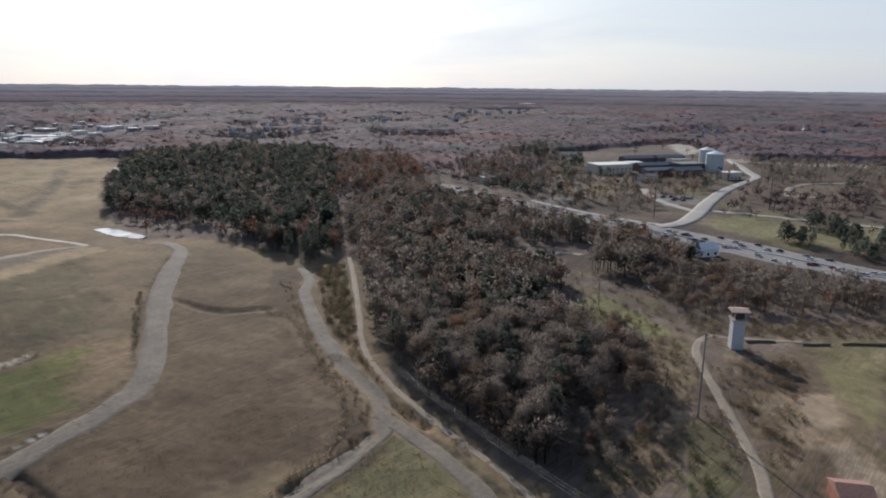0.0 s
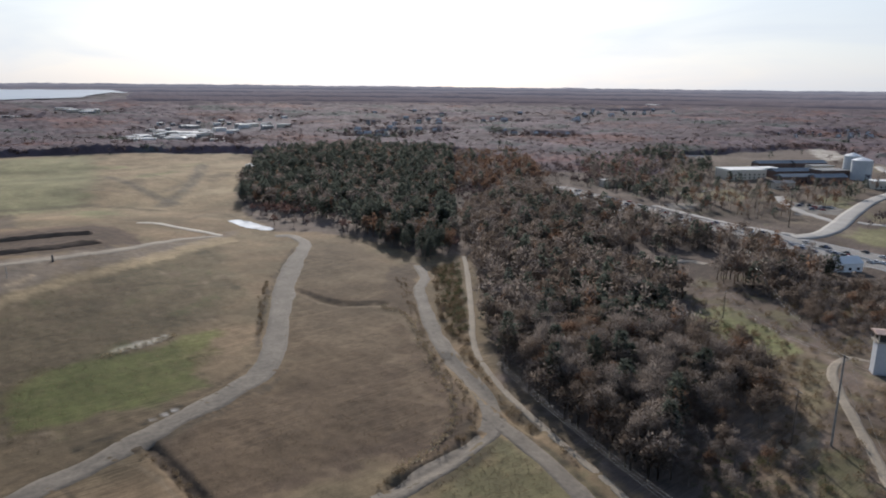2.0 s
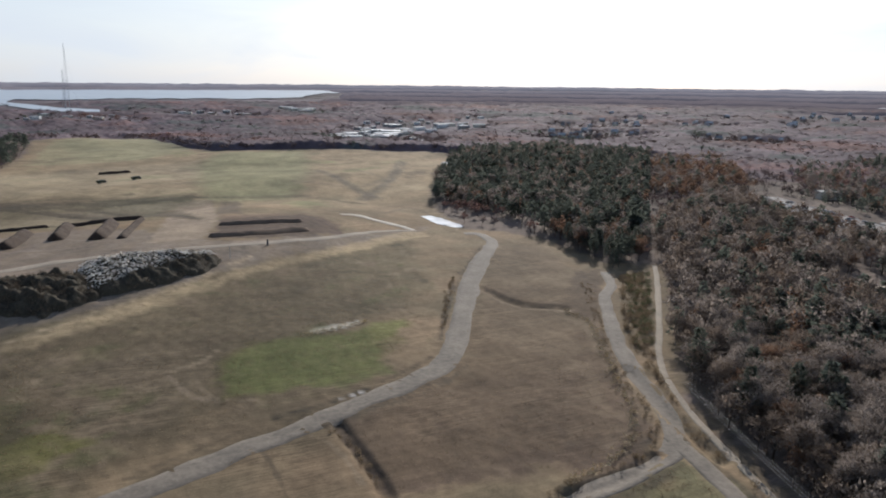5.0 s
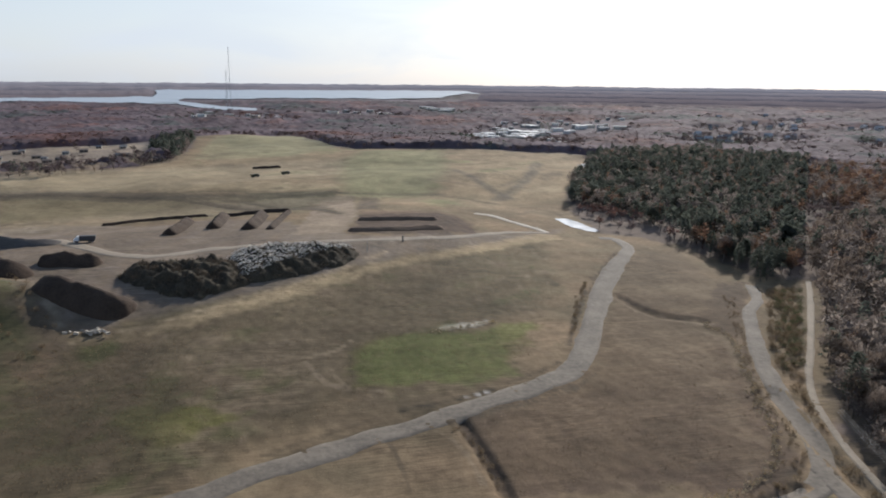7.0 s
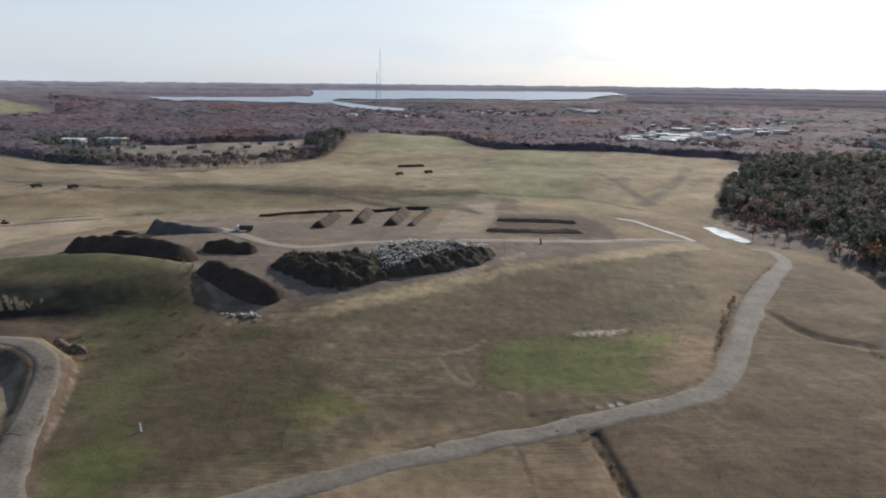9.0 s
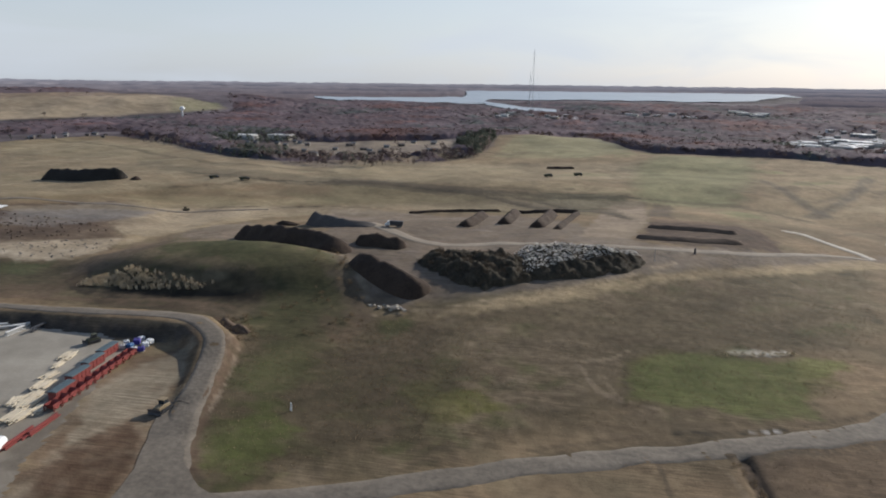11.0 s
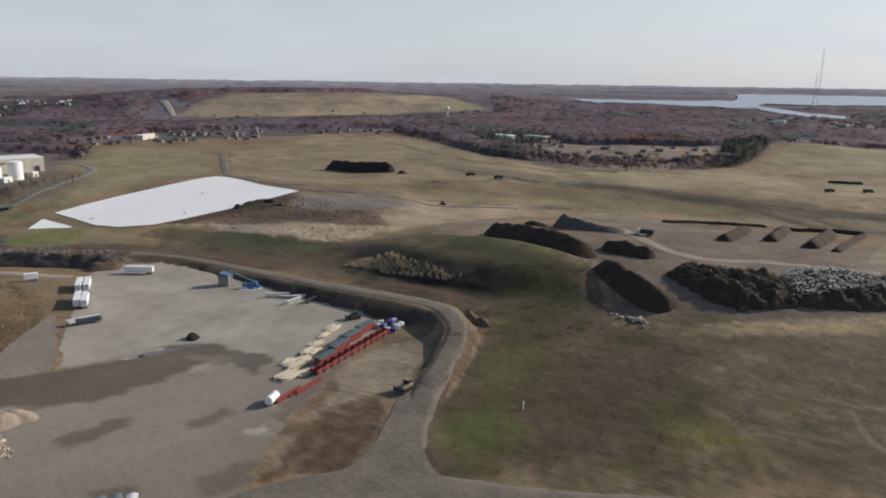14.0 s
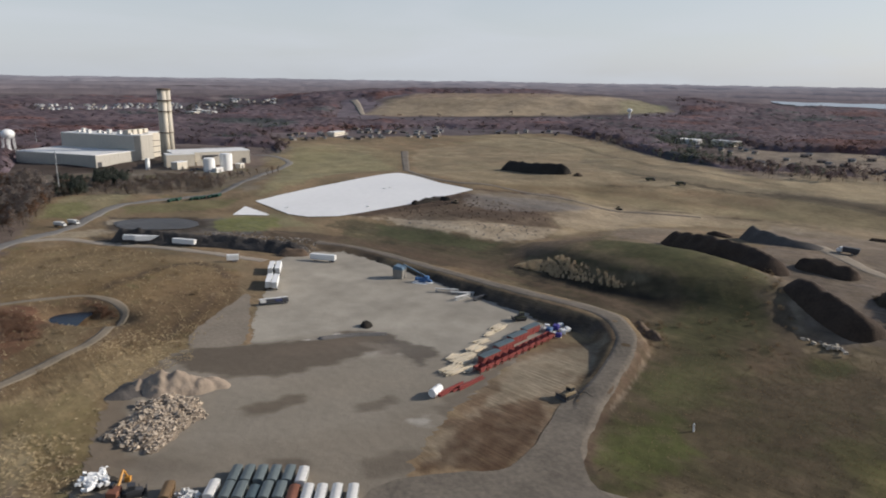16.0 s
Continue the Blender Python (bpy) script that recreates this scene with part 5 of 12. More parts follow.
    (((-288.8, 389.1), (-285.2, 418.5), (-284.2, 455.8), (-270.1, 425.4), (-266.4, 384.1), (-273.7, 374.9)), (0.35, 0.28, 0.185), 2.0, 0.7),
    (((-400.9, 290.3), (-352.9, 312.1), (-285.7, 311.4), (-257.0, 313.0), (-247.3, 301.0), (-286.0, 292.8), (-333.6, 281.6), (-395.9, 270.5)), (0.075, 0.065, 0.04), 2.5, 0.8),
    (((-394.1, 237.0), (-361.5, 264.5), (-285.1, 278.6), (-244.2, 287.6), (-234.8, 271.9), (-272.4, 257.9), (-334.6, 244.2), (-381.7, 229.1)), (0.115, 0.082, 0.056), 2.0, 0.7),
    (((-480.7, 1026.9), (-404.9, 1106.5), (-274.6, 1108.2), (-177.3, 1042.7), (-164.1, 950.0), (-240.6, 839.0), (-343.8, 877.5)), (0.29, 0.235, 0.175), 8, 0.75),
    (((-282.0, 1102.8), (-181.0, 1063.0), (-173.7, 1023.5), (-253.3, 1025.5)), (0.36, 0.3, 0.22), 6, 0.7),
    # far fields paled to tan: haze put into the colour
    (((-734.9, 657.8), (-813.2, 937.7), (-664.0, 1063.9), (-310.0, 739.8), (-132.2, 790.3), (63.7, 845.8), (55.7, 711.7), (-82.2, 642.2), (-207.2, 633.4), (-357.5, 573.1), (-411.1, 437.3), (-520.7, 464.6)), (0.32, 0.265, 0.175), 14, 0.45),
    (((-559.7, 371.6), (-537.2, 459.1), (-708.6, 607.3), (-879.8, 657.1), (-916.8, 565.8), (-767.6, 434.9)), (0.27, 0.235, 0.135), 12, 0.45),
    (((-409.6, 403.8), (-314.4, 504.1), (-215.7, 518.3), (-113.3, 564.3), (-13.1, 593.9), (49.6, 601.5), (48.4, 580.2), (-85.9, 532.8), (-202.0, 485.9), (-294.8, 425.2)), (0.32, 0.26, 0.175), 5, 0.45),
    (((-373.5, 521.0), (-279.2, 541.1), (-187.2, 574.4), (-55.2, 607.0), (50.9, 630.8), (50.4, 619.9), (-93.6, 575.6), (-220.8, 530.2), (-325.4, 469.4)), (0.24, 0.2, 0.115), 6, 0.5),
    (((-387.0, 405.2), (-349.7, 430.7), (-315.2, 444.5), (-304.2, 464.3), (-301.8, 418.5), (-318.9, 392.9), (-335.4, 374.5), (-361.7, 372.6)), (0.2, 0.178, 0.16), 6, 0.75),
    (((-305.0, 408.7), (-292.1, 466.3), (-244.6, 500.4), (-255.5, 447.9), (-251.8, 402.8), (-264.9, 380.7), (-279.3, 381.0)), (0.3, 0.24, 0.165), 5, 0.8),
    (((-246.9, 388.0), (-244.2, 428.4), (-224.6, 442.5), (-193.5, 367.5), (-226.7, 369.8)), (0.19, 0.155, 0.125), 5, 0.7),
    (((-254.7, 314.0), (-259.1, 353.7), (-247.6, 382.2), (-214.5, 325.5), (-224.7, 307.0), (-244.7, 301.8), (-257.5, 301.9)), (0.165, 0.12, 0.082), 6, 0.75),
    (((-212.5, 322.5), (-220.9, 360.0), (-192.1, 357.0), (-150.5, 317.0), (-154.3, 306.2), (-181.6, 308.1), (-199.2, 308.1)), (0.088, 0.09, 0.042), 9, 0.7),
    (((-371.9, 302.0), (-333.5, 307.0), (-295.8, 309.3), (-275.1, 317.3), (-272.9, 304.5), (-305.5, 290.0), (-346.8, 281.3)), (0.078, 0.085, 0.042), 6, 0.8),
    (((-380.7, 316.7), (-351.6, 323.9), (-310.9, 325.3), (-288.5, 332.8), (-275.5, 351.2), (-269.4, 332.1), (-285.2, 318.2), (-318.0, 311.9), (-363.4, 309.3)), (0.44, 0.36, 0.26), 4, 0.75),
    # narrow near-black band: painted shade along the mound's base
    (((-242.6, 284.5), (-220.9, 281.9), (-191.1, 280.7), (-170.6, 279.8), (-142.9, 279.6), (-140.4, 275.0), (-167.2, 274.5), (-192.6, 273.0), (-219.8, 272.2)), (0.03, 0.026, 0.02), 3, 0.9),
    (((-90.9, 201.8), (-85.6, 249.6), (-55.8, 279.1), (-6.6, 296.2), (0.9, 191.1), (-56.3, 149.0)), (0.085, 0.064, 0.04), 22, 0.3),
    (((-97.9, 287.8), (-112.5, 326.4), (-111.4, 384.1), (-95.4, 530.5), (-19.3, 490.8), (-7.7, 308.9), (-58.0, 287.6)), (0.12, 0.092, 0.072), 10, 0.3),
    (((-326.9, 1054.2), (-210.2, 1096.4), (-203.5, 1028.5), (-293.6, 974.4)), (0.3, 0.24, 0.17), 10, 0.8),
    (((-439.5, 1024.4), (-350.4, 1100.9), (-327.6, 1005.9), (-399.1, 951.6)), (0.26, 0.21, 0.155), 10, 0.7),
    (((153.2, 297.8), (181.5, 295.1), (210.4, 271.1), (122.1, 147.7), (47.1, 151.3), (53.6, 181.3), (90.1, 210.5)), (0.115, 0.08, 0.049), 12, 0.65),
    # far hill coated paler a second time to imitate haze
    (((-1490.7, 1141.1), (-1630.0, 1352.7), (-1488.8, 1471.3), (-1303.9, 1659.9), (-1162.8, 1857.6), (-954.3, 1780.4), (-1112.5, 1514.6)), (0.3, 0.25, 0.175), 30, 0.6),
    (((-254.0, 598.5), (-180.6, 610.4), (-106.4, 700.8), (-35.6, 751.6), (-25.1, 593.5), (-99.3, 549.4), (-177.0, 529.6)), (0.155, 0.118, 0.072), 25, 0.5),
)

LAND = ground_material()
YARD_LAND = ground_material("yard_land", (), 0.3)


def build_ground():
    view = np.arange(-86.0, 86.01, 0.22)
    turns = np.radians(np.concatenate([view, np.arange(90.0, 270.0, 4.0)]))
    rings = [2.0]
    while rings[-1] < 108:
        rings.append(rings[-1] * 1.1)
    while rings[-1] < 4960:
        rings.append(rings[-1] * 1.0088)
    rings = np.array(rings)
    A, R = np.meshgrid(turns, rings)
    X, Y = (-np.sin(A) * R).ravel(), (np.cos(A) * R).ravel()
    Z = height(X, Y)
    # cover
    # woodland floor blends with distance into the haze-tinted far tone
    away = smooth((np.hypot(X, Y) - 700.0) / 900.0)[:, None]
    wood = np.array(LITTER) * (1 - away) + np.array(HAZED_WOOD) * away
    wob = 3.0 * ripple(X, Y, 17, 21) + 1.5 * ripple(X, Y, 6, 22)
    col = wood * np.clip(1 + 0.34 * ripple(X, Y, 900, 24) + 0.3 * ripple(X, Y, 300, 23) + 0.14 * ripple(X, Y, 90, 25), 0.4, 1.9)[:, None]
    mixed = np.clip(0.5 + 0.5 * ripple(X, Y, 60, 31) + 0.3 * ripple(X, Y, 20, 32), 0, 1)[:, None]
    open_colour = np.array(TAN) * mixed + np.array((0.175, 0.135, 0.082)) * (1 - mixed)
    k = smooth((inside(X, Y, OPEN_LAND) + wob) / 6.0 + 0.5)[:, None]
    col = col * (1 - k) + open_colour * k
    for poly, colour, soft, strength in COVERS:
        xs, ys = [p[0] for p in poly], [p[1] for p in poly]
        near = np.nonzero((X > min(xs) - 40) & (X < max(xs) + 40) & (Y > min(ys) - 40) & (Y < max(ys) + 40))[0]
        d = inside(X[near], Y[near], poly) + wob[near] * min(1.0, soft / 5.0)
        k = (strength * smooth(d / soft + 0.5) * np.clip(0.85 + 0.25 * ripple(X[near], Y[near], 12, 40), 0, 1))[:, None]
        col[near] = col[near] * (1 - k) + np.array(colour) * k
    rb = np.random.RandomState(17)
    for poly, count, sizes, colours, turn in BLOTCHES:
        xs, ys = [p[0] for p in poly], [p[1] for p in poly]
        near = np.nonzero((X > min(xs) - 30) & (X < max(xs) + 30) & (Y > min(ys) - 30) & (Y < max(ys) + 30))[0]
        nx_, ny_, nw = X[near], Y[near], wob[near]
        for px, py in scatter(poly, count, 18):
            a = rb.uniform(*sizes) * rb.choice((0.6, 1.0, 1.4))
            b = a * rb.uniform(0.25, 0.7)
            t_ = radians(turn + rb.normal(0, 28))
            c, q = math.cos(t_), math.sin(t_)
            sel = np.nonzero((np.abs(nx_ - px) < a * 1.6) & (np.abs(ny_ - py) < a * 1.6))[0]
            u = ((nx_[sel] - px) * c + (ny_[sel] - py) * q) / a
            v = ((ny_[sel] - py) * c - (nx_[sel] - px) * q) / b
            k = (rb.uniform(0.35, 0.85) * smooth(1.35 - np.hypot(u, v) + 0.12 * nw[sel]))[:, None]
            at = near[sel]
            col[at] = col[at] * (1 - k) + np.array(colours[rb.randint(len(colours))]) * k
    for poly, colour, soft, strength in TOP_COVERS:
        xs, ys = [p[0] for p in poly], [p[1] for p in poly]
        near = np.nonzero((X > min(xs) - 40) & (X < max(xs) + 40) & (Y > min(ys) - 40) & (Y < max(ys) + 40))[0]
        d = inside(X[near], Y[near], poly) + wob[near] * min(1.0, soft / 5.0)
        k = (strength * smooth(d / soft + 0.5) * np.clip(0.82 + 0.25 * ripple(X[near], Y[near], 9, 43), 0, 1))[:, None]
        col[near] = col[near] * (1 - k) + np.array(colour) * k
    for line, colour, width, strength in LINES:
        xs, ys = [p[0] for p in line], [p[1] for p in line]
        near = np.nonzero((X > min(xs) - 15) & (X < max(xs) + 15) & (Y > min(ys) - 15) & (Y < max(ys) + 15))[0]
        d = from_line(X[near], Y[near], [tuple(p) for p in spline(line, 6.0)]) + 0.18 * wob[near]
        k = (strength * smooth(1.2 - d / (width * 0.55)) * np.clip(0.75 + 0.4 * ripple(X[near], Y[near], 7, 41), 0, 1))[:, None]
        col[near] = col[near] * (1 - k) + np.array(colour) * k
    nr, na = len(rings), len(turns)
    i = np.arange(nr - 1)[:, None] * na
    j = np.arange(na)[None, :]
    j2 = (j + 1) % na
    quads = np.stack([i + j, i + na + j, i + na + j2, i + j2], -1).reshape(-1, 4)
    me = bpy.data.meshes.new("ground")
    centre = len(X)
    me.vertices.add(centre + 1)
    co = np.concatenate([np.stack([X, Y, Z], 1), [[0, 0, ground(0, 0)]]])
    me.vertices.foreach_set("co", co.ravel())
    tris = np.stack([np.full(na, centre), np.arange(na), (np.arange(na) + 1) % na], -1)
    me.loops.add(quads.size + tris.size)
    me.loops.foreach_set("vertex_index", np.concatenate([quads.ravel(), tris.ravel()]))
    me.polygons.add(len(quads) + na)
    me.polygons.foreach_set("loop_start", np.concatenate([np.arange(len(quads)) * 4, quads.size + np.arange(na) * 3]))
    me.update(calc_edges=True)
    me.polygons.foreach_set("use_smooth", np.ones(len(me.polygons), bool))
    attr = me.color_attributes.new("cover", "FLOAT_COLOR", "POINT")
    rgba = np.ones((centre + 1, 4))
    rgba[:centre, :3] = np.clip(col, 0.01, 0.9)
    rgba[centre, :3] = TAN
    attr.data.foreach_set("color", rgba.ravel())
    me.materials.append(LAND)
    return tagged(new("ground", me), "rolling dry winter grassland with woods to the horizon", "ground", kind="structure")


build_ground()


# ---------------------------------------------------------------- draped strips and patches
def mesh_object(name, verts, faces, material, smooth_faces=True):
    me = bpy.data.meshes.new(name)
    me.from_pydata([tuple(v) for v in verts], [], [tuple(f) for f in faces])
    me.update()
    if smooth_faces:
        me.polygons.foreach_set("use_smooth", np.ones(len(me.polygons), bool))
    me.materials.append(material)
    return new(name, me)


ROAD_LINES = []


def strip(name, points, width, material, label, lift=0.09, ragged=0.5, step=3.0, category="road", ends=None, seed=1):
    """A road or track laid on the ground, with edges that drop into it."""
    line = spline(points, step)
    n = len(line)
    ROAD_LINES.append(([tuple(p) for p in line], (max(width) if isinstance(width, (tuple, list)) else width) / 2 + 0.6))
    d = np.gradient(line, axis=0)
    d /= np.hypot(d[:, 0], d[:, 1])[:, None] + 1e-9
    side = np.stack([d[:, 1], -d[:, 0]], 1)
    w = np.interp(np.linspace(0, 1, n), np.linspace(0, 1, len(width)), width) if isinstance(width, (tuple, list)) else np.full(n, width)
    rng = np.random.RandomState(seed)
    rag = [np.convolve(rng.uniform(-ragged, ragged, n + 4), np.ones(3) / 3, "same")[2:-2] for _ in range(2)]
    cross = (-1.0, -0.94, -0.5, 0.0, 0.5, 0.94, 1.0)
    verts = []
    for i in range(n):
        for c in cross:
            off = c * w[i] / 2 + (rag[0][i] if c < -0.9 else rag[1][i] if c > 0.9 else 0)
            x, y = line[i] + side[i] * off
            verts.append((x, y, lift * (1 - 0.4 * c * c) - (lift + 0.15 if abs(c) == 1 else 0)))
    v = np.array(verts)
    v[:, 2] += height(v[:, 0], v[:, 1])
    k = len(cross)
    faces = [(i * k + c, i * k + c + 1, (i + 1) * k + c + 1, (i + 1) * k + c) for i in range(n - 1) for c in range(k - 1)]
    return tagged(mesh_object(name, v, faces, material), label, category, kind="structure")


def patch(name, outline, material, label, lift=0.07, grid=3.0, ragged=0.8, category="ground", seed=1, straight=False, level=None):
    """A flat-lying surface with a ragged edge, following the ground."""
    if straight:
        line = np.concatenate([np.linspace(a, b, max(2, int(math.dist(a, b) / grid)), endpoint=False) for a, b in zip(outline, tuple(outline[1:]) + (outline[0],))])
    else:
        line = spline(tuple(outline) + (outline[0],), grid)[:-1]
    rng = np.random.RandomState(seed)
    line = line + rng.uniform(-ragged, ragged, line.shape)
    bm = bmesh.new()
    vs = [bm.verts.new((x, y, 0)) for x, y in line]
    f = bm.faces.new(vs)
    x0, y0 = line.min(0)
    x1, y1 = line.max(0)
    for axis, lo, hi in ((0, x0, x1), (1, y0, y1)):
        for c in np.arange(lo + grid, hi, grid * 2):
            co, no = ((c, 0, 0), (1, 0, 0)) if axis == 0 else ((0, c, 0), (0, 1, 0))
            bmesh.ops.bisect_plane(bm, geom=bm.verts[:] + bm.edges[:] + bm.faces[:], plane_co=co, plane_no=no)
    bmesh.ops.triangulate(bm, faces=bm.faces[:])
    xs = np.array([v.co.x for v in bm.verts])
    ys = np.array([v.co.y for v in bm.verts])
    zs = height(xs, ys) + lift
    if level is not None:
        zs = np.full(xs.shape, float(height(np.mean(line[:, 0]), np.mean(line[:, 1]))) + level)
    for v, z in zip(bm.verts, zs):
        v.co.z = z
    bmesh.ops.recalc_face_normals(bm, faces=bm.faces[:])
    me = bpy.data.meshes.new(name)
    bm.to_mesh(me)
    bm.free()
    if sum(p.normal.z for p in me.polygons) < 0:
        me.flip_normals()
    me.materials.append(material)
    return tagged(new(name, me), label, category, kind="structure")


GRAVEL_ROAD = mat("gravel_road", (0.152, 0.128, 0.1), vary=0.34, size=1.6, bump=0.4, coarse=7)
DIRT = mat("dirt_track", (0.24, 0.2, 0.15), vary=0.25, size=1.0, bump=0.5)
ASPHALT = mat("asphalt", (0.235, 0.222, 0.205), vary=0.22, size=1.6, bump=0.2)

strip("road_field", ((-118.5, 91.4), (-109.6, 112.6), (-98.6, 130.0),) + ((-65.0, 141.1), (-39.5, 153.0),) + ((-27.3, 159.7), (-10.3, 168.3), (10.7, 177.1), (38.3, 187.0), (60.3, 196.1), (80.9, 205.3), (97.9, 217.6), (114.4, 243.0), (134.4, 278.6), (155.2, 314.1), (182.9, 353.6), (202.0, 381.4), (205.9, 406.2), (196.1, 410.6),), (8, 8.5, 9, 9, 9, 9.5, 9.5, 11, 10, 9, 7), GRAVEL_ROAD, "grey gravel road winding through dry grass", ragged=1.1, seed=2)
strip("road_wood_edge", ((83.6, 125.2), (108.1, 129.1), (132.1, 136.3), (147.2, 157.3), (156.8, 182.6), (168.9, 208.6), (183.2, 233.6), (201.6, 263.1), (220.8, 283.9), (232.9, 305.7),), (7, 7, 7.5, 7, 6, 5), GRAVEL_ROAD, "grey gravel lane along the wood", lift=0.1, ragged=0.9, seed=3)
strip("road_branch", ((136.3, 142.6), (134.1, 128.9), (129.7, 109.6), (124.0, 93.3), (119.4, 84.5),), 6.0, GRAVEL_ROAD, "gravel lane branching off", lift=0.12, seed=4)
strip("road_yard", ((-355.8, 238.2), (-320.8, 246.2), (-250.7, 243.5), (-202.1, 240.3), (-166.1, 238.8), (-144.8, 236.0), (-128.6, 222.4), (-121.0, 201.5), (-113.3, 177.1), (-106.0, 156.9), (-98.2, 139.9), (-89.4, 122.9),), (6, 6, 6, 6.5, 7, 7.5, 9, 11, 15), GRAVEL_ROAD, "grey gravel haul road round the yard", lift=0.1, ragged=1.0, seed=5)


def apron(name, outline, covers, label, lift=0.1, grid=1.4, category="yard", seed=1):
    """Bare gravel laid over the ground, with worn, ragged edges and stains of its own."""
    xs, ys = [p[0] for p in outline], [p[1] for p in outline]
    X, Y = np.meshgrid(np.arange(min(xs), max(xs), grid), np.arange(min(ys), max(ys), grid))
    rng = np.random.RandomState(seed)
    X, Y = X + rng.uniform(-0.35, 0.35, X.shape) * grid, Y + rng.uniform(-0.35, 0.35, X.shape) * grid
    d = inside(X, Y, outline) + 0.6 * ripple(X, Y, 9, seed)
    # the gravel ends at the foot of the embankment
    d = np.minimum(d, 3.0 - 12.0 * embankment(X, Y))
    col = np.zeros(X.shape + (3,)) + np.array(covers[0])
    col = col * (1 + 0.10 * ripple(X, Y, 40, seed + 5) + 0.07 * ripple(X, Y, 13, seed + 6))[..., None]
    for poly, colour, soft, strength in covers[1:]:
        k = strength * smooth((inside(X, Y, poly) + 1.6 * ripple(X, Y, 14, seed + 7) + 0.7 * ripple(X, Y, 5, seed + 8)) / soft + 0.5)
        col = col * (1 - k[..., None]) + np.array(colour) * k[..., None]
    ny, nx = X.shape
    idx = np.arange(ny * nx).reshape(ny, nx)
    keep = (d[:-1, :-1] > 0) & (d[1:, 1:] > 0) & (d[:-1, 1:] > 0) & (d[1:, :-1] > 0)
    quads = np.stack([idx[:-1, :-1], idx[:-1, 1:], idx[1:, 1:], idx[1:, :-1]], -1)[keep]
    used = np.unique(quads)
    back = np.zeros(ny * nx, int)
    back[used] = np.arange(len(used))
    co = np.stack([X, Y, height(X, Y) + lift], -1).reshape(-1, 3)[used]
    ob = mesh_object(name, co, back[quads].tolist(), YARD_LAND)
    attr = ob.data.color_attributes.new("cover", "FLOAT_COLOR", "POINT")
    attr.data.foreach_set("color", np.column_stack([np.clip(col.reshape(-1, 3)[used], 0.01, 0.9), np.ones(len(used))]).ravel())
    return tagged(ob, label, category, kind="structure")


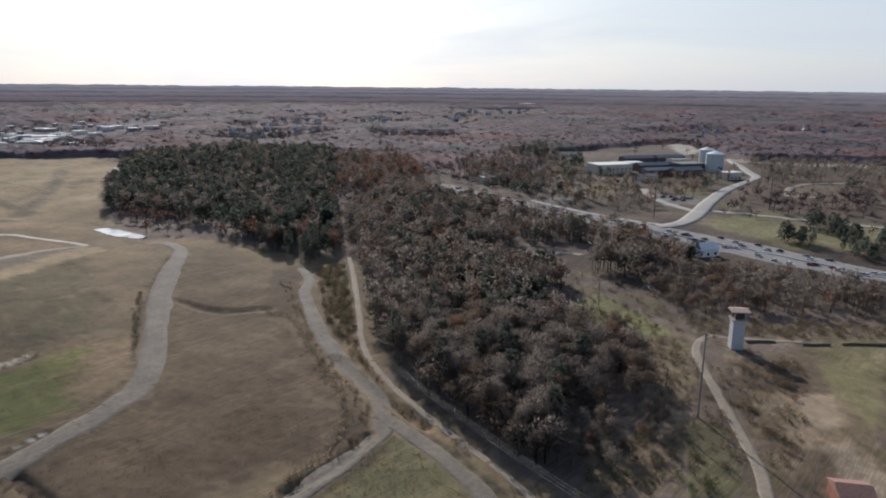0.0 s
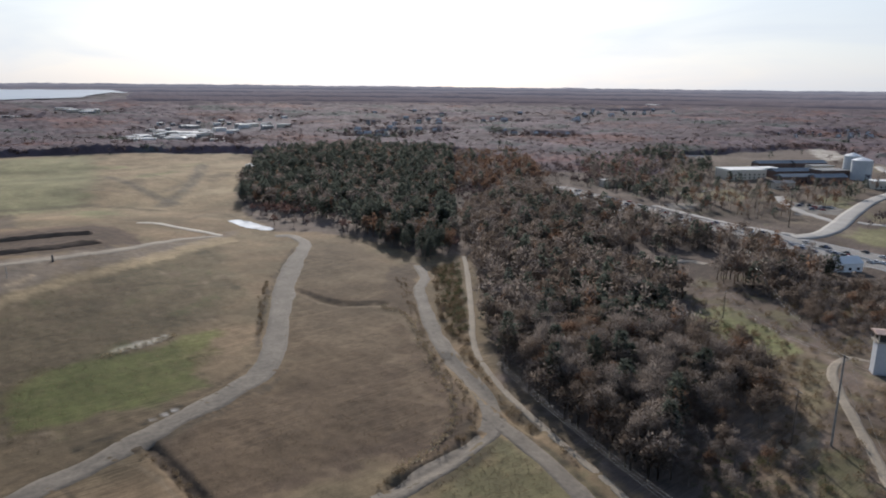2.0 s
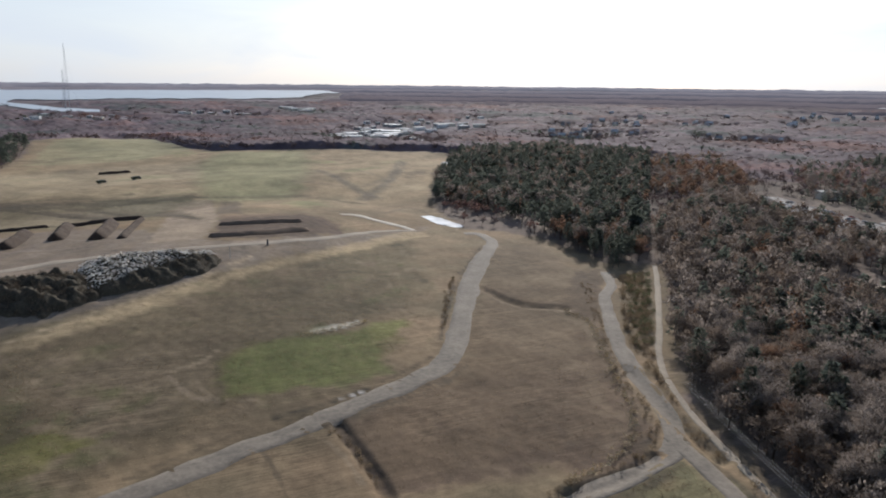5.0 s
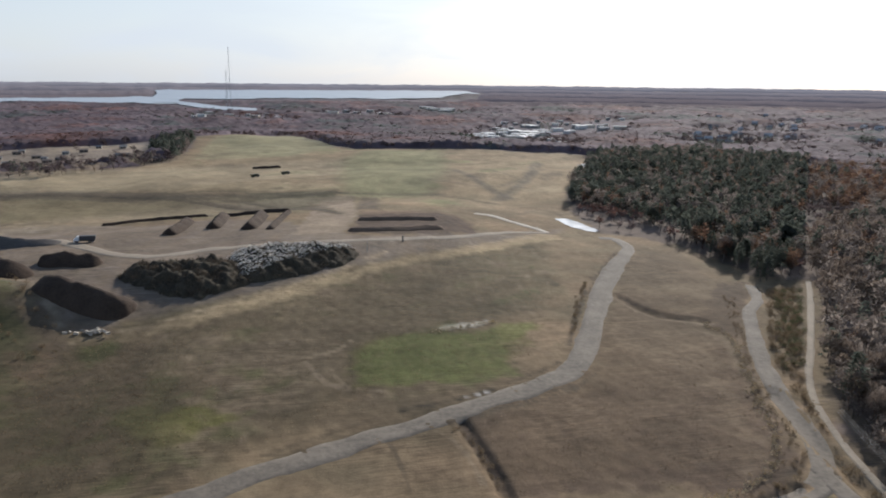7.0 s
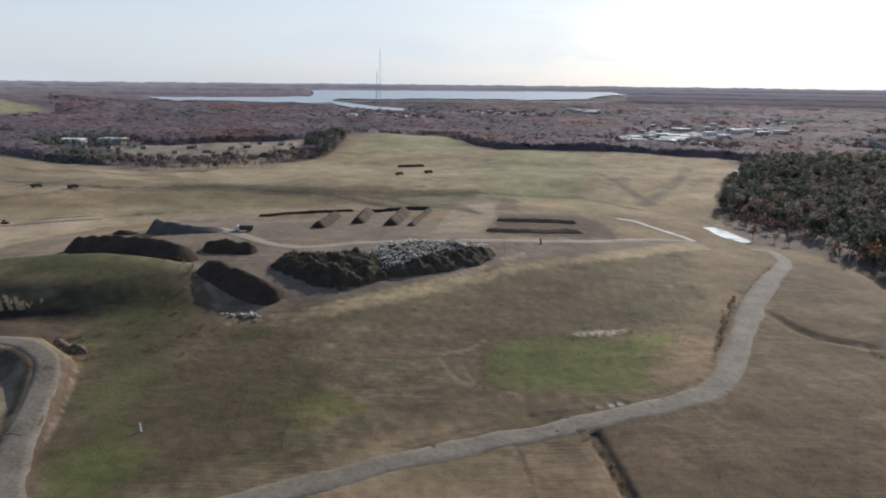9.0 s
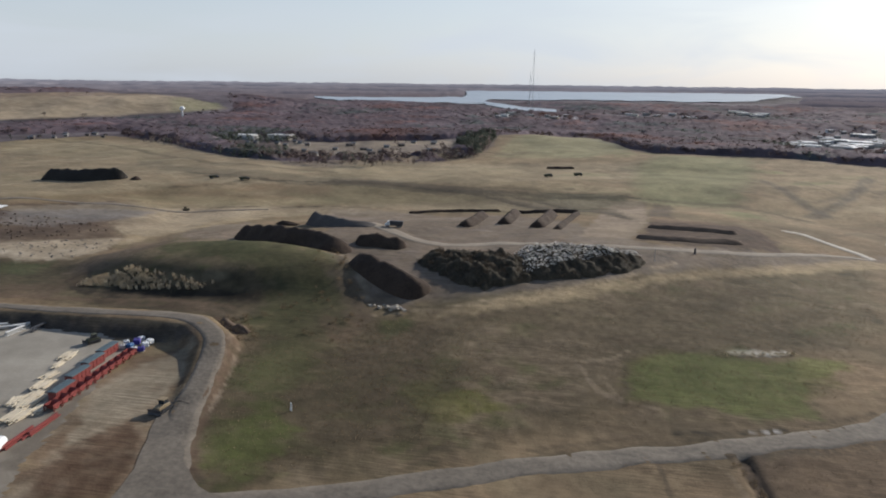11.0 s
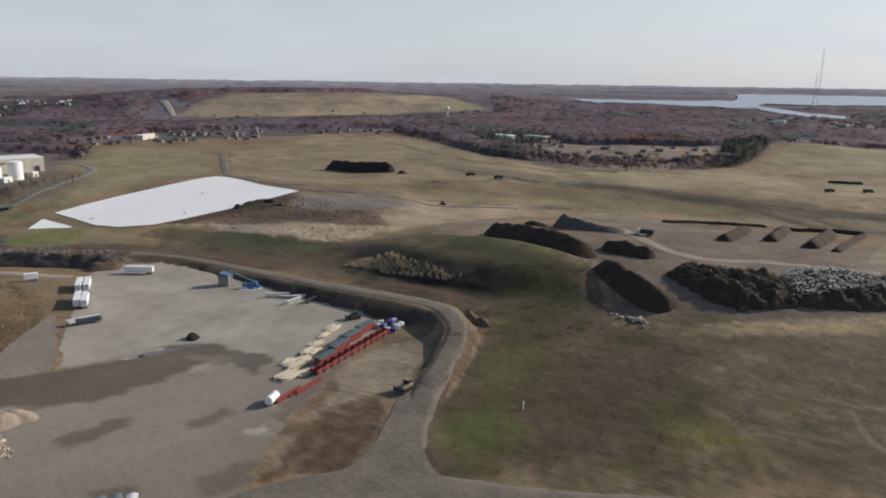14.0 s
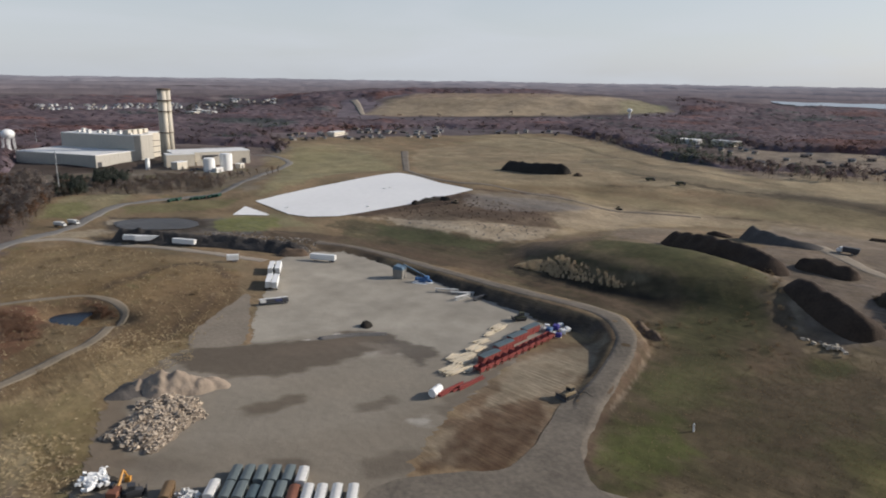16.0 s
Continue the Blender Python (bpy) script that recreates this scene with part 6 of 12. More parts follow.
PALE, MID, WET = (0.32, 0.288, 0.236), (0.19, 0.158, 0.12), (0.114, 0.092, 0.07)
apron("yard", ((-235.0, 115.5), (-229.8, 123.2), (-257.3, 139.6), (-293.4, 168.8), (-328.6, 190.2), (-345.7, 215.9), (-326.5, 238.1), (-254.0, 238.7), (-183.6, 230.4), (-158.1, 219.0), (-152.4, 194.3), (-144.0, 162.2), (-137.8, 140.5), (-129.9, 122.8), (-123.5, 112.9), (-113.4, 97.6), (-125.8, 83.7), (-162.6, 42.0), (-172.2, 41.9), (-179.7, 48.1), (-192.7, 53.8), (-207.0, 61.2), (-218.7, 69.3), (-226.5, 80.1), (-237.2, 94.1), (-242.0, 105.6)), (
    PALE,
    (((-216.0, 162.0), (-196.9, 143.3), (-178.0, 168.0), (-150.0, 182.0), (-113.4, 97.6), (-162.6, 40.0), (-179.5, 44.1), (-210.3, 60.1), (-245.7, 100.0), (-229.0, 124.0)), (0.228, 0.198, 0.156), 9, 0.9),
    (((-172.2, 40.0), (-192.7, 51.0), (-207.0, 59.2), (-218.7, 66.3), (-228.5, 79.0), (-239.2, 93.1), (-228.0, 92.0), (-212.0, 74.0), (-196.0, 66.0), (-180.0, 62.0), (-166.0, 52.0)), (0.17, 0.132, 0.094), 6, 0.85),
    (((-162.6, 44.0), (-178.0, 54.9), (-173.9, 73.3), (-160.4, 96.1), (-148.2, 119.5), (-146.3, 140.6), (-139.8, 140.4), (-121.0, 111.7), (-113.4, 97.6)), MID, 14, 0.5),
    (((-200.0, 112.0), (-186.0, 130.0), (-168.0, 150.0), (-160.0, 146.0), (-172.0, 118.0), (-186.0, 106.0)), (0.25, 0.215, 0.168), 8, 0.6),
    (((-236.7, 95.1), (-238.1, 106.6), (-229.6, 123.4), (-220.7, 141.1), (-218.1, 154.5), (-215.1, 162.7), (-210.1, 168.7), (-197.5, 169.1), (-192.3, 161.3), (-193.0, 140.0), (-195.1, 128.3), (-198.9, 115.0), (-206.5, 103.7), (-220.3, 97.2), (-228.4, 92.8)), WET, 3.5, 0.92),
    (((-204.1, 169.7), (-197.5, 170.1), (-188.0, 169.9), (-180.2, 173.4), (-173.3, 166.8), (-171.1, 158.3), (-184.1, 160.0), (-196.1, 157.3)), (0.118, 0.1, 0.082), 2, 0.9),
    (((-221.0, 128.0), (-213.0, 150.0), (-205.0, 161.0), (-201.0, 152.0), (-207.0, 134.0), (-214.0, 122.0)), (0.15, 0.118, 0.09), 5, 0.6),
    (((-202.0, 156.0), (-196.0, 163.0), (-186.0, 163.0), (-190.0, 156.0)), (0.22, 0.185, 0.15), 4, 0.6),
    (((-162.8, 121.0), (-160.4, 134.9), (-155.4, 133.4), (-156.6, 120.6)), WET, 2.5, 0.7),
    (((-185.0, 94.8), (-184.3, 104.1), (-179.4, 115.5), (-174.4, 111.6), (-176.6, 97.2)), (0.12, 0.095, 0.07), 3, 0.8),
    (((-214.0, 77.0), (-201.0, 90.5), (-203.5, 91.7), (-216.0, 79.0)), (0.07, 0.055, 0.042), 2, 0.9),
    (((-152.7, 87.5), (-147.7, 94.8), (-142.5, 92.3), (-147.9, 84.7)), WET, 3, 0.75),
    (((-136.9, 105.5), (-133.5, 114.5), (-127.1, 121.3), (-122.0, 110.6), (-128.9, 99.5)), WET, 4, 0.65),
    (((-179.3, 56.3), (-175.1, 69.5), (-160.8, 72.4), (-165.7, 59.7)), WET, 6, 0.45),
    (((-145.4, 140.6), (-151.3, 167.3), (-156.9, 201.6), (-157.5, 209.2), (-151.4, 191.5), (-142.5, 160.7), (-136.4, 136.8)), WET, 3, 0.6),
    # lit lip of the yard's low step, painted as a pale strip
    (((-220.5, 141.4), (-217.6, 154.8), (-215.3, 154.0), (-218.0, 142.0)), (0.62, 0.58, 0.52), 1.2, 0.9),
    (((-143.3, 129.4), (-142.5, 135.5), (-138.1, 132.5), (-139.2, 127.9)), (0.4, 0.37, 0.32), 2, 0.7),
), "grey gravel storage yard with damp stains")
patch("road_junction", ((-117.1, 164.8), (-111.5, 150.3), (-107.0, 132.1), (-115.5, 118.5), (-122.6, 105.4), (-122.1, 94.3), (-109.5, 87.7), (-78.9, 117.6), (-73.3, 136.4), (-85.0, 139.9), (-95.8, 148.0), (-106.0, 163.5), (-113.4, 179.4), (-121.8, 179.1)), GRAVEL_ROAD, "broad grey gravel junction below the yard", lift=0.2, ragged=0.5, grid=4.0, category="road", seed=41)
patch("tarp", ((-500.3, 277.6), (-506.2, 305.9), (-510.4, 342.2), (-511.7, 385.9), (-510.9, 435.8), (-483.0, 432.7), (-437.9, 422.3), (-395.2, 419.0), (-395.1, 393.9), (-395.8, 358.0), (-399.8, 333.2), (-403.7, 309.6), (-408.2, 292.7), (-424.1, 276.8), (-442.8, 272.0), (-472.0, 275.2)), mat("tarp_white", (0.85, 0.83, 0.79), rough=0.5, vary=0.05, size=5.0, bump=0.12), "white plastic sheeting over a landfill slope", lift=0.5, ragged=0.1, straight=True)
HIGHWAY = ((526.2, 466.9), (512.9, 433.0), (500.9, 392.0), (493.4, 351.3), (484.7, 315.9), (475.9, 283.3), (469.1, 254.2), (467.7, 229.9), (463.2, 193.0), (456.0, 162.4), (450.5, 135.0), (440.5, 105.6), (434.3, 80.0), (427.6, 54.6), (419.5, 30.5))
strip("highway", HIGHWAY, (24, 28, 32, 34, 34), ASPHALT, "grey busy highway with queued traffic", lift=0.3, ragged=0.1)
PAINT = mat("road_paint", (0.6, 0.58, 0.54), vary=0.2, size=1.0, bump=0.0)


def beside(line, off):
    """A plan line moved sideways by `off` metres."""
    p = spline(line, 12.0)
    d = np.gradient(p, axis=0)
    d /= np.hypot(d[:, 0], d[:, 1])[:, None]
    return tuple((a + e[1] * off, b - e[0] * off) for (a, b), e in zip(p, d))


for off, wide in ((-15.0, 0.35), (-1.6, 0.35), (1.6, 0.35), (15.0, 0.35)):
    strip("lane_marking", beside(HIGHWAY, off), wide, PAINT, "white painted edge line of the highway", lift=0.36, ragged=0.02)
strip("median_barrier", beside(HIGHWAY, 0.0), 1.2, mat("barrier_concrete", (0.5, 0.48, 0.44), vary=0.15, size=1.0), "low pale concrete barrier between the carriageways", lift=1.15, ragged=0.02, category="barrier")
PALE_ROAD = mat("pale_concrete_road", (0.36, 0.335, 0.3), vary=0.16, size=1.6, bump=0.2)
strip("road_frontage", ((512.2, 340.2), (505.2, 309.5), (496.6, 279.9), (490.7, 256.3), (485.2, 229.6), (485.1, 209.3)), 6.0, PALE_ROAD, "narrow pale road beside the highway", lift=0.45, ragged=0.2, seed=31)
strip("road_overpass", ((947.1, 320.3), (859.6, 276.6), (776.7, 232.3), (744.9, 227.8), (701.4, 228.6), (653.5, 224.9), (589.4, 213.6), (546.6, 204.0), (508.0, 197.4), (488.4, 199.9), (478.9, 206.5)), (7, 8, 9, 10, 10, 11, 12, 13, 14, 14, 12), PALE_ROAD, "pale concrete road climbing over the highway", lift=0.7, ragged=0.2)
strip("road_campus", ((635.0, 291.8), (599.1, 268.1), (575.1, 242.4), (559.9, 218.7), (550.9, 203.4)), (9, 8, 7, 7), PALE_ROAD, "pale campus road past a car park", lift=0.4, ragged=0.3, seed=32)
strip("road_loop", ((685.9, 149.0), (674.8, 169.6), (698.8, 179.6), (727.8, 181.5), (758.8, 171.7), (779.9, 146.3)), (6, 7, 7, 6), mat("lane_grit", (0.3, 0.255, 0.2), vary=0.25, size=1.0), "bare dirt loop in rough grass", lift=0.3, ragged=0.8, seed=33)
strip("road_lawn", ((640.0, 352.0), (612.0, 356.0), (590.0, 366.0)), 4.0, PALE_ROAD, "short pale drive across a lawn", lift=0.3, ragged=0.2, seed=34)
strip("track_rail", ((271.9, 310.3), (235.7, 264.9), (198.4, 220.4), (171.8, 188.2), (155.4, 157.5), (145.7, 130.3), (139.0, 107.1), (131.9, 84.9), (126.6, 76.3),), (3.2, 3.0, 2.8, 2.6, 2.4), DIRT, "worn dirt track beside the wood", lift=0.1, seed=7, step=4)
strip("lane_tower", ((296.8, 62.3), (283.8, 84.8), (281.1, 94.3), (260.6, 91.8), (235.5, 77.2), (206.5, 58.4), (186.2, 45.4), (170.3, 37.9), (164.7, 35.8),), (3, 3.4, 3.6, 3.6, 3.6), DIRT, "pale dirt lane past the guard tower", seed=8)
strip("road_plant", ((-449.1, 78.2), (-467.2, 93.0), (-480.3, 114.2), (-494.5, 137.7), (-528.1, 164.3), (-557.1, 190.2), (-567.0, 217.8), (-565.1, 249.9), (-557.7, 279.2), (-599.5, 323.2), (-646.7, 371.2), (-682.8, 413.1), (-723.6, 447.1), (-773.7, 460.3), (-818.1, 453.9)), (10, 9, 8, 8, 8, 8), mat("old_asphalt", (0.185, 0.172, 0.155), vary=0.22, size=1.5, bump=0.2), "grey road to the power plant", lift=0.2, ragged=0.9, seed=10)
strip("road_tarp", ((-737.8, 639.6), (-621.6, 541.0), (-510.0, 453.0), (-435.2, 433.4), (-386.1, 452.5), (-309.4, 465.9), (-238.7, 503.7),), (10, 9, 7, 6, 5, 4), GRAVEL_ROAD, "grey gravel road above the white sheeting", lift=0.2, seed=11)
strip("road_pad", ((-166.7, 445.6), (-87.9, 369.4), (-33.8, 377.1), (38.6, 379.9), (95.1, 399.5), (139.4, 426.2), (168.1, 429.4),), (9, 9, 8, 6, 5), DIRT, "pale dirt road across the compost pad", lift=0.1, seed=12)
strip("road_pad_spur", ((131.2, 481.6), (145.5, 472.0), (159.5, 450.7), (168.1, 431.4),), (7, 6, 5), mat("pale_gravel", (0.42, 0.37, 0.3), vary=0.2, size=1.5), "pale gravel spur on the hill", lift=0.15, seed=13)
strip("lane_trailers", ((-472.3, 106.0), (-461.7, 128.1), (-436.7, 142.8), (-409.5, 159.1), (-382.3, 171.0), (-351.8, 183.2), (-333.7, 190.4)), (6, 6, 7, 8), mat("lane_grit", (0.26, 0.22, 0.17)), "grey gravel lane below the parked trailers", lift=0.15, ragged=0.6, seed=42)
patch("ramp_yard", ((-274.8, 139.3), (-283.6, 152.8), (-257.8, 139.1), (-235.5, 125.4), (-231.0, 119.0), (-236.0, 110.0), (-242.0, 105.6), (-255.8, 114.2), (-268.6, 130.1)), mat("ramp_dirt", (0.2, 0.168, 0.13), vary=0.25, size=1.5, bump=0.4), "grey gravel ramp down to the yard", lift=0.16, ragged=0.7, grid=2.5, category="road", seed=14)
strip("lane_pond", ((-332.4, 60.1), (-326.8, 75.7), (-318.6, 93.5), (-307.0, 100.1), (-294.6, 101.7), (-288.6, 97.0), (-268.0, 81.4), (-258.3, 66.9), (-250.6, 54.4), (-245.3, 42.0)), (3.4, 3.2, 3.6, 4.2, 4.6), mat("pond_lane", (0.2, 0.165, 0.12), vary=0.3, size=1.0), "narrow gravel lane round a pond", ragged=0.8, seed=15)
strip("lane_far", ((564.2, 198.4), (567.2, 160.7), (573.0, 121.9), (584.8, 80.5)), (6, 6, 7), PALE_ROAD, "pale lane behind the hedges", lift=0.3, seed=17)
strip("lane_clearing", ((349.1, 236.1), (362.2, 230.1), (375.0, 221.5), (376.0, 209.9)), (9, 8, 6), mat("lane_grit", (0.26, 0.22, 0.17)), "gravel turnaround in the wood", lift=0.3, seed=18)
ROAD_LINES[-1] = (ROAD_LINES[-1][0], 14.0)
strip("road_hill", ((-1725.0, 1289.1), (-1632.5, 1239.7), (-1490.9, 1144.9),), (22, 18, 14), mat("lane_grit", (0.26, 0.22, 0.17)), "far gravel haul road up a hill", lift=1.5, seed=19, step=20)
patch("tarp_small", ((-469.8, 242.0), (-490.6, 263.4), (-458.7, 262.5), (-449.8, 261.1),), mat("tarp_white", (0.8, 0.8, 0.8)), "small piece of white plastic sheeting", lift=0.4, ragged=0.1, straight=True)

# ---------------------------------------------------------------- water
WATER = mat("water", (0.012, 0.02, 0.034), rough=0.25, vary=0.1, size=6.0, bump=0.05, spec=0.15)
# far water: reflected sky is put into the pale base colour
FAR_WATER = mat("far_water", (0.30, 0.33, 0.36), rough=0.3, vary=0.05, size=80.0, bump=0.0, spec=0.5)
WATERS = (
    ((-591.1, 3576.7), (-353.0, 3643.2), (-8.6, 3672.0), (399.9, 3689.9), (694.9, 3701.5), (913.5, 3633.3), (930.7, 3358.0), (859.8, 3363.8), (757.0, 3209.8), (664.7, 3019.9), (555.2, 2949.0), (386.0, 2910.4), (275.9, 2971.6), (132.4, 2927.5), (-6.8, 2963.8), (-143.3, 2881.1), (-276.3, 2845.4), (-373.6, 2904.8), (-384.0, 2780.0), (-347.2, 2601.0), (-418.7, 2612.7), (-463.7, 2695.7), (-505.6, 2982.9), (-521.8, 3169.3)),
    ((-1090.6, 2771.3), (-912.8, 2810.4), (-710.7, 2883.4), (-503.7, 3000.1), (-443.1, 2712.9), (-351.8, 2574.5), (-405.7, 2530.4), (-496.6, 2589.6), (-594.5, 2572.5), (-685.0, 2610.0), (-756.6, 2646.2), (-827.8, 2609.3), (-917.8, 2574.6), (-984.4, 2618.9)),
    ((-381.2, 2728.2), (-278.9, 2557.6), (-173.2, 2408.0), (-86.2, 2322.6), (-82.0, 2208.8), (-128.7, 2229.2), (-194.2, 2273.4), (-261.3, 2343.4), (-348.7, 2551.2)),
)
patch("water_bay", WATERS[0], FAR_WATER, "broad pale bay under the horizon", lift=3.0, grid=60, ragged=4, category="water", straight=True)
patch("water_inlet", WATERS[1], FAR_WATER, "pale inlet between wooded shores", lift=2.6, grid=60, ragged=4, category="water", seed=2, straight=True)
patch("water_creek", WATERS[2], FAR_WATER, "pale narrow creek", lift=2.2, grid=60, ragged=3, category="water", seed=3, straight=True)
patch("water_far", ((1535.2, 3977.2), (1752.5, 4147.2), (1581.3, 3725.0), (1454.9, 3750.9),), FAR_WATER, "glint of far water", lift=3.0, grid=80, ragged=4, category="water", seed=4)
# sky glint on shallow water, painted as a near-white base colour
GLINT = mat("painted_glint", (0.6, 0.62, 0.64), rough=0.15, vary=0.08, size=3.0, bump=0.03, spec=0.8)
patch("pond_silver", ((192.4, 479.1), (201.5, 478.3), (204.7, 457.7), (206.6, 433.4), (197.7, 432.2), (191.4, 451.7),), GLINT, "shallow silvery basin below the field", lift=0.25, ragged=0.4, category="water", seed=5)
patch("pond_small", ((328.1, 757.0), (349.8, 768.1), (331.1, 723.0), (320.0, 727.1),), GLINT, "small bright pond at the edge of the pines", lift=0.3, ragged=0.4, category="water", seed=6)
patch("pond_meadow", ((-307.3, 71.0), (-312.2, 80.1), (-308.0, 89.9), (-303.9, 92.5), (-299.8, 88.1), (-283.4, 74.2), (-288.6, 69.3)), WATER, "small dark blue pond in a hollow", level=1.6, ragged=0.4, category="water", seed=7)
patch("pond_hollow", ((-500.1, 168.1), (-500.1, 185.5), (-479.5, 207.2), (-456.9, 210.0), (-444.7, 195.7), (-461.1, 172.4), (-479.8, 164.0)), mat("mud_water", (0.07, 0.064, 0.058), rough=0.45, vary=0.2, size=4.0), "wide shallow grey basin behind the trailers", lift=0.3, ragged=0.6, category="water", seed=8)

# ---------------------------------------------------------------- building blocks
def box(bm, x0, x1, y0, y1, z0, z1, m=None):
    v = [bm.verts.new((x, y, z)) for z in (z0, z1) for x, y in ((x0, y0), (x1, y0), (x1, y1), (x0, y1))]
    for q in ((3, 2, 1, 0), (4, 5, 6, 7), (0, 1, 5, 4), (1, 2, 6, 5), (2, 3, 7, 6), (3, 0, 4, 7)):
        bm.faces.new([v[i] for i in q])
    if m is not None:
        bmesh.ops.transform(bm, matrix=m, verts=v)
    return v


def rod(bm, p, q, r0, r1=None, seg=8):
    """A tapered round bar from p to q."""
    r1 = r0 if r1 is None else r1
    p, q = Vector(p), Vector(q)
    d = (q - p).normalized()
    a = d.orthogonal().normalized()
    b = d.cross(a)
    rings = []
    for c, r in ((p, r0), (q, r1)):
        rings.append([bm.verts.new(c + (a * math.cos(6.28318 * k / seg) + b * math.sin(6.28318 * k / seg)) * r) for k in range(seg)])
    for k in range(seg):
        bm.faces.new((rings[0][k], rings[0][(k + 1) % seg], rings[1][(k + 1) % seg], rings[1][k]))
    bm.faces.new(rings[0][::-1])
    bm.faces.new(rings[1])


def prism(bm, outline, y0, y1, m=None):
    """An outline in x, z pushed along y."""
    a = [bm.verts.new((x, y0, z)) for x, z in outline]
    b = [bm.verts.new((x, y1, z)) for x, z in outline]
    n = len(outline)
    fs = [bm.faces.new(a), bm.faces.new(b[::-1])]
    for k in range(n):
        fs.append(bm.faces.new((a[k], b[k], b[(k + 1) % n], a[(k + 1) % n])))
    bmesh.ops.recalc_face_normals(bm, faces=fs)
    if m is not None:
        bmesh.ops.transform(bm, matrix=m, verts=a + b)


def part(name, bm, material, parent, label="", bevel=0.0, smooth_faces=False):
    if bevel:
        bmesh.ops.bevel(bm, geom=bm.edges[:], offset=bevel, segments=1, affect="EDGES")
    me = bpy.data.meshes.new(name)
    bm.to_mesh(me)
    bm.free()
    if smooth_faces:
        me.polygons.foreach_set("use_smooth", np.ones(len(me.polygons), bool))
    me.materials.append(material)
    ob = new(name, me)
    ob.parent = parent
    if label:
        ob["label"] = label
    return ob


def thing(name, label, category, group=""):
    ob = tagged(new(name), label, category, group)
    ob.empty_display_size = 0.5
    return ob


def on_ground(xy, turn=0.0, lift=0.0):
    return pose(xy[0], xy[1], ground(*xy) + lift, 0, 0, turn)


def heading(a, b):
    """Degrees by which +X is turned to point from a to b."""
    return math.degrees(math.atan2(b[1] - a[1], b[0] - a[0]))


WHITE = mat("white_paint", (0.78, 0.78, 0.76), rough=0.5, vary=0.08, size=1.0, bump=0.05)
OFF_WHITE = mat("weathered_white", (0.6, 0.59, 0.56), rough=0.6, vary=0.15, size=0.8, bump=0.1)
BLACK = mat("tyre_black", (0.025, 0.025, 0.027), rough=0.8, vary=0.2, size=0.3)
STEEL = mat("grey_steel", (0.32, 0.33, 0.34), rough=0.5, metal=0.3, vary=0.2, size=0.5, bump=0.1)
DARK_STEEL = mat("dark_steel", (0.07, 0.07, 0.075), rough=0.6, metal=0.2, vary=0.25, size=0.5, bump=0.1)
RED = mat("red_oxide", (0.23, 0.055, 0.048), rough=0.55, vary=0.3, size=0.8, bump=0.1, per_object=0.3)
TEAL = mat("slate_lid", (0.085, 0.115, 0.125), rough=0.45, vary=0.2, size=0.9, bump=0.1, per_object=0.5)
SLATE = mat("slate_paint", (0.17, 0.19, 0.19), rough=0.55, vary=0.2, size=0.9, bump=0.1, per_object=0.5)
RUST_STEEL = mat("rust_steel", (0.2, 0.085, 0.055), rough=0.8, vary=0.3, size=0.6, bump=0.2)
BLUE = mat("machine_blue", (0.05, 0.12, 0.26), rough=0.45, vary=0.2, size=0.5, bump=0.1)
GLASS = mat("dark_glass", (0.03, 0.035, 0.04), rough=0.1, vary=0.1, size=0.5, bump=0.0, spec=0.5)
LUMBER = mat("pale_lumber", (0.6, 0.52, 0.39), rough=0.8, vary=0.2, size=0.4, bump=0.2, per_object=0.5)
CONCRETE = mat("concrete", (0.38, 0.335, 0.275), rough=0.9, vary=0.2, size=0.7, bump=0.3, per_object=0.4)
MULCH = mat("mulch", (0.05, 0.034, 0.024), rough=1.0, vary=0.4, size=0.9, bump=0.8, coarse=6)
BRUSH = mat("brush", (0.055, 0.045, 0.03), rough=1.0, vary=0.5, size=1.2, bump=0.9, coarse=4)
SANDPILE = mat("sand_pile", (0.31, 0.245, 0.185), rough=0.95, vary=0.18, size=0.8, bump=0.5)


# ---------------------------------------------------------------- piles and windrows
def windrow(points, width, tall, material, label, seed=1, lumps=0.1, step=1.6, power=1.3, category="earth pile", fall=0.0):
    """A long heap along a plan line, rounded at both ends."""
    line = spline(points, step)
    n = len(line)
    d = np.gradient(line, axis=0)
    d /= np.hypot(d[:, 0], d[:, 1])[:, None] + 1e-9
    side = np.stack([d[:, 1], -d[:, 0]], 1)
    total = max(1.0, n * step)
    rng = np.random.RandomState(seed)
    m = 17
    verts, faces = [], []
    for i in range(n):
        s = min(i, n - 1 - i) * step / (width * 0.55)
        end = math.sqrt(max(0.0, 1 - (1 - min(1.0, s)) ** 2))
        for j in range(m):
            c = j / (m - 1) * 2 - 1
            w = width / 2 * (0.35 + 0.65 * end)
            x, y = line[i] + side[i] * c * w
            h = tall * max(0.0, 1 - abs(c) ** power) * end * (1 - fall * i / n)
            h *= 1 + lumps * float(ripple(x, y, 13, seed)) + 0.5 * lumps * float(ripple(x, y, 5, seed + 9)) + 0.4 * lumps * rng.uniform(-1, 1)
            verts.append((x + rng.uniform(-0.2, 0.2), y + rng.uniform(-0.2, 0.2), h - (0.3 if abs(c) == 1 or i in (0, n - 1) else 0.0)))
    v = np.array(verts)
    base = height(v[:, 0], v[:, 1])
    cx, cy = line[n // 2]
    v[:, 2] += base
    for i in range(n - 1):
        for j in range(m - 1):
            k = i * m + j
            faces.append((k, k + 1, k + m + 1, k + m))
    ob = mesh_object("windrow", v, faces, material)
    if sum(p.normal.z for p in ob.data.polygons) < 0:
        ob.data.flip_normals()
    return tagged(ob, label, category)


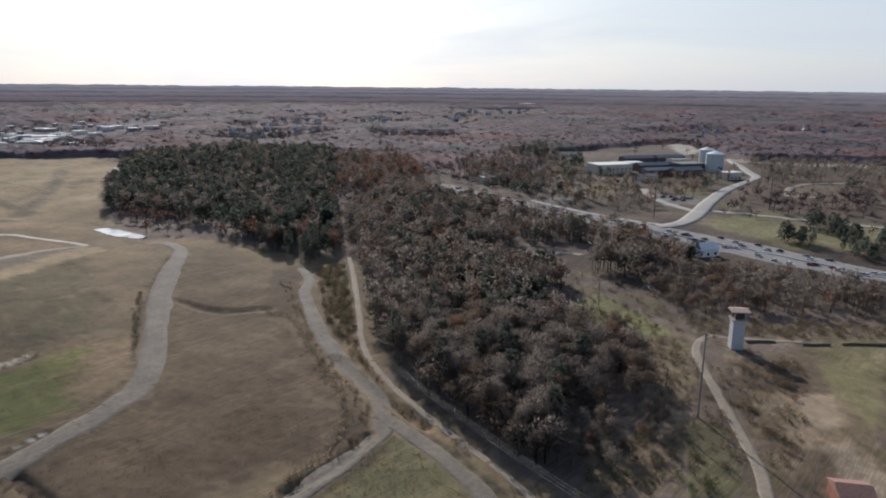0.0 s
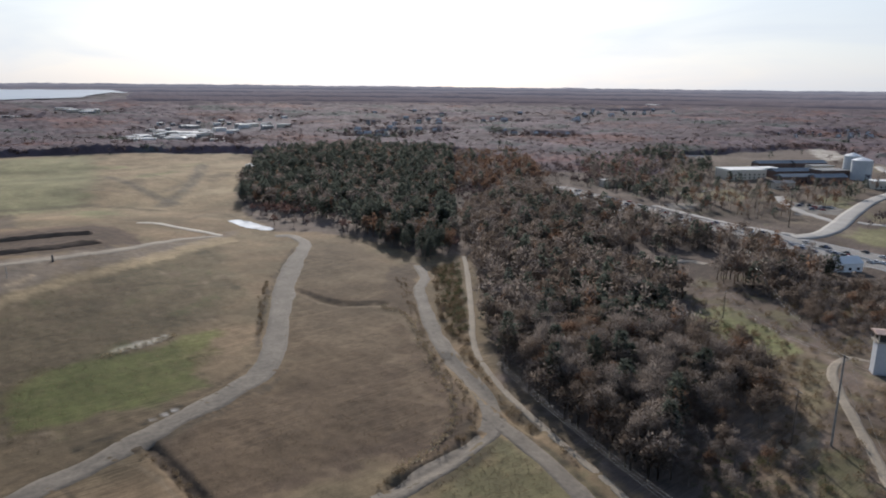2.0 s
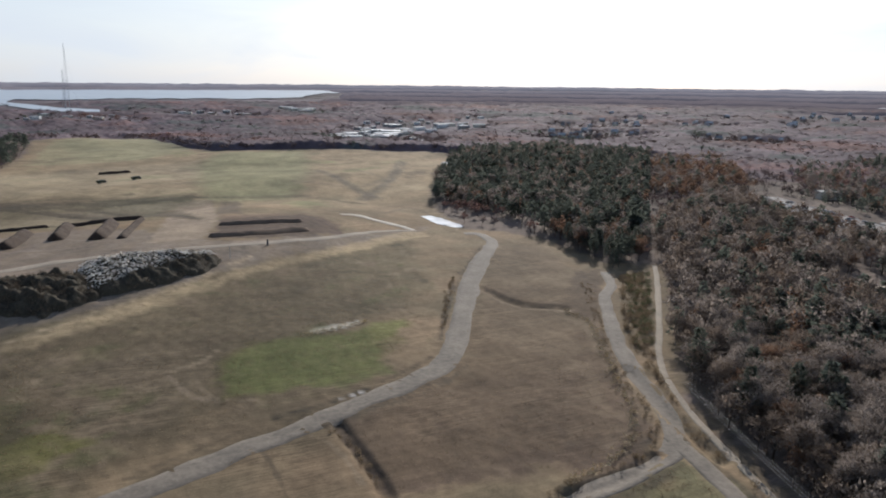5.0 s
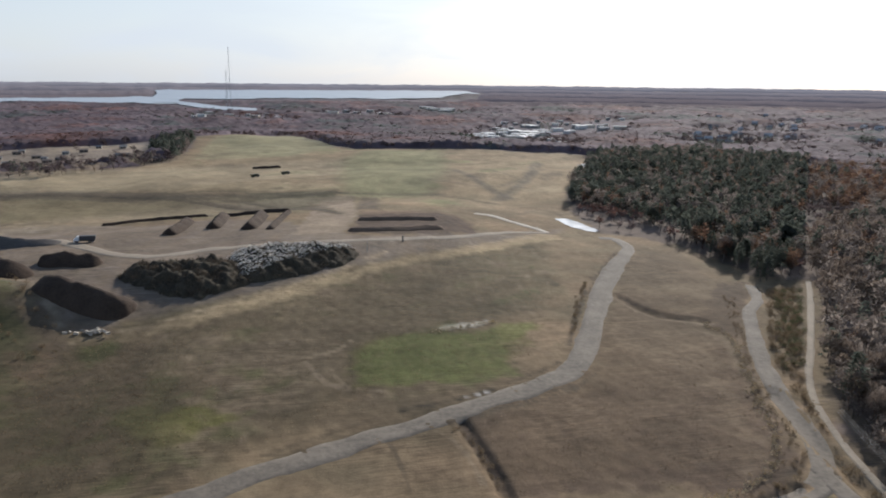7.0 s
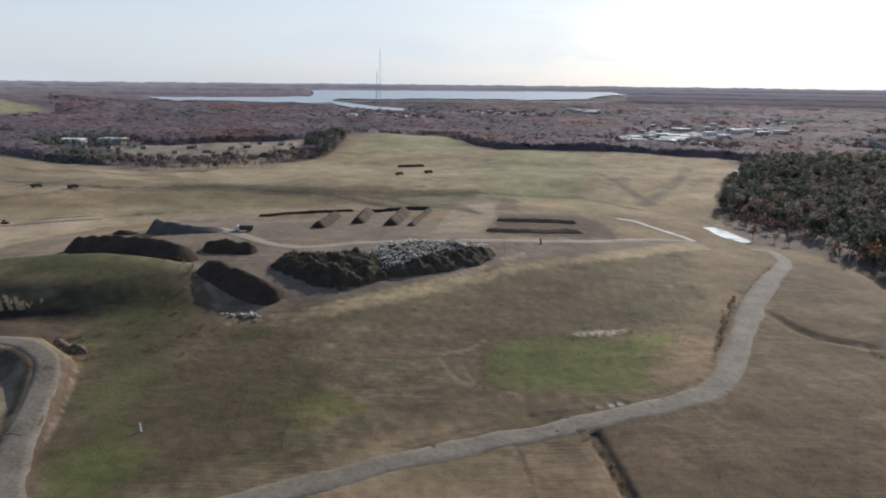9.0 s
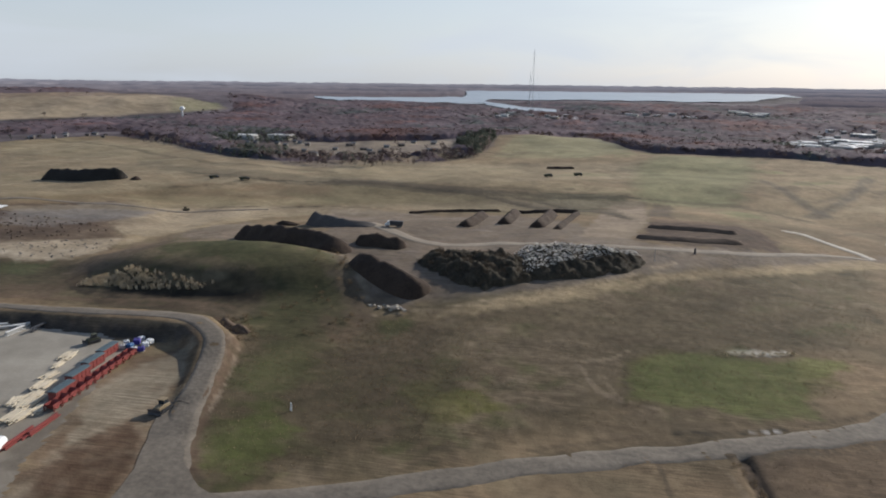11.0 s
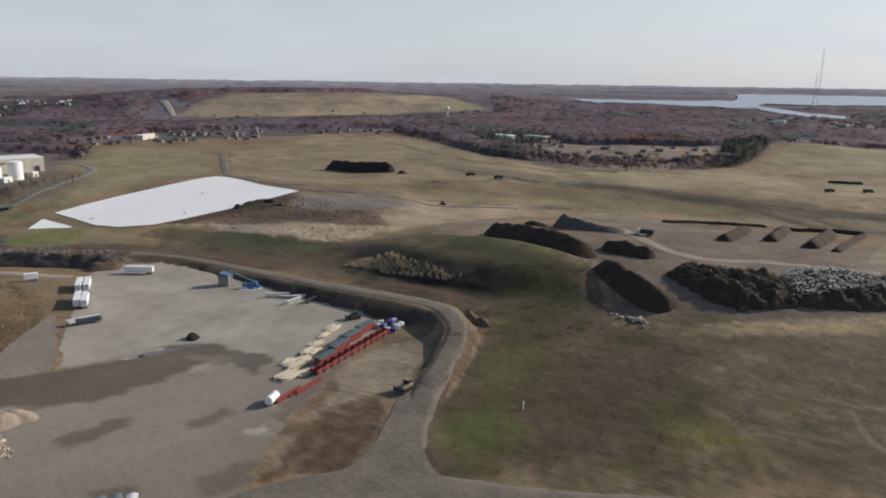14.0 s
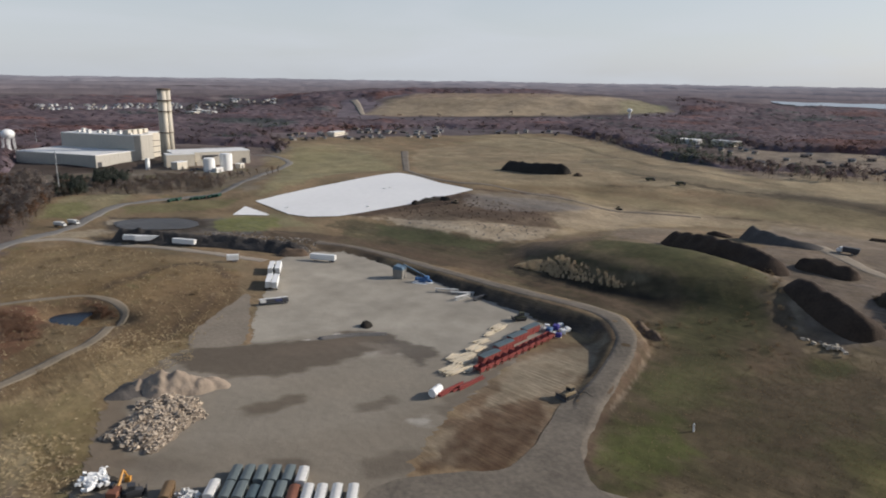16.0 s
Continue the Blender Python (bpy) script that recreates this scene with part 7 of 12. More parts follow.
def mound(name, poly, tall, material, label, seed=1, lumps=0.35, grid=1.5, rise=10.0, category="pile", parent=None):
    """A lumpy heap over a plan outline."""
    xs, ys = [p[0] for p in poly], [p[1] for p in poly]
    gx, gy = np.arange(min(xs) - 2, max(xs) + 2, grid), np.arange(min(ys) - 2, max(ys) + 2, grid)
    X, Y = np.meshgrid(gx, gy)
    rng = np.random.RandomState(seed)
    X, Y = X + rng.uniform(-0.3, 0.3, X.shape) * grid, Y + rng.uniform(-0.3, 0.3, X.shape) * grid
    d = inside(X, Y, poly) + 1.2 * ripple(X, Y, 9, seed + 3)
    lump = 1 + lumps * ripple(X, Y, 11, seed) + 0.6 * lumps * ripple(X, Y, 4.5, seed + 1) + rng.uniform(-0.12, 0.12, X.shape)
    Z = height(X, Y) + np.where(d > 0, tall * np.sqrt(np.clip(d / rise, 0, 1)) * np.clip(lump, 0.15, 2), -0.4)
    ny, nx = X.shape
    idx = np.arange(ny * nx).reshape(ny, nx)
    keep = (d[:-1, :-1] > -grid * 1.5)
    quads = np.stack([idx[:-1, :-1], idx[:-1, 1:], idx[1:, 1:], idx[1:, :-1]], -1)[keep]
    ob = mesh_object(name, np.stack([X, Y, Z], -1).reshape(-1, 3), quads.tolist(), material)
    if parent is not None:
        ob.parent = parent
        ob["label"] = label
        return ob, (X, Y, Z, d)
    return tagged(ob, label, category), (X, Y, Z, d)


def heap_of_bits(name, places, material, parent, seed, size, long=1.0, label=""):
    """Many small angular bits or logs, joined: too many to pick apart."""
    rng = np.random.RandomState(seed)
    base = np.array([(x, y, z) for z in (-0.5, 0.5) for x, y in ((-0.5, -0.5), (0.5, -0.5), (0.5, 0.5), (-0.5, 0.5))])
    quads = np.array(((3, 2, 1, 0), (4, 5, 6, 7), (0, 1, 5, 4), (1, 2, 6, 5), (2, 3, 7, 6), (3, 0, 4, 7)))
    verts, faces = [], []
    for i, p in enumerate(places):
        s = rng.uniform(*size)
        turn = np.array(Euler(rng.uniform(-0.5, 0.5, 2).tolist() + [rng.uniform(0, 6.28)]).to_matrix())
        v = (base + rng.uniform(-0.12, 0.12, base.shape)) * np.array((s * long, s, s * rng.uniform(0.6, 1.0)))
        verts.append(v @ turn.T + p)
        faces.append(quads + 8 * i)
    ob = mesh_object(name, np.concatenate(verts), np.concatenate(faces).tolist(), material, False)
    ob.parent = parent
    tagged(ob, label, kind="stuff")
    return ob


windrow(((-196.3, 373.9), (-183.1, 368.9), (-159.1, 355.7), (-138.0, 346.4), (-123.1, 336.3), (-117.9, 341.5)), 18, 7.6, MULCH, "long dark brown compost windrow on the pad", 1, lumps=0.07)
windrow(((-172.8, 429.6), (-150.9, 407.0), (-133.1, 393.4), (-117.3, 392.3)), 14, 9.5, mat("grey_compost", (0.09, 0.08, 0.072), rough=1, vary=0.3, size=0.8, bump=0.6), "grey-brown compost ramp that falls to one end", 2, lumps=0.05, fall=0.85)
windrow(((-117.0, 351.0), (-108.0, 352.5), (-98.4, 351.9), (-88.6, 350.4)), 15, 5.2, MULCH, "short dark brown compost heap", 3, lumps=0.16)
windrow(((-104.0, 316.5), (-94.0, 308.5), (-80.0, 298.5), (-64.5, 289.5),), 19, 6.8, MULCH, "broad dark brown compost windrow beside the brush", 4, lumps=0.07)
windrow(((-196.4, 426.2), (-186.4, 423.0), (-178.8, 424.1)), 7, 2.4, MULCH, "low dark leftover heap behind a windrow", 24, lumps=0.3)
windrow(((-70.1, 426.7), (-67.2, 452.3), (-66.2, 485.7),), 10, 4.2, MULCH, "dark compost row at the back of the pad", 5)
windrow(((-47.1, 442.8), (-45.9, 466.5), (-45.9, 516.8),), 10, 4.2, MULCH, "dark compost row at the back of the pad", 6)
windrow(((-25.3, 432.1), (-22.1, 460.8), (-18.7, 498.1),), 11, 4.8, MULCH, "dark compost row at the back of the pad", 7)
windrow(((-12.2, 427.5), (-6.9, 468.7), (-0.6, 506.3),), 6, 2.2, MULCH, "low dark compost row", 8)
windrow(((-128.2, 514.8), (-92.6, 533.1), (-59.4, 540.4),), 5, 1.8, MULCH, "low dark earth bank behind the pad", 9)
windrow(((-49.5, 524.4), (-25.2, 515.1), (1.1, 509.7),), 6, 2.8, MULCH, "low dark earth bank behind the pad", 10)
windrow(((43.2, 451.6), (68.3, 449.0), (96.8, 448.2),), 8, 2.2, mat("brown_scrape", (0.12, 0.085, 0.06), rough=1, vary=0.3, size=0.8, bump=0.6), "long straight brown windrow on bare soil", 11, lumps=0.08)
windrow(((33.3, 409.9), (62.5, 411.5), (94.5, 420.5),), 9, 2.2, mat("brown_scrape", (0.12, 0.085, 0.06)), "long straight brown windrow on bare soil", 12, lumps=0.08)
windrow(((-504.5, 582.9), (-451.2, 572.2), (-412.5, 575.4),), 20, 10.0, mat("black_soil", (0.028, 0.024, 0.02), rough=1, vary=0.4, size=1.5, bump=0.7), "long black soil stockpile on the far field", 13, lumps=0.06)
windrow(((-406.3, 575.4), (-400.5, 572.8), (-400.7, 578.7),), 8, 3.0, MULCH, "small dark soil heap at the stockpile's end", 14)
windrow(((-37.6, 779.4), (-23.4, 780.1), (-6.6, 778.5),), 4, 2.2, MULCH, "thin dark soil bank on the hill", 15)
windrow(((-140.3, 248.2), (-131.8, 242.6), (-123.3, 238.3),), 6, 1.8, mat("brown_scrape", (0.12, 0.085, 0.06)), "scrubby earth bank at the bend", 17, lumps=0.4)
windrow(((-444.1, 148.6), (-412.6, 170.8), (-376.2, 196.2), (-335.4, 218.7),), 13, 4.5, mat("dark_rubble", (0.062, 0.055, 0.05), rough=1, vary=0.5, size=1.0, bump=0.9), "long dark bank of dumped rubble and soil", 18, lumps=0.16)
windrow(((-344.2, 203.7), (-338.1, 211.0), (-332.8, 218.1),), 9, 3.5, mat("brown_scrape", (0.12, 0.085, 0.06)), "brown brush heap behind a trailer", 19, lumps=0.3)
windrow(((-217.6, 166.4), (-216.4, 168.7), (-214.0, 170.3),), 7, 2.6, mat("black_soil", (0.028, 0.024, 0.02)), "small black heap on the yard", 20, lumps=0.3)
windrow(((-217.8, 145.5), (-212.5, 157.8), (-202.9, 170.0),), 4, 0.9, mat("damp_gravel", (0.15, 0.14, 0.13)), "low dark grit ridge across the yard", 21)


def peaked_pile(name, peaks, material, label, seed, grid=0.7):
    """Tipped loads: overlapping cones at the angle of repose, as one heap."""
    xs, ys = [p[0][0] for p in peaks], [p[0][1] for p in peaks]
    gx, gy = np.arange(min(xs) - 14, max(xs) + 14, grid), np.arange(min(ys) - 14, max(ys) + 14, grid)
    X, Y = np.meshgrid(gx, gy)
    rng = np.random.RandomState(seed)
    up = np.full(X.shape, -1.0)
    for (px, py), tall, slope in peaks:
        d = np.hypot(X - px, Y - py) * (1 + 0.12 * np.sin(3 * np.arctan2(Y - py, X - px) + px))
        up = np.maximum(up, tall - slope * d)
    up = up + (0.35 * ripple(X, Y, 4.0, seed + 2) + 0.2 * ripple(X, Y, 1.8, seed)) * np.clip(up * 0.5, 0.15, 1) + rng.uniform(-0.06, 0.06, X.shape)
    Z = height(X, Y) + np.maximum(up, -0.4)
    ny, nx = X.shape
    idx = np.arange(ny * nx).reshape(ny, nx)
    keep = np.maximum(np.maximum(up[:-1, :-1], up[1:, 1:]), np.maximum(up[:-1, 1:], up[1:, :-1])) > -0.3
    quads = np.stack([idx[:-1, :-1], idx[:-1, 1:], idx[1:, 1:], idx[1:, :-1]], -1)[keep]
    return tagged(mesh_object(name, np.stack([X, Y, Z], -1).reshape(-1, 3), quads.tolist(), material), label, "earth pile")


peaked_pile("sand_pile", (((-217.5, 78.4), 3.2, 0.55), ((-214.0, 83.7), 6.0, 0.72), ((-212.4, 86.0), 5.2, 0.75), ((-211.0, 88.0), 6.3, 0.78), ((-208.6, 91.0), 4.4, 0.7), ((-205.9, 93.5), 3.8, 0.7), ((-206.4, 97.0), 3.0, 0.65), ((-203.8, 98.5), 2.2, 0.6)), SANDPILE, "pale sand heap with two sharp peaks", 22)
peaked_pile("grit_pile", (((-217.4, 75.7), 2.2, 0.35), ((-216.5, 71.9), 1.6, 0.35)), mat("grey_compost", (0.09, 0.08, 0.072)), "low grey-brown grit heap", 23)

BRUSH_EDGE = ((-77.0, 326.5), (-68.8, 315.8), (-58.3, 308.3), (-48.4, 302.2), (-39.4, 300.6), (-27.4, 308.0), (-18.7, 315.0), (-19.7, 331.8), (-28.6, 339.5), (-34.6, 343.0), (-56.9, 340.4), (-72.7, 341.5))
LOG_EDGE = ((-18.7, 315.0), (-1.6, 321.6), (10.8, 329.5), (25.3, 339.9), (35.0, 352.3), (30.2, 359.4), (11.7, 363.0), (-12.4, 363.0), (-28.3, 353.8), (-31.4, 340.0), (-27.2, 321.8))
brush_pile = thing("brush_pile", "large heap of dark brush and shredded wood", "brush pile")
mound("brush_mass", BRUSH_EDGE, 4.8, BRUSH, "dark tangled brush", 31, 0.36, 0.9, parent=brush_pile)
log_pile = thing("log_pile", "large heap of pale cut logs and dark branches", "log pile")
_, (X, Y, Z, d) = mound("branch_mass", LOG_EDGE, 5.0, BRUSH, "dark tangled branches", 32, 0.22, 0.9, parent=log_pile)
rng = np.random.RandomState(33)
pick = rng.permutation(np.nonzero(((d > 1.0) & (Y - 0.69 * X > 333.0)).ravel())[0])
spots = np.stack([X.ravel()[pick], Y.ravel()[pick], Z.ravel()[pick] + 0.5], 1)
heap_of_bits("log_cover", np.concatenate([spots + rng.uniform(-0.6, 0.6, spots.shape) * (1, 1, 0.3) for _ in range(3)])[:1700], mat("cut_log", (0.66, 0.61, 0.53), vary=0.5, size=0.5, island=True), log_pile, 34, (0.14, 0.3), 5.5, "pale cut logs")

RUBBLE = mat("broken_concrete", (0.4, 0.33, 0.255), rough=0.95, vary=0.3, size=0.7, bump=0.4, per_object=0.6)
rubble_pile = thing("rubble_pile", "heap of broken tan-grey concrete rubble", "rubble pile")
_, (X, Y, Z, d) = mound("heap", ((-194.0, 59.1), (-199.0, 68.0), (-205.5, 73.8), (-206.3, 83.3), (-197.3, 88.0), (-188.1, 85.8), (-181.8, 75.6), (-177.1, 65.0), (-185.5, 61.2)), 2.5, mat("rubble_fines", (0.2, 0.16, 0.12), vary=0.3, size=0.6, bump=0.8), "grey rubble fines", 35, 0.3, 1.0, 6.0, parent=rubble_pile)
chunk_meshes = []
for k in range(4):
    bm = bmesh.new()
    box(bm, -0.5, 0.5, -0.4, 0.4, -0.25, 0.25)
    r2 = random.Random(k)
    for v in bm.verts:
        v.co += Vector((r2.uniform(-0.15, 0.15), r2.uniform(-0.15, 0.15), r2.uniform(-0.1, 0.1)))
    me = bpy.data.meshes.new("concrete_chunk")
    bm.to_mesh(me)
    bm.free()
    me.materials.append(RUBBLE)
    chunk_meshes.append(me)
pick = rng.permutation(np.nonzero((d > -0.5).ravel())[0])
for k, i in enumerate(pick[:290]):
    ob = new("concrete_chunk", chunk_meshes[k % 4])
    s = rng.choice((0.45, 0.6, 0.8, 1.3)) * rng.uniform(0.8, 1.2)
    ob.matrix_world = pose(X.ravel()[i], Y.ravel()[i], max(Z.ravel()[i], ground(X.ravel()[i], Y.ravel()[i])) + 0.2, rng.uniform(-40, 40), rng.uniform(-40, 40), rng.uniform(0, 360)) @ Matrix.Diagonal((s, s, s, 1))
    ob.parent = rubble_pile
more = np.stack([X.ravel()[pick[290:]], Y.ravel()[pick[290:]], Z.ravel()[pick[290:]] + 0.1], 1)
more = np.concatenate([more + rng.uniform(-0.6, 0.6, more.shape) * (1, 1, 0.3) for _ in range(4)])[:900]
heap_of_bits("rubble_bits", more, RUBBLE, rubble_pile, 36, (0.2, 0.6), 1.3, "small concrete rubble")


# loose rubbish: pale bits on the rubble bank, clods and scraps on the landfill face
def strewn(name, poly, count, seed, size, material, label, lift, long=1.4):
    p = scatter(poly, count, seed)
    heap_of_bits(name, np.column_stack([p, height(p[:, 0], p[:, 1]) + lift]), material, None, seed, size, long, label)


strewn("rubble_scraps", ((-395.6, 182.4), (-365.4, 201.3), (-330.2, 221.0), (-340.7, 228.1), (-367.1, 209.8), (-396.1, 191.8)), 220, 301, (0.25, 0.7), mat("scrap_mix", (0.19, 0.17, 0.15), vary=0.7, size=0.6, island=True), "pale scraps and broken rubble on a bank", 3.6)
strewn("soil_clods", ((-398.3, 314.5), (-394.9, 355.7), (-385.8, 403.7), (-317.8, 401.0), (-284.0, 382.6), (-313.3, 347.7)), 240, 302, (0.3, 0.9), mat("clod", (0.1, 0.072, 0.052), vary=0.6, size=0.6, island=True), "dark soil clods on the landfill face", 0.2)
strewn("pale_scraps", ((-395.7, 303.4), (-332.1, 326.0), (-284.1, 358.1), (-271.0, 364.9), (-270.5, 324.3), (-322.4, 316.2)), 130, 303, (0.25, 0.7), mat("scrap_mix", (0.19, 0.17, 0.15)), "pale scraps on the landfill face", 0.15)
windrow(((-396.1, 351.5), (-393.9, 365.4), (-392.2, 377.7), (-382.7, 379.6)), 7, 2.6, mat("black_soil", (0.028, 0.024, 0.02)), "dark soil ridge along the edge of the sheeting", 304, lumps=0.45)
for k, p in enumerate(((-460.0, 281.7), (-414.7, 324.1), (-457.6, 374.6), (-456.1, 379.8))):
    bags = thing("sandbag_heap", "few white sandbags heaped on the sheeting", "sandbags", "sandbags on the sheeting")
    r6 = random.Random(k)
    for a, b, c in ((-0.9, 0, 0.3), (0.5, 0.5, 0.3), (0.2, -0.7, 0.3), (0, 0, 0.8)):
        bm = bmesh.new()
        box(bm, -0.8, 0.8, -0.45, 0.45, -0.28, 0.28, Matrix.Translation((a, b, c)) @ Matrix.Rotation(r6.uniform(-1, 1), 4, "Z"))
        part("sandbag", bm, WHITE, bags, bevel=0.2)
    bags.matrix_world = on_ground(p, 40 * k, 0.5)


# ---------------------------------------------------------------- vehicles, containers and machines
def rolloff(body, lid, label, long=6.8, tall=1.9):
    """An open steel roll-off container with ribs, rails and a pitched cover."""
    ob = thing("dumpster", label, "dumpster", "roll-off containers in the yard")
    bm = bmesh.new()
    prism(bm, ((-1.15, 0.25), (1.15, 0.25), (1.22, tall), (-1.22, tall)), -long / 2, long / 2)
    part("body", bm, body, ob, bevel=0.03)
    bm = bmesh.new()
    prism(bm, ((-1.25, tall + 0.01), (1.25, tall + 0.01), (1.2, tall + 0.12), (0.25, tall + 0.38), (-0.25, tall + 0.38), (-1.2, tall + 0.12)), -long / 2 - 0.05, long / 2 + 0.05)
    part("cover", bm, lid, ob)
    for k in range(7):
        y = -long / 2 + 0.4 + k * (long - 0.8) / 6
        for s in (-1, 1):
            bm = bmesh.new()
            box(bm, s * 1.24 - 0.07, s * 1.24 + 0.07, y - 0.06, y + 0.06, 0.3, tall - 0.02)
            part("rib", bm, body, ob)
    for s in (-1, 1):
        bm = bmesh.new()
        box(bm, s * 0.5 - 0.08, s * 0.5 + 0.08, -long / 2 + 0.1, long / 2 - 0.1, 0.0, 0.24)
        part("skid", bm, DARK_STEEL, ob)
    return ob


row_turn = heading((-145.8, 70.1), (-156.3, 79.8)) - 90
slate_box = rolloff(SLATE, mat("slate_cover", (0.13, 0.155, 0.155), rough=0.5, vary=0.2, size=0.9, per_object=0.6), "slate-grey steel dumpster with a dark cover")
slate_box.matrix_world = on_ground((-150.8, 76.1), row_turn, 0.12)
for p in ((-148.7, 78.5), (-146.4, 80.9), (-144.1, 83.4), (-141.7, 86.1), (-145.5, 71.2), (-143.2, 73.4), (-138.9, 78.0), (-136.7, 80.5)):
    copy_thing(slate_box, on_ground(p, row_turn, 0.12))
teal_box = rolloff(TEAL, TEAL, "low teal steel dumpster in the row", 5.4, 1.4)
teal_box.matrix_world = on_ground((-140.7, 75.5), row_turn, 0.12)
rust_box = rolloff(RUST_STEEL, RUST_STEEL, "rust-brown steel dumpster in the row", 6.4, 1.5)
rust_box.matrix_world = on_ground((-133.8, 82.4), row_turn, 0.12)
white_box = rolloff(OFF_WHITE, OFF_WHITE, "off-white steel dumpster with a pale cover")
white_box.matrix_world = on_ground((-138.6, 88.1), row_turn, 0.12)
for p in ((-131.2, 84.7), (-128.9, 87.1), (-126.5, 89.9), (-123.7, 92.7), (-148.7, 68.8)):
    copy_thing(white_box, on_ground(p, row_turn, 0.12))
brown_box = rolloff(mat("brown_paint", (0.17, 0.11, 0.06), vary=0.25, size=0.8), mat("brown_paint", (0.17, 0.11, 0.06)), "brown steel dumpster standing apart", 6.8, 2.0)
brown_box.matrix_world = on_ground((-155.1, 60.5), row_turn + 6, 0.12)


def wheels(ob, places, r, w, hub=STEEL):
    for x, y in places:
        bm = bmesh.new()
        rod(bm, (x, y - w / 2, r), (x, y + w / 2, r), r, seg=12)
        wheel = part("wheel", bm, BLACK, ob)
        bm = bmesh.new()
        s = 1 if y > 0 else -1
        rod(bm, (x, y + s * w / 2, r), (x, y + s * (w / 2 + 0.03), r), r * 0.5, seg=8)
        part("rim", bm, hub, wheel)


def semi_trailer(label, long=14.6, body=WHITE):
    ob = thing("semi_trailer", label, "trailer", "white trailers in the yard")
    bm = bmesh.new()
    box(bm, -long / 2, long / 2, -1.28, 1.28, 1.2, 4.0)
    part("cargo_box", bm, body, ob, bevel=0.05)
    bm = bmesh.new()
    box(bm, -long / 2 + 0.05, long / 2 - 0.05, -1.31, 1.31, 1.05, 1.25)
    part("side_rail", bm, STEEL, ob)
    for s in (-0.64, 0.64):
        bm = bmesh.new()
        box(bm, long / 2 + 0.002, long / 2 + 0.05, s - 0.6, s + 0.6, 1.25, 3.92)
        part("rear_door", bm, OFF_WHITE, ob)
    wheels(ob, [(long / 2 - a, s) for a in (1.2, 2.5) for s in (-1.0, 1.0)], 0.52, 0.5)
    for s in (-0.8, 0.8):
        bm = bmesh.new()
        box(bm, -long / 2 + 2.4, -long / 2 + 2.6, s - 0.1, s + 0.1, 0.0, 1.1)
        part("landing_leg", bm, DARK_STEEL, ob)
    return ob


trailer = semi_trailer("long white box trailer parked on the gravel yard")
trailer.matrix_world = on_ground((-314.3, 214.8), heading((-318.9, 210.9), (-306.1, 218.3)), 0.12)
pair_turn = heading((-286.7, 167.9), (-305.1, 181.0))
for p, extra in (((-288.6, 166.5), 0), ((-286.3, 168.5), 0), ((-308.6, 179.5), 0), ((-306.9, 182.4), 0)):
    tagged(copy_thing(trailer, on_ground(p, pair_turn + 180 + extra, 0.12)), "white box trailer parked side by side with another")
for p, q in (((-430.3, 151.8), (-422.1, 159.5)), ((-421.7, 157.9), (-418.1, 164.1)), ((-406.3, 169.0), (-391.3, 178.6))):
    mid = ((p[0] + q[0]) / 2, (p[1] + q[1]) / 2)
    tagged(copy_thing(trailer, on_ground(mid, heading(p, q), 0.1)), "white box trailer beside the rubble bank")
short = semi_trailer("short white box trailer alone on the yard", 6.0)
short.matrix_world = on_ground((-340.0, 174.4), heading((-341.4, 171.8), (-338.3, 177.4)), 0.1)

flatbed = thing("flatbed_trailer", "dark flatbed trailer loaded with white bundles", "trailer")
bm = bmesh.new()
box(bm, -6.5, 6.5, -1.25, 1.25, 1.0, 1.3)
part("deck", bm, DARK_STEEL, flatbed, bevel=0.03)
for k, (a, b, h, m_) in enumerate(((-6, -3.4, 0.9, OFF_WHITE), (-3.2, 0.4, 1.2, DARK_STEEL), (0.6, 3.6, 0.9, mat("navy_paint", (0.05, 0.06, 0.12), vary=0.2)), (3.8, 6.2, 1.1, DARK_STEEL))):
    bm = bmesh.new()
    box(bm, a, b, -1.1, 1.1, 1.31, 1.31 + h)
    part("wrapped_load", bm, m_, flatbed, bevel=0.12)
bm = bmesh.new()
box(bm, -6.45, 6.2, 0.3, 1.0, 2.55, 2.8)
part("pipe_load", bm, WHITE, flatbed, bevel=0.08)
wheels(flatbed, [(5.2 - a, s) for a in (0, 1.3) for s in (-1, 1)], 0.5, 0.45)
flatbed.matrix_world = on_ground((-264.8, 154.8), heading((-267.1, 149.2), (-262.7, 161.3)), 0.1)

# the row of red hoppers, lidded boxes and steel
line_a, line_b = (-153.2, 167.4), (-155.9, 212.4)
red_turn = heading(line_a, line_b)


def red_hopper():
    ob = thing("steel_hopper", "red-painted open steel hopper with sloping sides", "hopper", "red hoppers in a row")
    bm = bmesh.new()
    prism(bm, ((-1.9, 2.3), (-1.8, 2.3), (-0.5, 0.5), (0.5, 0.5), (1.8, 2.3), (1.9, 2.3), (0.55, 0.38), (-0.55, 0.38)), -1.5, 1.5)
    part("trough", bm, RED, ob)
    for s in (-1.46, 1.46):
        bm = bmesh.new()
        prism(bm, ((-1.85, 2.28), (-0.5, 0.42), (0.5, 0.42), (1.85, 2.28)), s - 0.04, s + 0.04)
        part("end_plate", bm, RED, ob)
        bm = bmesh.new()
        box(bm, -2.0, 2.0, s - 0.12 + (0.2 if s > 0 else -0.2), s + 0.12 + (0.2 if s > 0 else -0.2), 1.5, 1.8)
        part("side_beam", bm, RED, ob)
    for x in (-1.7, 1.7):
        for s in (-1.6, 1.6):
            bm = bmesh.new()
            box(bm, x - 0.1, x + 0.1, s - 0.1, s + 0.1, 0.0, 2.2)
            part("leg", bm, RED, ob)
    return ob


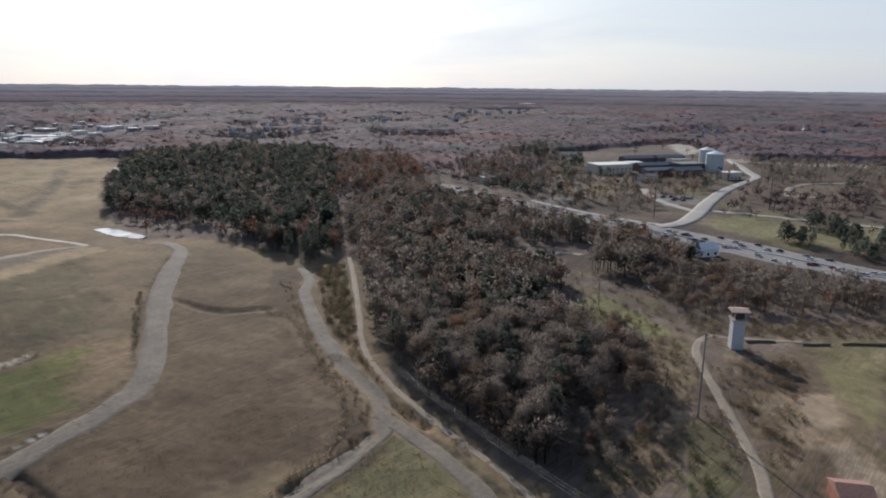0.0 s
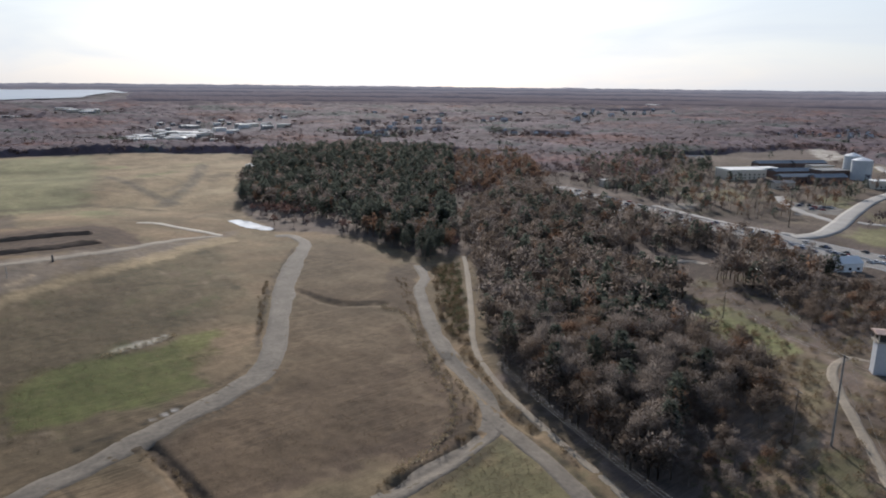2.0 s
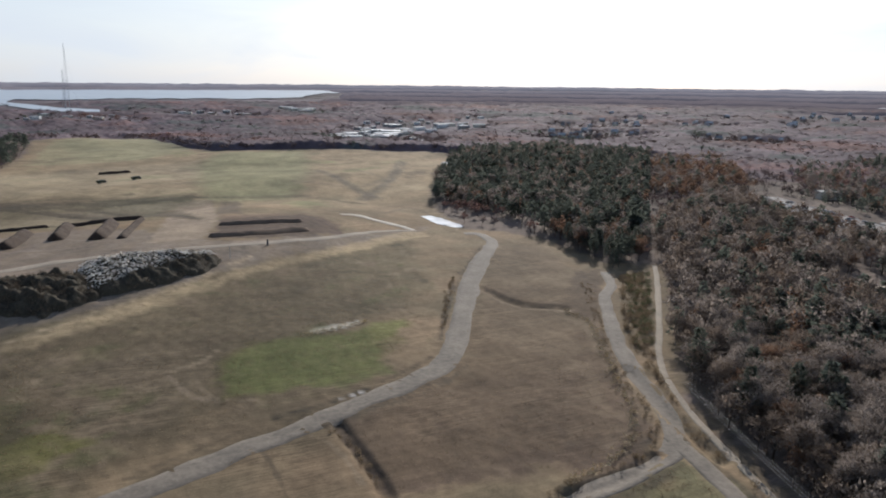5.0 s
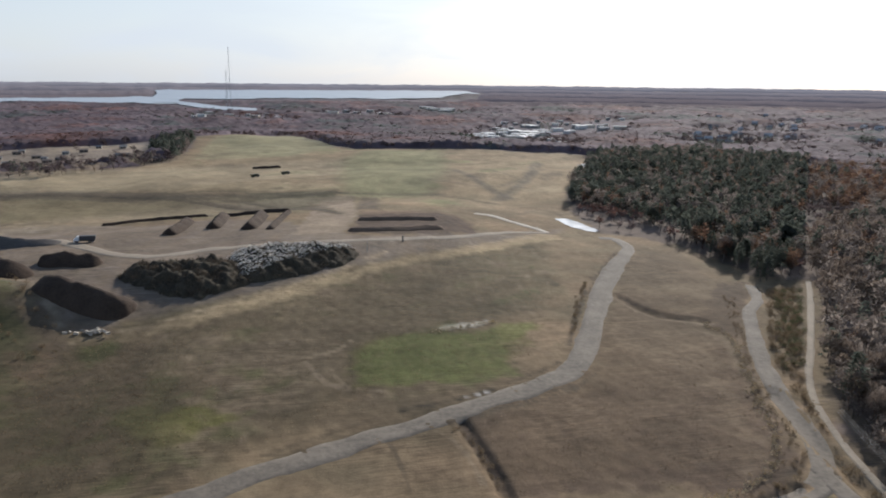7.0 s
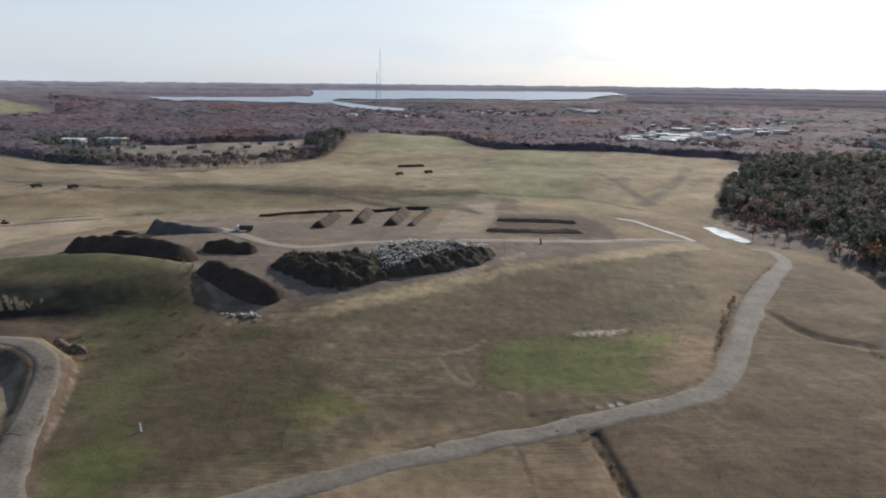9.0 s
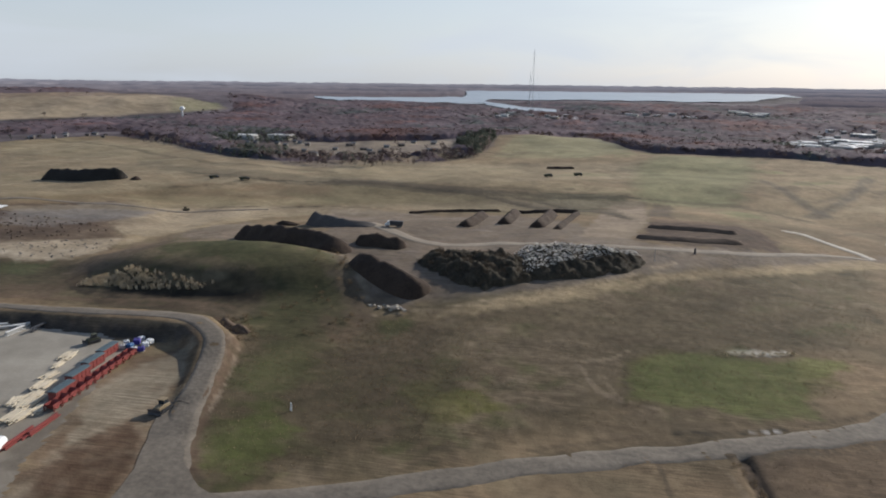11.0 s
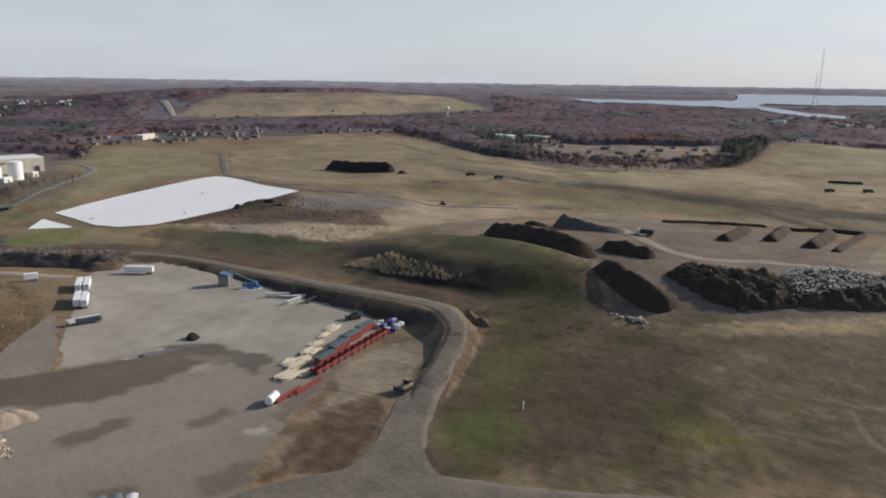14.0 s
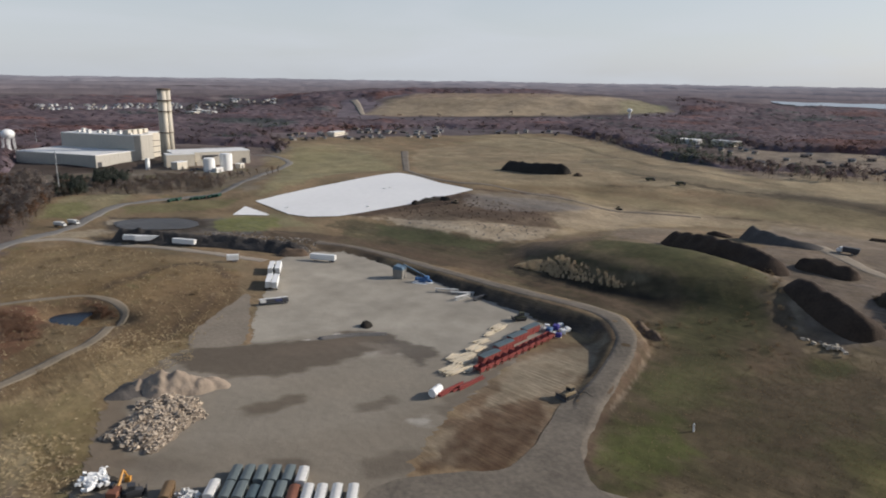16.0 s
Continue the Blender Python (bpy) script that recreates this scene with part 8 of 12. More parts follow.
hopper = red_hopper()
span = math.hypot(line_b[0] - line_a[0], line_b[1] - line_a[1])
count = max(5, round(span / 4.2))
for k in range(count):
    f = (k + 0.5) / count
    p = (line_a[0] + (line_b[0] - line_a[0]) * f, line_a[1] + (line_b[1] - line_a[1]) * f)
    if k == 0:
        hopper.matrix_world = on_ground(p, red_turn, 0.1)
    else:
        copy_thing(hopper, on_ground(p, red_turn, 0.1))


def lidded_box():
    ob = thing("steel_container", "red steel container with a flat slate-blue lid", "container", "lidded containers behind the hoppers")
    bm = bmesh.new()
    box(bm, -4.7, 4.7, -1.4, 1.4, 0.15, 3.0)
    part("body", bm, RED, ob, bevel=0.05)
    bm = bmesh.new()
    prism(bm, ((-1.6, 3.01), (1.6, 3.01), (1.55, 3.2), (0, 3.42), (-1.55, 3.2)), -4.85, 4.85, Matrix.Rotation(math.pi / 2, 4, "Z"))
    part("lid", bm, TEAL, ob)
    for x in (-4.0, -2.0, 0.0, 2.0, 4.0):
        for s in (-1.45, 1.45):
            bm = bmesh.new()
            box(bm, x - 0.12, x + 0.12, s - 0.06, s + 0.06, 0.2, 2.95)
            part("rib", bm, RED, ob)
    return ob


lidded = lidded_box()
for k, p in enumerate(((-157.3, 178.4), (-160.3, 189.5), (-162.6, 200.0), (-164.4, 210.1))):
    if k == 0:
        lidded.matrix_world = on_ground(p, red_turn, 0.1)
    else:
        copy_thing(lidded, on_ground(p, red_turn, 0.1))

beam_pile = thing("steel_beam_stack", "red-oxide steel beams stacked on the ground", "steel beams")
p0, p1 = (-148.6, 145.1), (-150.1, 166.6)
L = math.hypot(p1[0] - p0[0], p1[1] - p0[1])
for k, (off, z, a, b) in enumerate(((-1.2, 0.0, 0.0, 0.62), (-0.3, 0.0, 0.05, 0.7), (0.6, 0.0, 0.3, 1.0), (1.5, 0.0, 0.4, 1.0), (-0.8, 0.75, 0.02, 0.6), (0.9, 0.75, 0.42, 0.98))):
    bm = bmesh.new()
    prism(bm, ((-0.3, 0), (0.3, 0), (0.3, 0.1), (0.06, 0.1), (0.06, 0.6), (0.3, 0.6), (0.3, 0.7), (-0.3, 0.7), (-0.3, 0.6), (-0.06, 0.6), (-0.06, 0.1), (-0.3, 0.1)), a * L, b * L, Matrix.Translation((0, 0, 0)))
    bmesh.ops.transform(bm, matrix=Matrix.Translation((off, 0, z)), verts=bm.verts[:])
    part("steel_beam", bm, RED, beam_pile)
beam_pile.matrix_world = on_ground(p0, heading(p0, p1) - 90, 0.12)


def lumber(at, turn, layers, wide, long, seed, label):
    ob = thing("lumber_stack", label, "lumber stack", "lumber beside the hoppers")
    r3 = random.Random(seed)
    for z in range(layers):
        for k in range(wide):
            bm = bmesh.new()
            y = (k - wide / 2) * 0.62 + r3.uniform(-0.1, 0.1)
            x = r3.uniform(-1.5, 1.5)
            box(bm, -long / 2 + x, long / 2 + x, y, y + 0.42, z * 0.36, z * 0.36 + 0.3, Matrix.Rotation(r3.uniform(-0.12, 0.12), 4, "Z"))
            part("timber", bm, LUMBER, ob)
    ob.matrix_world = on_ground(at, turn, 0.12)


lumber((-163.4, 170.8), red_turn + 4, 3, 8, 8.0, 1, "stack of pale yellow squared timbers")
lumber((-160.4, 162.7), red_turn - 4, 3, 9, 8.0, 2, "loose stack of pale timbers on bare gravel")
lumber((-157.3, 168.5), red_turn + 2, 2, 6, 7.0, 3, "low stack of pale timbers by the beams")
lumber((-177.6, 206.1), red_turn + 8, 2, 7, 6.5, 4, "small stack of yellow timbers")
lumber((-175.4, 198.3), red_turn + 2, 2, 4, 5.0, 5, "small stack of yellow timbers")
lumber((-171.9, 189.9), red_turn - 6, 2, 5, 5.0, 6, "small stack of pale timbers")
lumber((-168.3, 182.5), red_turn + 3, 3, 7, 6.5, 7, "loose stack of pale timbers on bare gravel")
lumber((-166.0, 176.6), red_turn - 2, 2, 6, 7.0, 8, "low stack of pale timbers by the hoppers")
lumber((-168.6, 172.0), red_turn + 9, 2, 6, 6.0, 9, "loose stack of pale timbers on bare gravel")

tank = thing("storage_tank", "white horizontal steel storage tank lying on saddles", "tank")
bm = bmesh.new()
rod(bm, (-2.6, 0, 1.7), (2.6, 0, 1.7), 1.4, seg=20)
part("shell", bm, WHITE, tank, bevel=0.12, smooth_faces=False)
for x in (-1.7, 1.7):
    bm = bmesh.new()
    box(bm, x - 0.2, x + 0.2, -1.0, 1.0, 0, 0.75)
    part("saddle", bm, CONCRETE, tank)
bm = bmesh.new()
rod(bm, (0.6, 0, 3.05), (0.6, 0, 3.4), 0.3, seg=10)
part("hatch", bm, OFF_WHITE, tank)
tank.matrix_world = on_ground((-150.7, 145.8), heading((-150.7, 144.0), (-152.7, 150.2)), 0.12)


def dozer(label, paint, scale=1.0):
    ob = thing("bulldozer", label, "bulldozer")
    for s in (-1.25, 1.25):
        bm = bmesh.new()
        prism(bm, ((-2.0, 0.25), (-1.6, 0.0), (1.6, 0.0), (2.0, 0.25), (2.05, 0.7), (1.7, 1.0), (-1.7, 1.0), (-2.05, 0.7)), s - 0.33, s + 0.33)
        part("track", bm, BLACK, ob, bevel=0.04)
    bm = bmesh.new()
    prism(bm, ((-1.9, 0.6), (2.1, 0.6), (2.1, 1.55), (0.4, 1.8), (-1.9, 1.6)), -0.9, 0.9)
    part("hull", bm, paint, ob, bevel=0.06)
    bm = bmesh.new()
    box(bm, -1.3, 0.3, -0.8, 0.8, 1.8, 2.9)
    cab = part("cab", bm, GLASS, ob, bevel=0.05)
    bm = bmesh.new()
    box(bm, -1.45, 0.45, -0.95, 0.95, 2.9, 3.05)
    part("cab_roof", bm, paint, cab)
    bm = bmesh.new()
    prism(bm, ((2.75, 0.1), (2.95, 0.15), (2.75, 0.7), (2.95, 1.5), (2.8, 1.5), (2.6, 0.7)), -1.9, 1.9)
    part("blade", bm, DARK_STEEL, ob)
    for s in (-1.0, 1.0):
        bm = bmesh.new()
        box(bm, 0.4, 2.75, s - 0.12, s + 0.12, 0.45, 0.7)
        part("push_arm", bm, paint, ob)
    bm = bmesh.new()
    rod(bm, (1.2, 0.4, 1.7), (1.2, 0.4, 2.5), 0.09, seg=8)
    part("exhaust", bm, DARK_STEEL, ob)
    bm = bmesh.new()
    box(bm, -2.7, -1.95, -0.5, 0.5, 0.5, 1.2)
    part("ripper", bm, DARK_STEEL, ob)
    ob.scale = (scale, scale, scale)
    return ob


d1 = dozer("mud-yellow bulldozer with a black blade on the road", mat("muddy_yellow", (0.26, 0.2, 0.12), rough=0.7, vary=0.3, size=0.5), 1.25)
d1.matrix_world = on_ground((-120.4, 175.4), heading((-120.8, 177.2), (-121.2, 173.5)), 0.1) @ Matrix.Diagonal((1.25, 1.25, 1.25, 1))
d2 = dozer("small olive-drab tracked loader by the red hoppers", mat("olive_paint", (0.06, 0.065, 0.045), vary=0.3), 1.1)
d2.matrix_world = on_ground((-177.6, 219.6), heading((-176.8, 221.5), (-178.9, 217.4)), 0.1) @ Matrix.Diagonal((1.1, 1.1, 1.1, 1))
d3 = dozer("dusty yellow loader on the pit's floor", mat("muddy_yellow", (0.26, 0.2, 0.12)), 1.0)
d3.matrix_world = on_ground((-295.0, 480.0), 30)
tagged(copy_thing(d3, on_ground((-371.6, 374.4), 200)), "dusty brown loader beside the white sheeting")

# blue sorting plant
sorter = thing("screening_plant", "blue screening machine with a grey hopper and conveyor", "screening machine")
bm = bmesh.new()
prism(bm, ((-2.6, 0.0), (2.6, 0.0), (2.8, 4.6), (-2.8, 4.6)), -2.2, 2.2)
part("bin", bm, mat("dusty_steel", (0.24, 0.225, 0.2), vary=0.2, size=0.7, bump=0.2), sorter)
bm = bmesh.new()
prism(bm, ((-2.9, 4.6), (2.9, 4.6), (2.3, 6.0), (-2.0, 6.6)), -2.35, 2.35)
part("bin_hood", bm, mat("slate_blue", (0.11, 0.17, 0.23), vary=0.2), sorter)
bm = bmesh.new()
box(bm, -0.5, 0.5, 0, 12.2, -0.25, 0.25, Matrix.Translation((2.0, 1.0, 6.9)) @ Matrix.Rotation(math.radians(-68), 4, "Z") @ Matrix.Rotation(math.radians(-28), 4, "X"))
part("conveyor", bm, mat("slate_blue", (0.11, 0.17, 0.23)), sorter)
for k, (x, y, w, d_, h) in enumerate(((12.0, -3.0, 3.0, 1.8, 2.2), (14.5, -2.2, 2.0, 2.6, 3.0), (16.5, -3.6, 2.4, 1.6, 1.8), (10.5, -4.2, 1.6, 1.6, 2.6))):
    bm = bmesh.new()
    box(bm, x, x + w, y, y + d_, 0.3 + 0.2 * k % 0.7, h)
    part("drive_unit", bm, BLUE, sorter, bevel=0.08)
for k in range(6):
    bm = bmesh.new()
    rod(bm, (10.5 + 1.4 * k, -4.6 + (k % 2) * 2.4, 0), (11.3 + 1.2 * k, -2.6 - (k % 3) * 0.8, 3.6), 0.14, seg=6)
    part("brace", bm, BLUE, sorter)
bm = bmesh.new()
box(bm, 9.5, 19.5, -6.0, -0.5, 0.0, 0.12)
part("ground_sheet", bm, WHITE, sorter)
sorter.matrix_world = on_ground((-262.2, 225.5), heading((-262.2, 225.5), (-244.3, 228.6)) + 14, 0.1)


def truss(label, long, material, at, turn, tall=1.6):
    ob = thing("conveyor_section", label, "conveyor", "conveyor parts laid out on the yard")
    for y in (-0.6, 0.6):
        for z in (0.3, tall):
            bm = bmesh.new()
            box(bm, -long / 2, long / 2, y - 0.09, y + 0.09, z - 0.09, z + 0.09)
            part("rail", bm, material, ob)
    n = int(long / 1.5)
    for k in range(n):
        x = -long / 2 + k * long / n
        for y in (-0.6, 0.6):
            bm = bmesh.new()
            rod(bm, (x, y, 0.3), (x + long / n, y, tall), 0.06, seg=5)
            part("brace", bm, material, ob)
    bm = bmesh.new()
    box(bm, -long / 2, long / 2, -0.5, 0.5, tall + 0.1, tall + 0.25)
    part("belt", bm, OFF_WHITE if material is not DARK_STEEL else DARK_STEEL, ob)
    for x in (-long * 0.35, long * 0.35):
        bm = bmesh.new()
        box(bm, x - 0.1, x + 0.1, -0.75, 0.75, 0.0, 0.3)
        part("foot", bm, DARK_STEEL, ob)
    ob.matrix_world = on_ground(at, turn, 0.1)


truss("grey steel conveyor section lying on the yard", 11, STEEL, (-227.6, 225.2), red_turn - 55)
truss("pale steel conveyor section lying on the yard", 9, OFF_WHITE, (-215.0, 223.1), red_turn - 5)
truss("dark steel conveyor section lying on the yard", 8, DARK_STEEL, (-208.9, 228.0), red_turn - 5)
truss("grey steel frame lying on the yard", 8, STEEL, (-221.0, 227.0), red_turn - 60, 1.0)
truss("pale steel frame lying on the yard", 7, OFF_WHITE, (-218.5, 229.7), red_turn - 50, 1.0)

# blue and white drums at the row's end
for k, (p, m_, s) in enumerate((((-160.2, 216.9), BLUE, 1.3), ((-159.9, 220.9), mat("violet_blue", (0.07, 0.06, 0.25), vary=0.2), 1.5), ((-155.2, 219.1), WHITE, 1.3), ((-155.5, 222.5), WHITE, 1.2), ((-156.9, 214.8), OFF_WHITE, 1.1), ((-154.2, 214.9), mat("violet_blue", (0.07, 0.06, 0.25)), 1.2), ((-164.0, 220.4), WHITE, 1.0), ((-160.6, 224.8), WHITE, 1.1), ((-162.6, 216.3), OFF_WHITE, 1.0))):
    cask = thing("chemical_tote", "blue or white plastic tote standing in a cluster" if k > 8 else ("white plastic bulk tote in a cluster" if m_ in (WHITE, OFF_WHITE) else "blue plastic bulk tote in a cluster"), "bulk tote", "totes at the end of the hoppers")
    bm = bmesh.new()
    box(bm, -s, s, -s * 0.8, s * 0.8, 0.15, 0.15 + s * 1.3)
    part("bottle", bm, m_, cask, bevel=0.2)
    bm = bmesh.new()
    box(bm, -s, s, -s * 0.8, s * 0.8, 0.0, 0.14)
    part("pallet", bm, LUMBER, cask)
    bm = bmesh.new()
    rod(bm, (0, 0, 0.15 + s * 1.3), (0, 0, 0.3 + s * 1.3), 0.25, seg=8)
    part("cap", bm, DARK_STEEL, cask)
    cask.matrix_world = on_ground(p, red_turn + 23 * k, 0.1)

# grab loader and scrap at the yard's lower corner
loader = thing("excavator", "orange-yellow excavator with its boom folded low", "excavator")
for s in (-1.2, 1.2):
    bm = bmesh.new()
    prism(bm, ((-2.1, 0.2), (-1.7, 0.0), (1.7, 0.0), (2.1, 0.2), (2.1, 0.7), (1.7, 0.95), (-1.7, 0.95), (-2.1, 0.7)), s - 0.3, s + 0.3)
    part("track", bm, BLACK, loader, bevel=0.04)
bm = bmesh.new()
box(bm, -2.4, 1.2, -1.3, 1.3, 1.0, 2.3)
part("house", bm, RUST_STEEL, loader, bevel=0.12)
bm = bmesh.new()
box(bm, -0.4, 1.2, 0.3, 1.3, 2.3, 3.3)
part("cab", bm, GLASS, loader, bevel=0.06)
for a, b, r in (((1.0, -0.3, 1.9), (4.6, -0.3, 4.4), 0.38), ((4.6, -0.3, 4.4), (6.6, -0.3, 1.6), 0.3)):
    bm = bmesh.new()
    rod(bm, a, b, r, r * 0.8, seg=6)
    part("boom", bm, mat("orange_paint", (0.55, 0.26, 0.05), rough=0.5, vary=0.2), loader)
bm = bmesh.new()
prism(bm, ((6.0, 0.3), (7.2, 0.2), (7.3, 1.2), (6.6, 1.7), (6.1, 1.3)), -1.0, 0.4)
part("bucket", bm, mat("orange_paint", (0.55, 0.26, 0.05)), loader)
loader.matrix_world = on_ground((-163.6, 51.4), heading((-163.6, 51.4), (-169.4, 56.7)), 0.1)
scrap = thing("scrap_heap", "heap of crumpled white sheet scrap on black plastic", "scrap heap")
mound("heap", ((-173.0, 47.3), (-176.4, 49.7), (-174.5, 53.2), (-171.2, 54.1), (-167.5, 51.4), (-168.6, 48.5),), 1.4, mat("black_soil", (0.028, 0.024, 0.02)), "dark base of the heap", 51, 0.3, 0.8, 2.0, parent=scrap)
rs = np.random.RandomState(52)
c0 = (-172.4, 49.5)
heap_of_bits("sheet_scrap", np.array([(c0[0] + rs.normal(0, 1.6), c0[1] + rs.normal(0, 1.6), ground(*c0) + 1.3 + rs.uniform(0, 0.8)) for _ in range(70)]), WHITE, scrap, 53, (0.4, 1.0), 1.6, "crumpled white sheet")
scrap2 = thing("scrap_heap", "low heap of grey and white scrap beside the dumpsters", "scrap heap")
c0 = (-151.8, 64.1)
heap_of_bits("sheet_scrap", np.array([(c0[0] + rs.normal(0, 1.3), c0[1] + rs.normal(0, 1.1), ground(*c0) + 0.4 + rs.uniform(0, 0.7)) for _ in range(50)]), OFF_WHITE, scrap2, 54, (0.4, 1.0), 1.5, "grey and white scrap")
roller = dozer("black tracked machine beside the excavator", DARK_STEEL, 1.0)
roller.matrix_world = on_ground((-161.3, 55.0), 70, 0.1)
pallets = thing("debris_heap", "pale broken pallets and stones at the pad's corner", "debris heap")
c0 = (-76.8, 275.8)
heap_of_bits("debris", np.array([(c0[0] + rs.normal(0, 4.0), c0[1] + rs.normal(0, 1.4), ground(*c0) + 0.2 + rs.uniform(0, 0.4)) for _ in range(34)]), CONCRETE, pallets, 55, (0.4, 1.1), 1.6, "broken pallets and stones")


def dump_truck(label, paint, tub):
    ob = thing("dump_truck", label, "dump truck")
    bm = bmesh.new()
    box(bm, -4.2, 4.0, -0.5, 0.5, 0.8, 1.1)
    part("chassis", bm, DARK_STEEL, ob)
    bm = bmesh.new()
    prism(bm, ((2.2, 0.9), (4.4, 0.9), (4.4, 1.9), (3.5, 2.1), (3.2, 3.0), (2.2, 3.0)), -1.2, 1.2)
    cab = part("cab", bm, paint, ob, bevel=0.05)
    bm = bmesh.new()
    box(bm, 3.24, 3.5, -1.05, 1.05, 2.15, 2.85, Matrix.Identity(4))
    part("windscreen", bm, GLASS, cab)
    bm = bmesh.new()
    prism(bm, ((-4.6, 1.2), (1.9, 1.2), (2.0, 3.3), (-4.8, 3.1)), -1.3, 1.3)
    part("tub", bm, tub, ob, bevel=0.05)
    wheels(ob, [(x, s) for x in (-3.4, -2.1, 3.2) for s in (-1.05, 1.05)], 0.55, 0.4)
    return ob


hauler = dump_truck("white-cabbed dump truck with a black tub on the pad", WHITE, DARK_STEEL)
hauler.matrix_world = on_ground((-106.9, 393.7), heading((-104.7, 394.5), (-110.4, 393.8)), 0.1) @ Matrix.Diagonal((1.15, 1.15, 1.15, 1))
truck2 = dump_truck("dark dump truck parked on the green hill", DARK_STEEL, mat("olive_paint", (0.06, 0.065, 0.045)))
truck2.matrix_world = on_ground((-2.0, 724.4), heading((-5.3, 724.2), (1.4, 728.5)))
for p, lab in (((-31.4, 708.6), "small dark trailer on the hill"), ((-340.7, 606.1), "dark equipment on the far field"), ((-308.9, 604.7), "dark equipment on the far field")):
    tagged(copy_thing(truck2, on_ground(p, 40)), lab + " by a track" if "far" in lab else lab + " by a soil bank")
van = dump_truck("pale work truck on the plant's road", OFF_WHITE, OFF_WHITE)
van.matrix_world = on_ground((-507.3, 145.3), 20, 0.2)
van2 = copy_thing(van, on_ground((-503.3, 135.8), 25, 0.2))


# ---------------------------------------------------------------- power plant
CREAM = mat("cream_cladding", (0.56, 0.51, 0.42), rough=0.6, vary=0.08, size=3.0, bump=0.05)
GREY_CLAD = mat("grey_cladding", (0.43, 0.405, 0.355), rough=0.6, vary=0.08, size=3.0, bump=0.05)
ROOF_WHITE = mat("white_roof", (0.72, 0.71, 0.68), rough=0.7, vary=0.1, size=4.0, bump=0.05)
ROOF_GREY = mat("grey_roof", (0.2, 0.2, 0.2), rough=0.8, vary=0.2, size=3.0)


def hall(parent, x0, x1, y0, y1, tall, wall, roof, seams=6.0):
    """A clad hall: wall body, ribs standing proud, a low parapet and roof."""
    bm = bmesh.new()
    box(bm, x0, x1, y0, y1, -1.0, tall)
    body = part("wall", bm, wall, parent)
    bm = bmesh.new()
    box(bm, x0 - 0.3, x1 + 0.3, y0 - 0.3, y1 + 0.3, tall + 0.02, tall + 0.9)
    part("roof", bm, roof, parent)
    for a, b, axis in ((x0, x1, 0), (y0, y1, 1)):
        n = max(2, int((b - a) / seams))
        for k in range(n + 1):
            c = a + (b - a) * k / n
            for edge in ((y0, y1) if axis == 0 else (x0, x1)):
                bm = bmesh.new()
                if axis == 0:
                    box(bm, c - 0.15, c + 0.15, edge - 0.12, edge + 0.12, 0, tall - 0.05)
                else:
                    box(bm, edge - 0.12, edge + 0.12, c - 0.15, c + 0.15, 0, tall - 0.05)
                part("seam", bm, wall, body)
    return body


def opening(parent, x0, x1, y0, y1, z0, z1, name="door"):
    bm = bmesh.new()
    box(bm, x0, x1, y0, y1, z0, z1)
    return part(name, bm, DARK_STEEL, parent)


c0 = (-807.9, 258.4)
plant_turn, wide, deep = 117.0, 89.0, 115.0
plant = thing("power_plant", "grey and cream clad waste-to-energy plant with white roofs", "power plant")
plant.matrix_world = on_ground(c0, plant_turn)
low = hall(plant, 0, wide * 0.66, 0, deep, 13.0, GREY_CLAD, ROOF_WHITE)
high = hall(plant, wide * 0.66 + 0.05, wide, 0.2, deep * 0.95, 30.0, GREY_CLAD, ROOF_WHITE)
boiler = hall(plant, wide + 0.05, wide + 24, 6, 40, 31.0, CREAM, ROOF_WHITE)
for k in range(3):
    opening(high, wide + 24.0, wide + 24.15, 8 + k * 10, 16 + k * 10, 6, 28, "louvre")
for k in range(3):
    bm = bmesh.new()
    box(bm, wide + 0.2, wide + 23.8, 5.4, 5.9, 7.5 + 7 * k, 8.3 + 7 * k)
    part("gallery", bm, DARK_STEEL, boiler)
opening(low, 2, 8, -0.14, -0.02, 0, 6)
for k in range(9):
    bm = bmesh.new()
    x, y = wide * (0.72 + 0.03 * (k % 3)), deep * (0.08 + 0.09 * k)
    box(bm, x, x + 4, y, y + 4, 30.9, 33.0 + (k % 4))
    part("roof_vent", bm, OFF_WHITE, plant)
for k in range(4):
    bm = bmesh.new()
    box(bm, wide * 0.7 + k * 9, wide * 0.7 + k * 9 + 6, deep * 0.1, deep * 0.1 + 6, 30.9, 36.5)
    part("filter_house", bm, CREAM, plant)
for k in range(2):
    bm = bmesh.new()
    box(bm, wide * 0.665 - 0.15, wide * 0.665 - 0.02, deep * (0.2 + 0.3 * k), deep * (0.2 + 0.3 * k) + 7, 21, 22)
    part("strip_window", bm, WHITE, plant)

stack_at = (-815.2, 341.3)
chimney = thing("chimney", "tall cream and brown chimney of clustered round flues", "chimney")
for k in range(4):
    a = math.radians(45 + 90 * k)
    bm = bmesh.new()
    rod(bm, (4.4 * math.cos(a), 4.4 * math.sin(a), -1), (3.9 * math.cos(a), 3.9 * math.sin(a), 84), 3.7, 3.3, 16)
    part("flue", bm, CREAM, chimney, smooth_faces=True)
for z in (10, 34, 58, 70, 82.6):
    bm = bmesh.new()
    rod(bm, (0, 0, z), (0, 0, z + (1.6 if z > 60 else 0.9)), 8.4 if z < 80 else 7.9, seg=20)
    part("gallery", bm, mat("brown_steel", (0.13, 0.1, 0.075), vary=0.2), chimney)
bm = bmesh.new()
box(bm, -2.2, 2.2, -2.2, 2.2, 0, 84.5)
part("core", bm, mat("brown_steel", (0.13, 0.1, 0.075)), chimney)
chimney.matrix_world = on_ground(stack_at, 10)

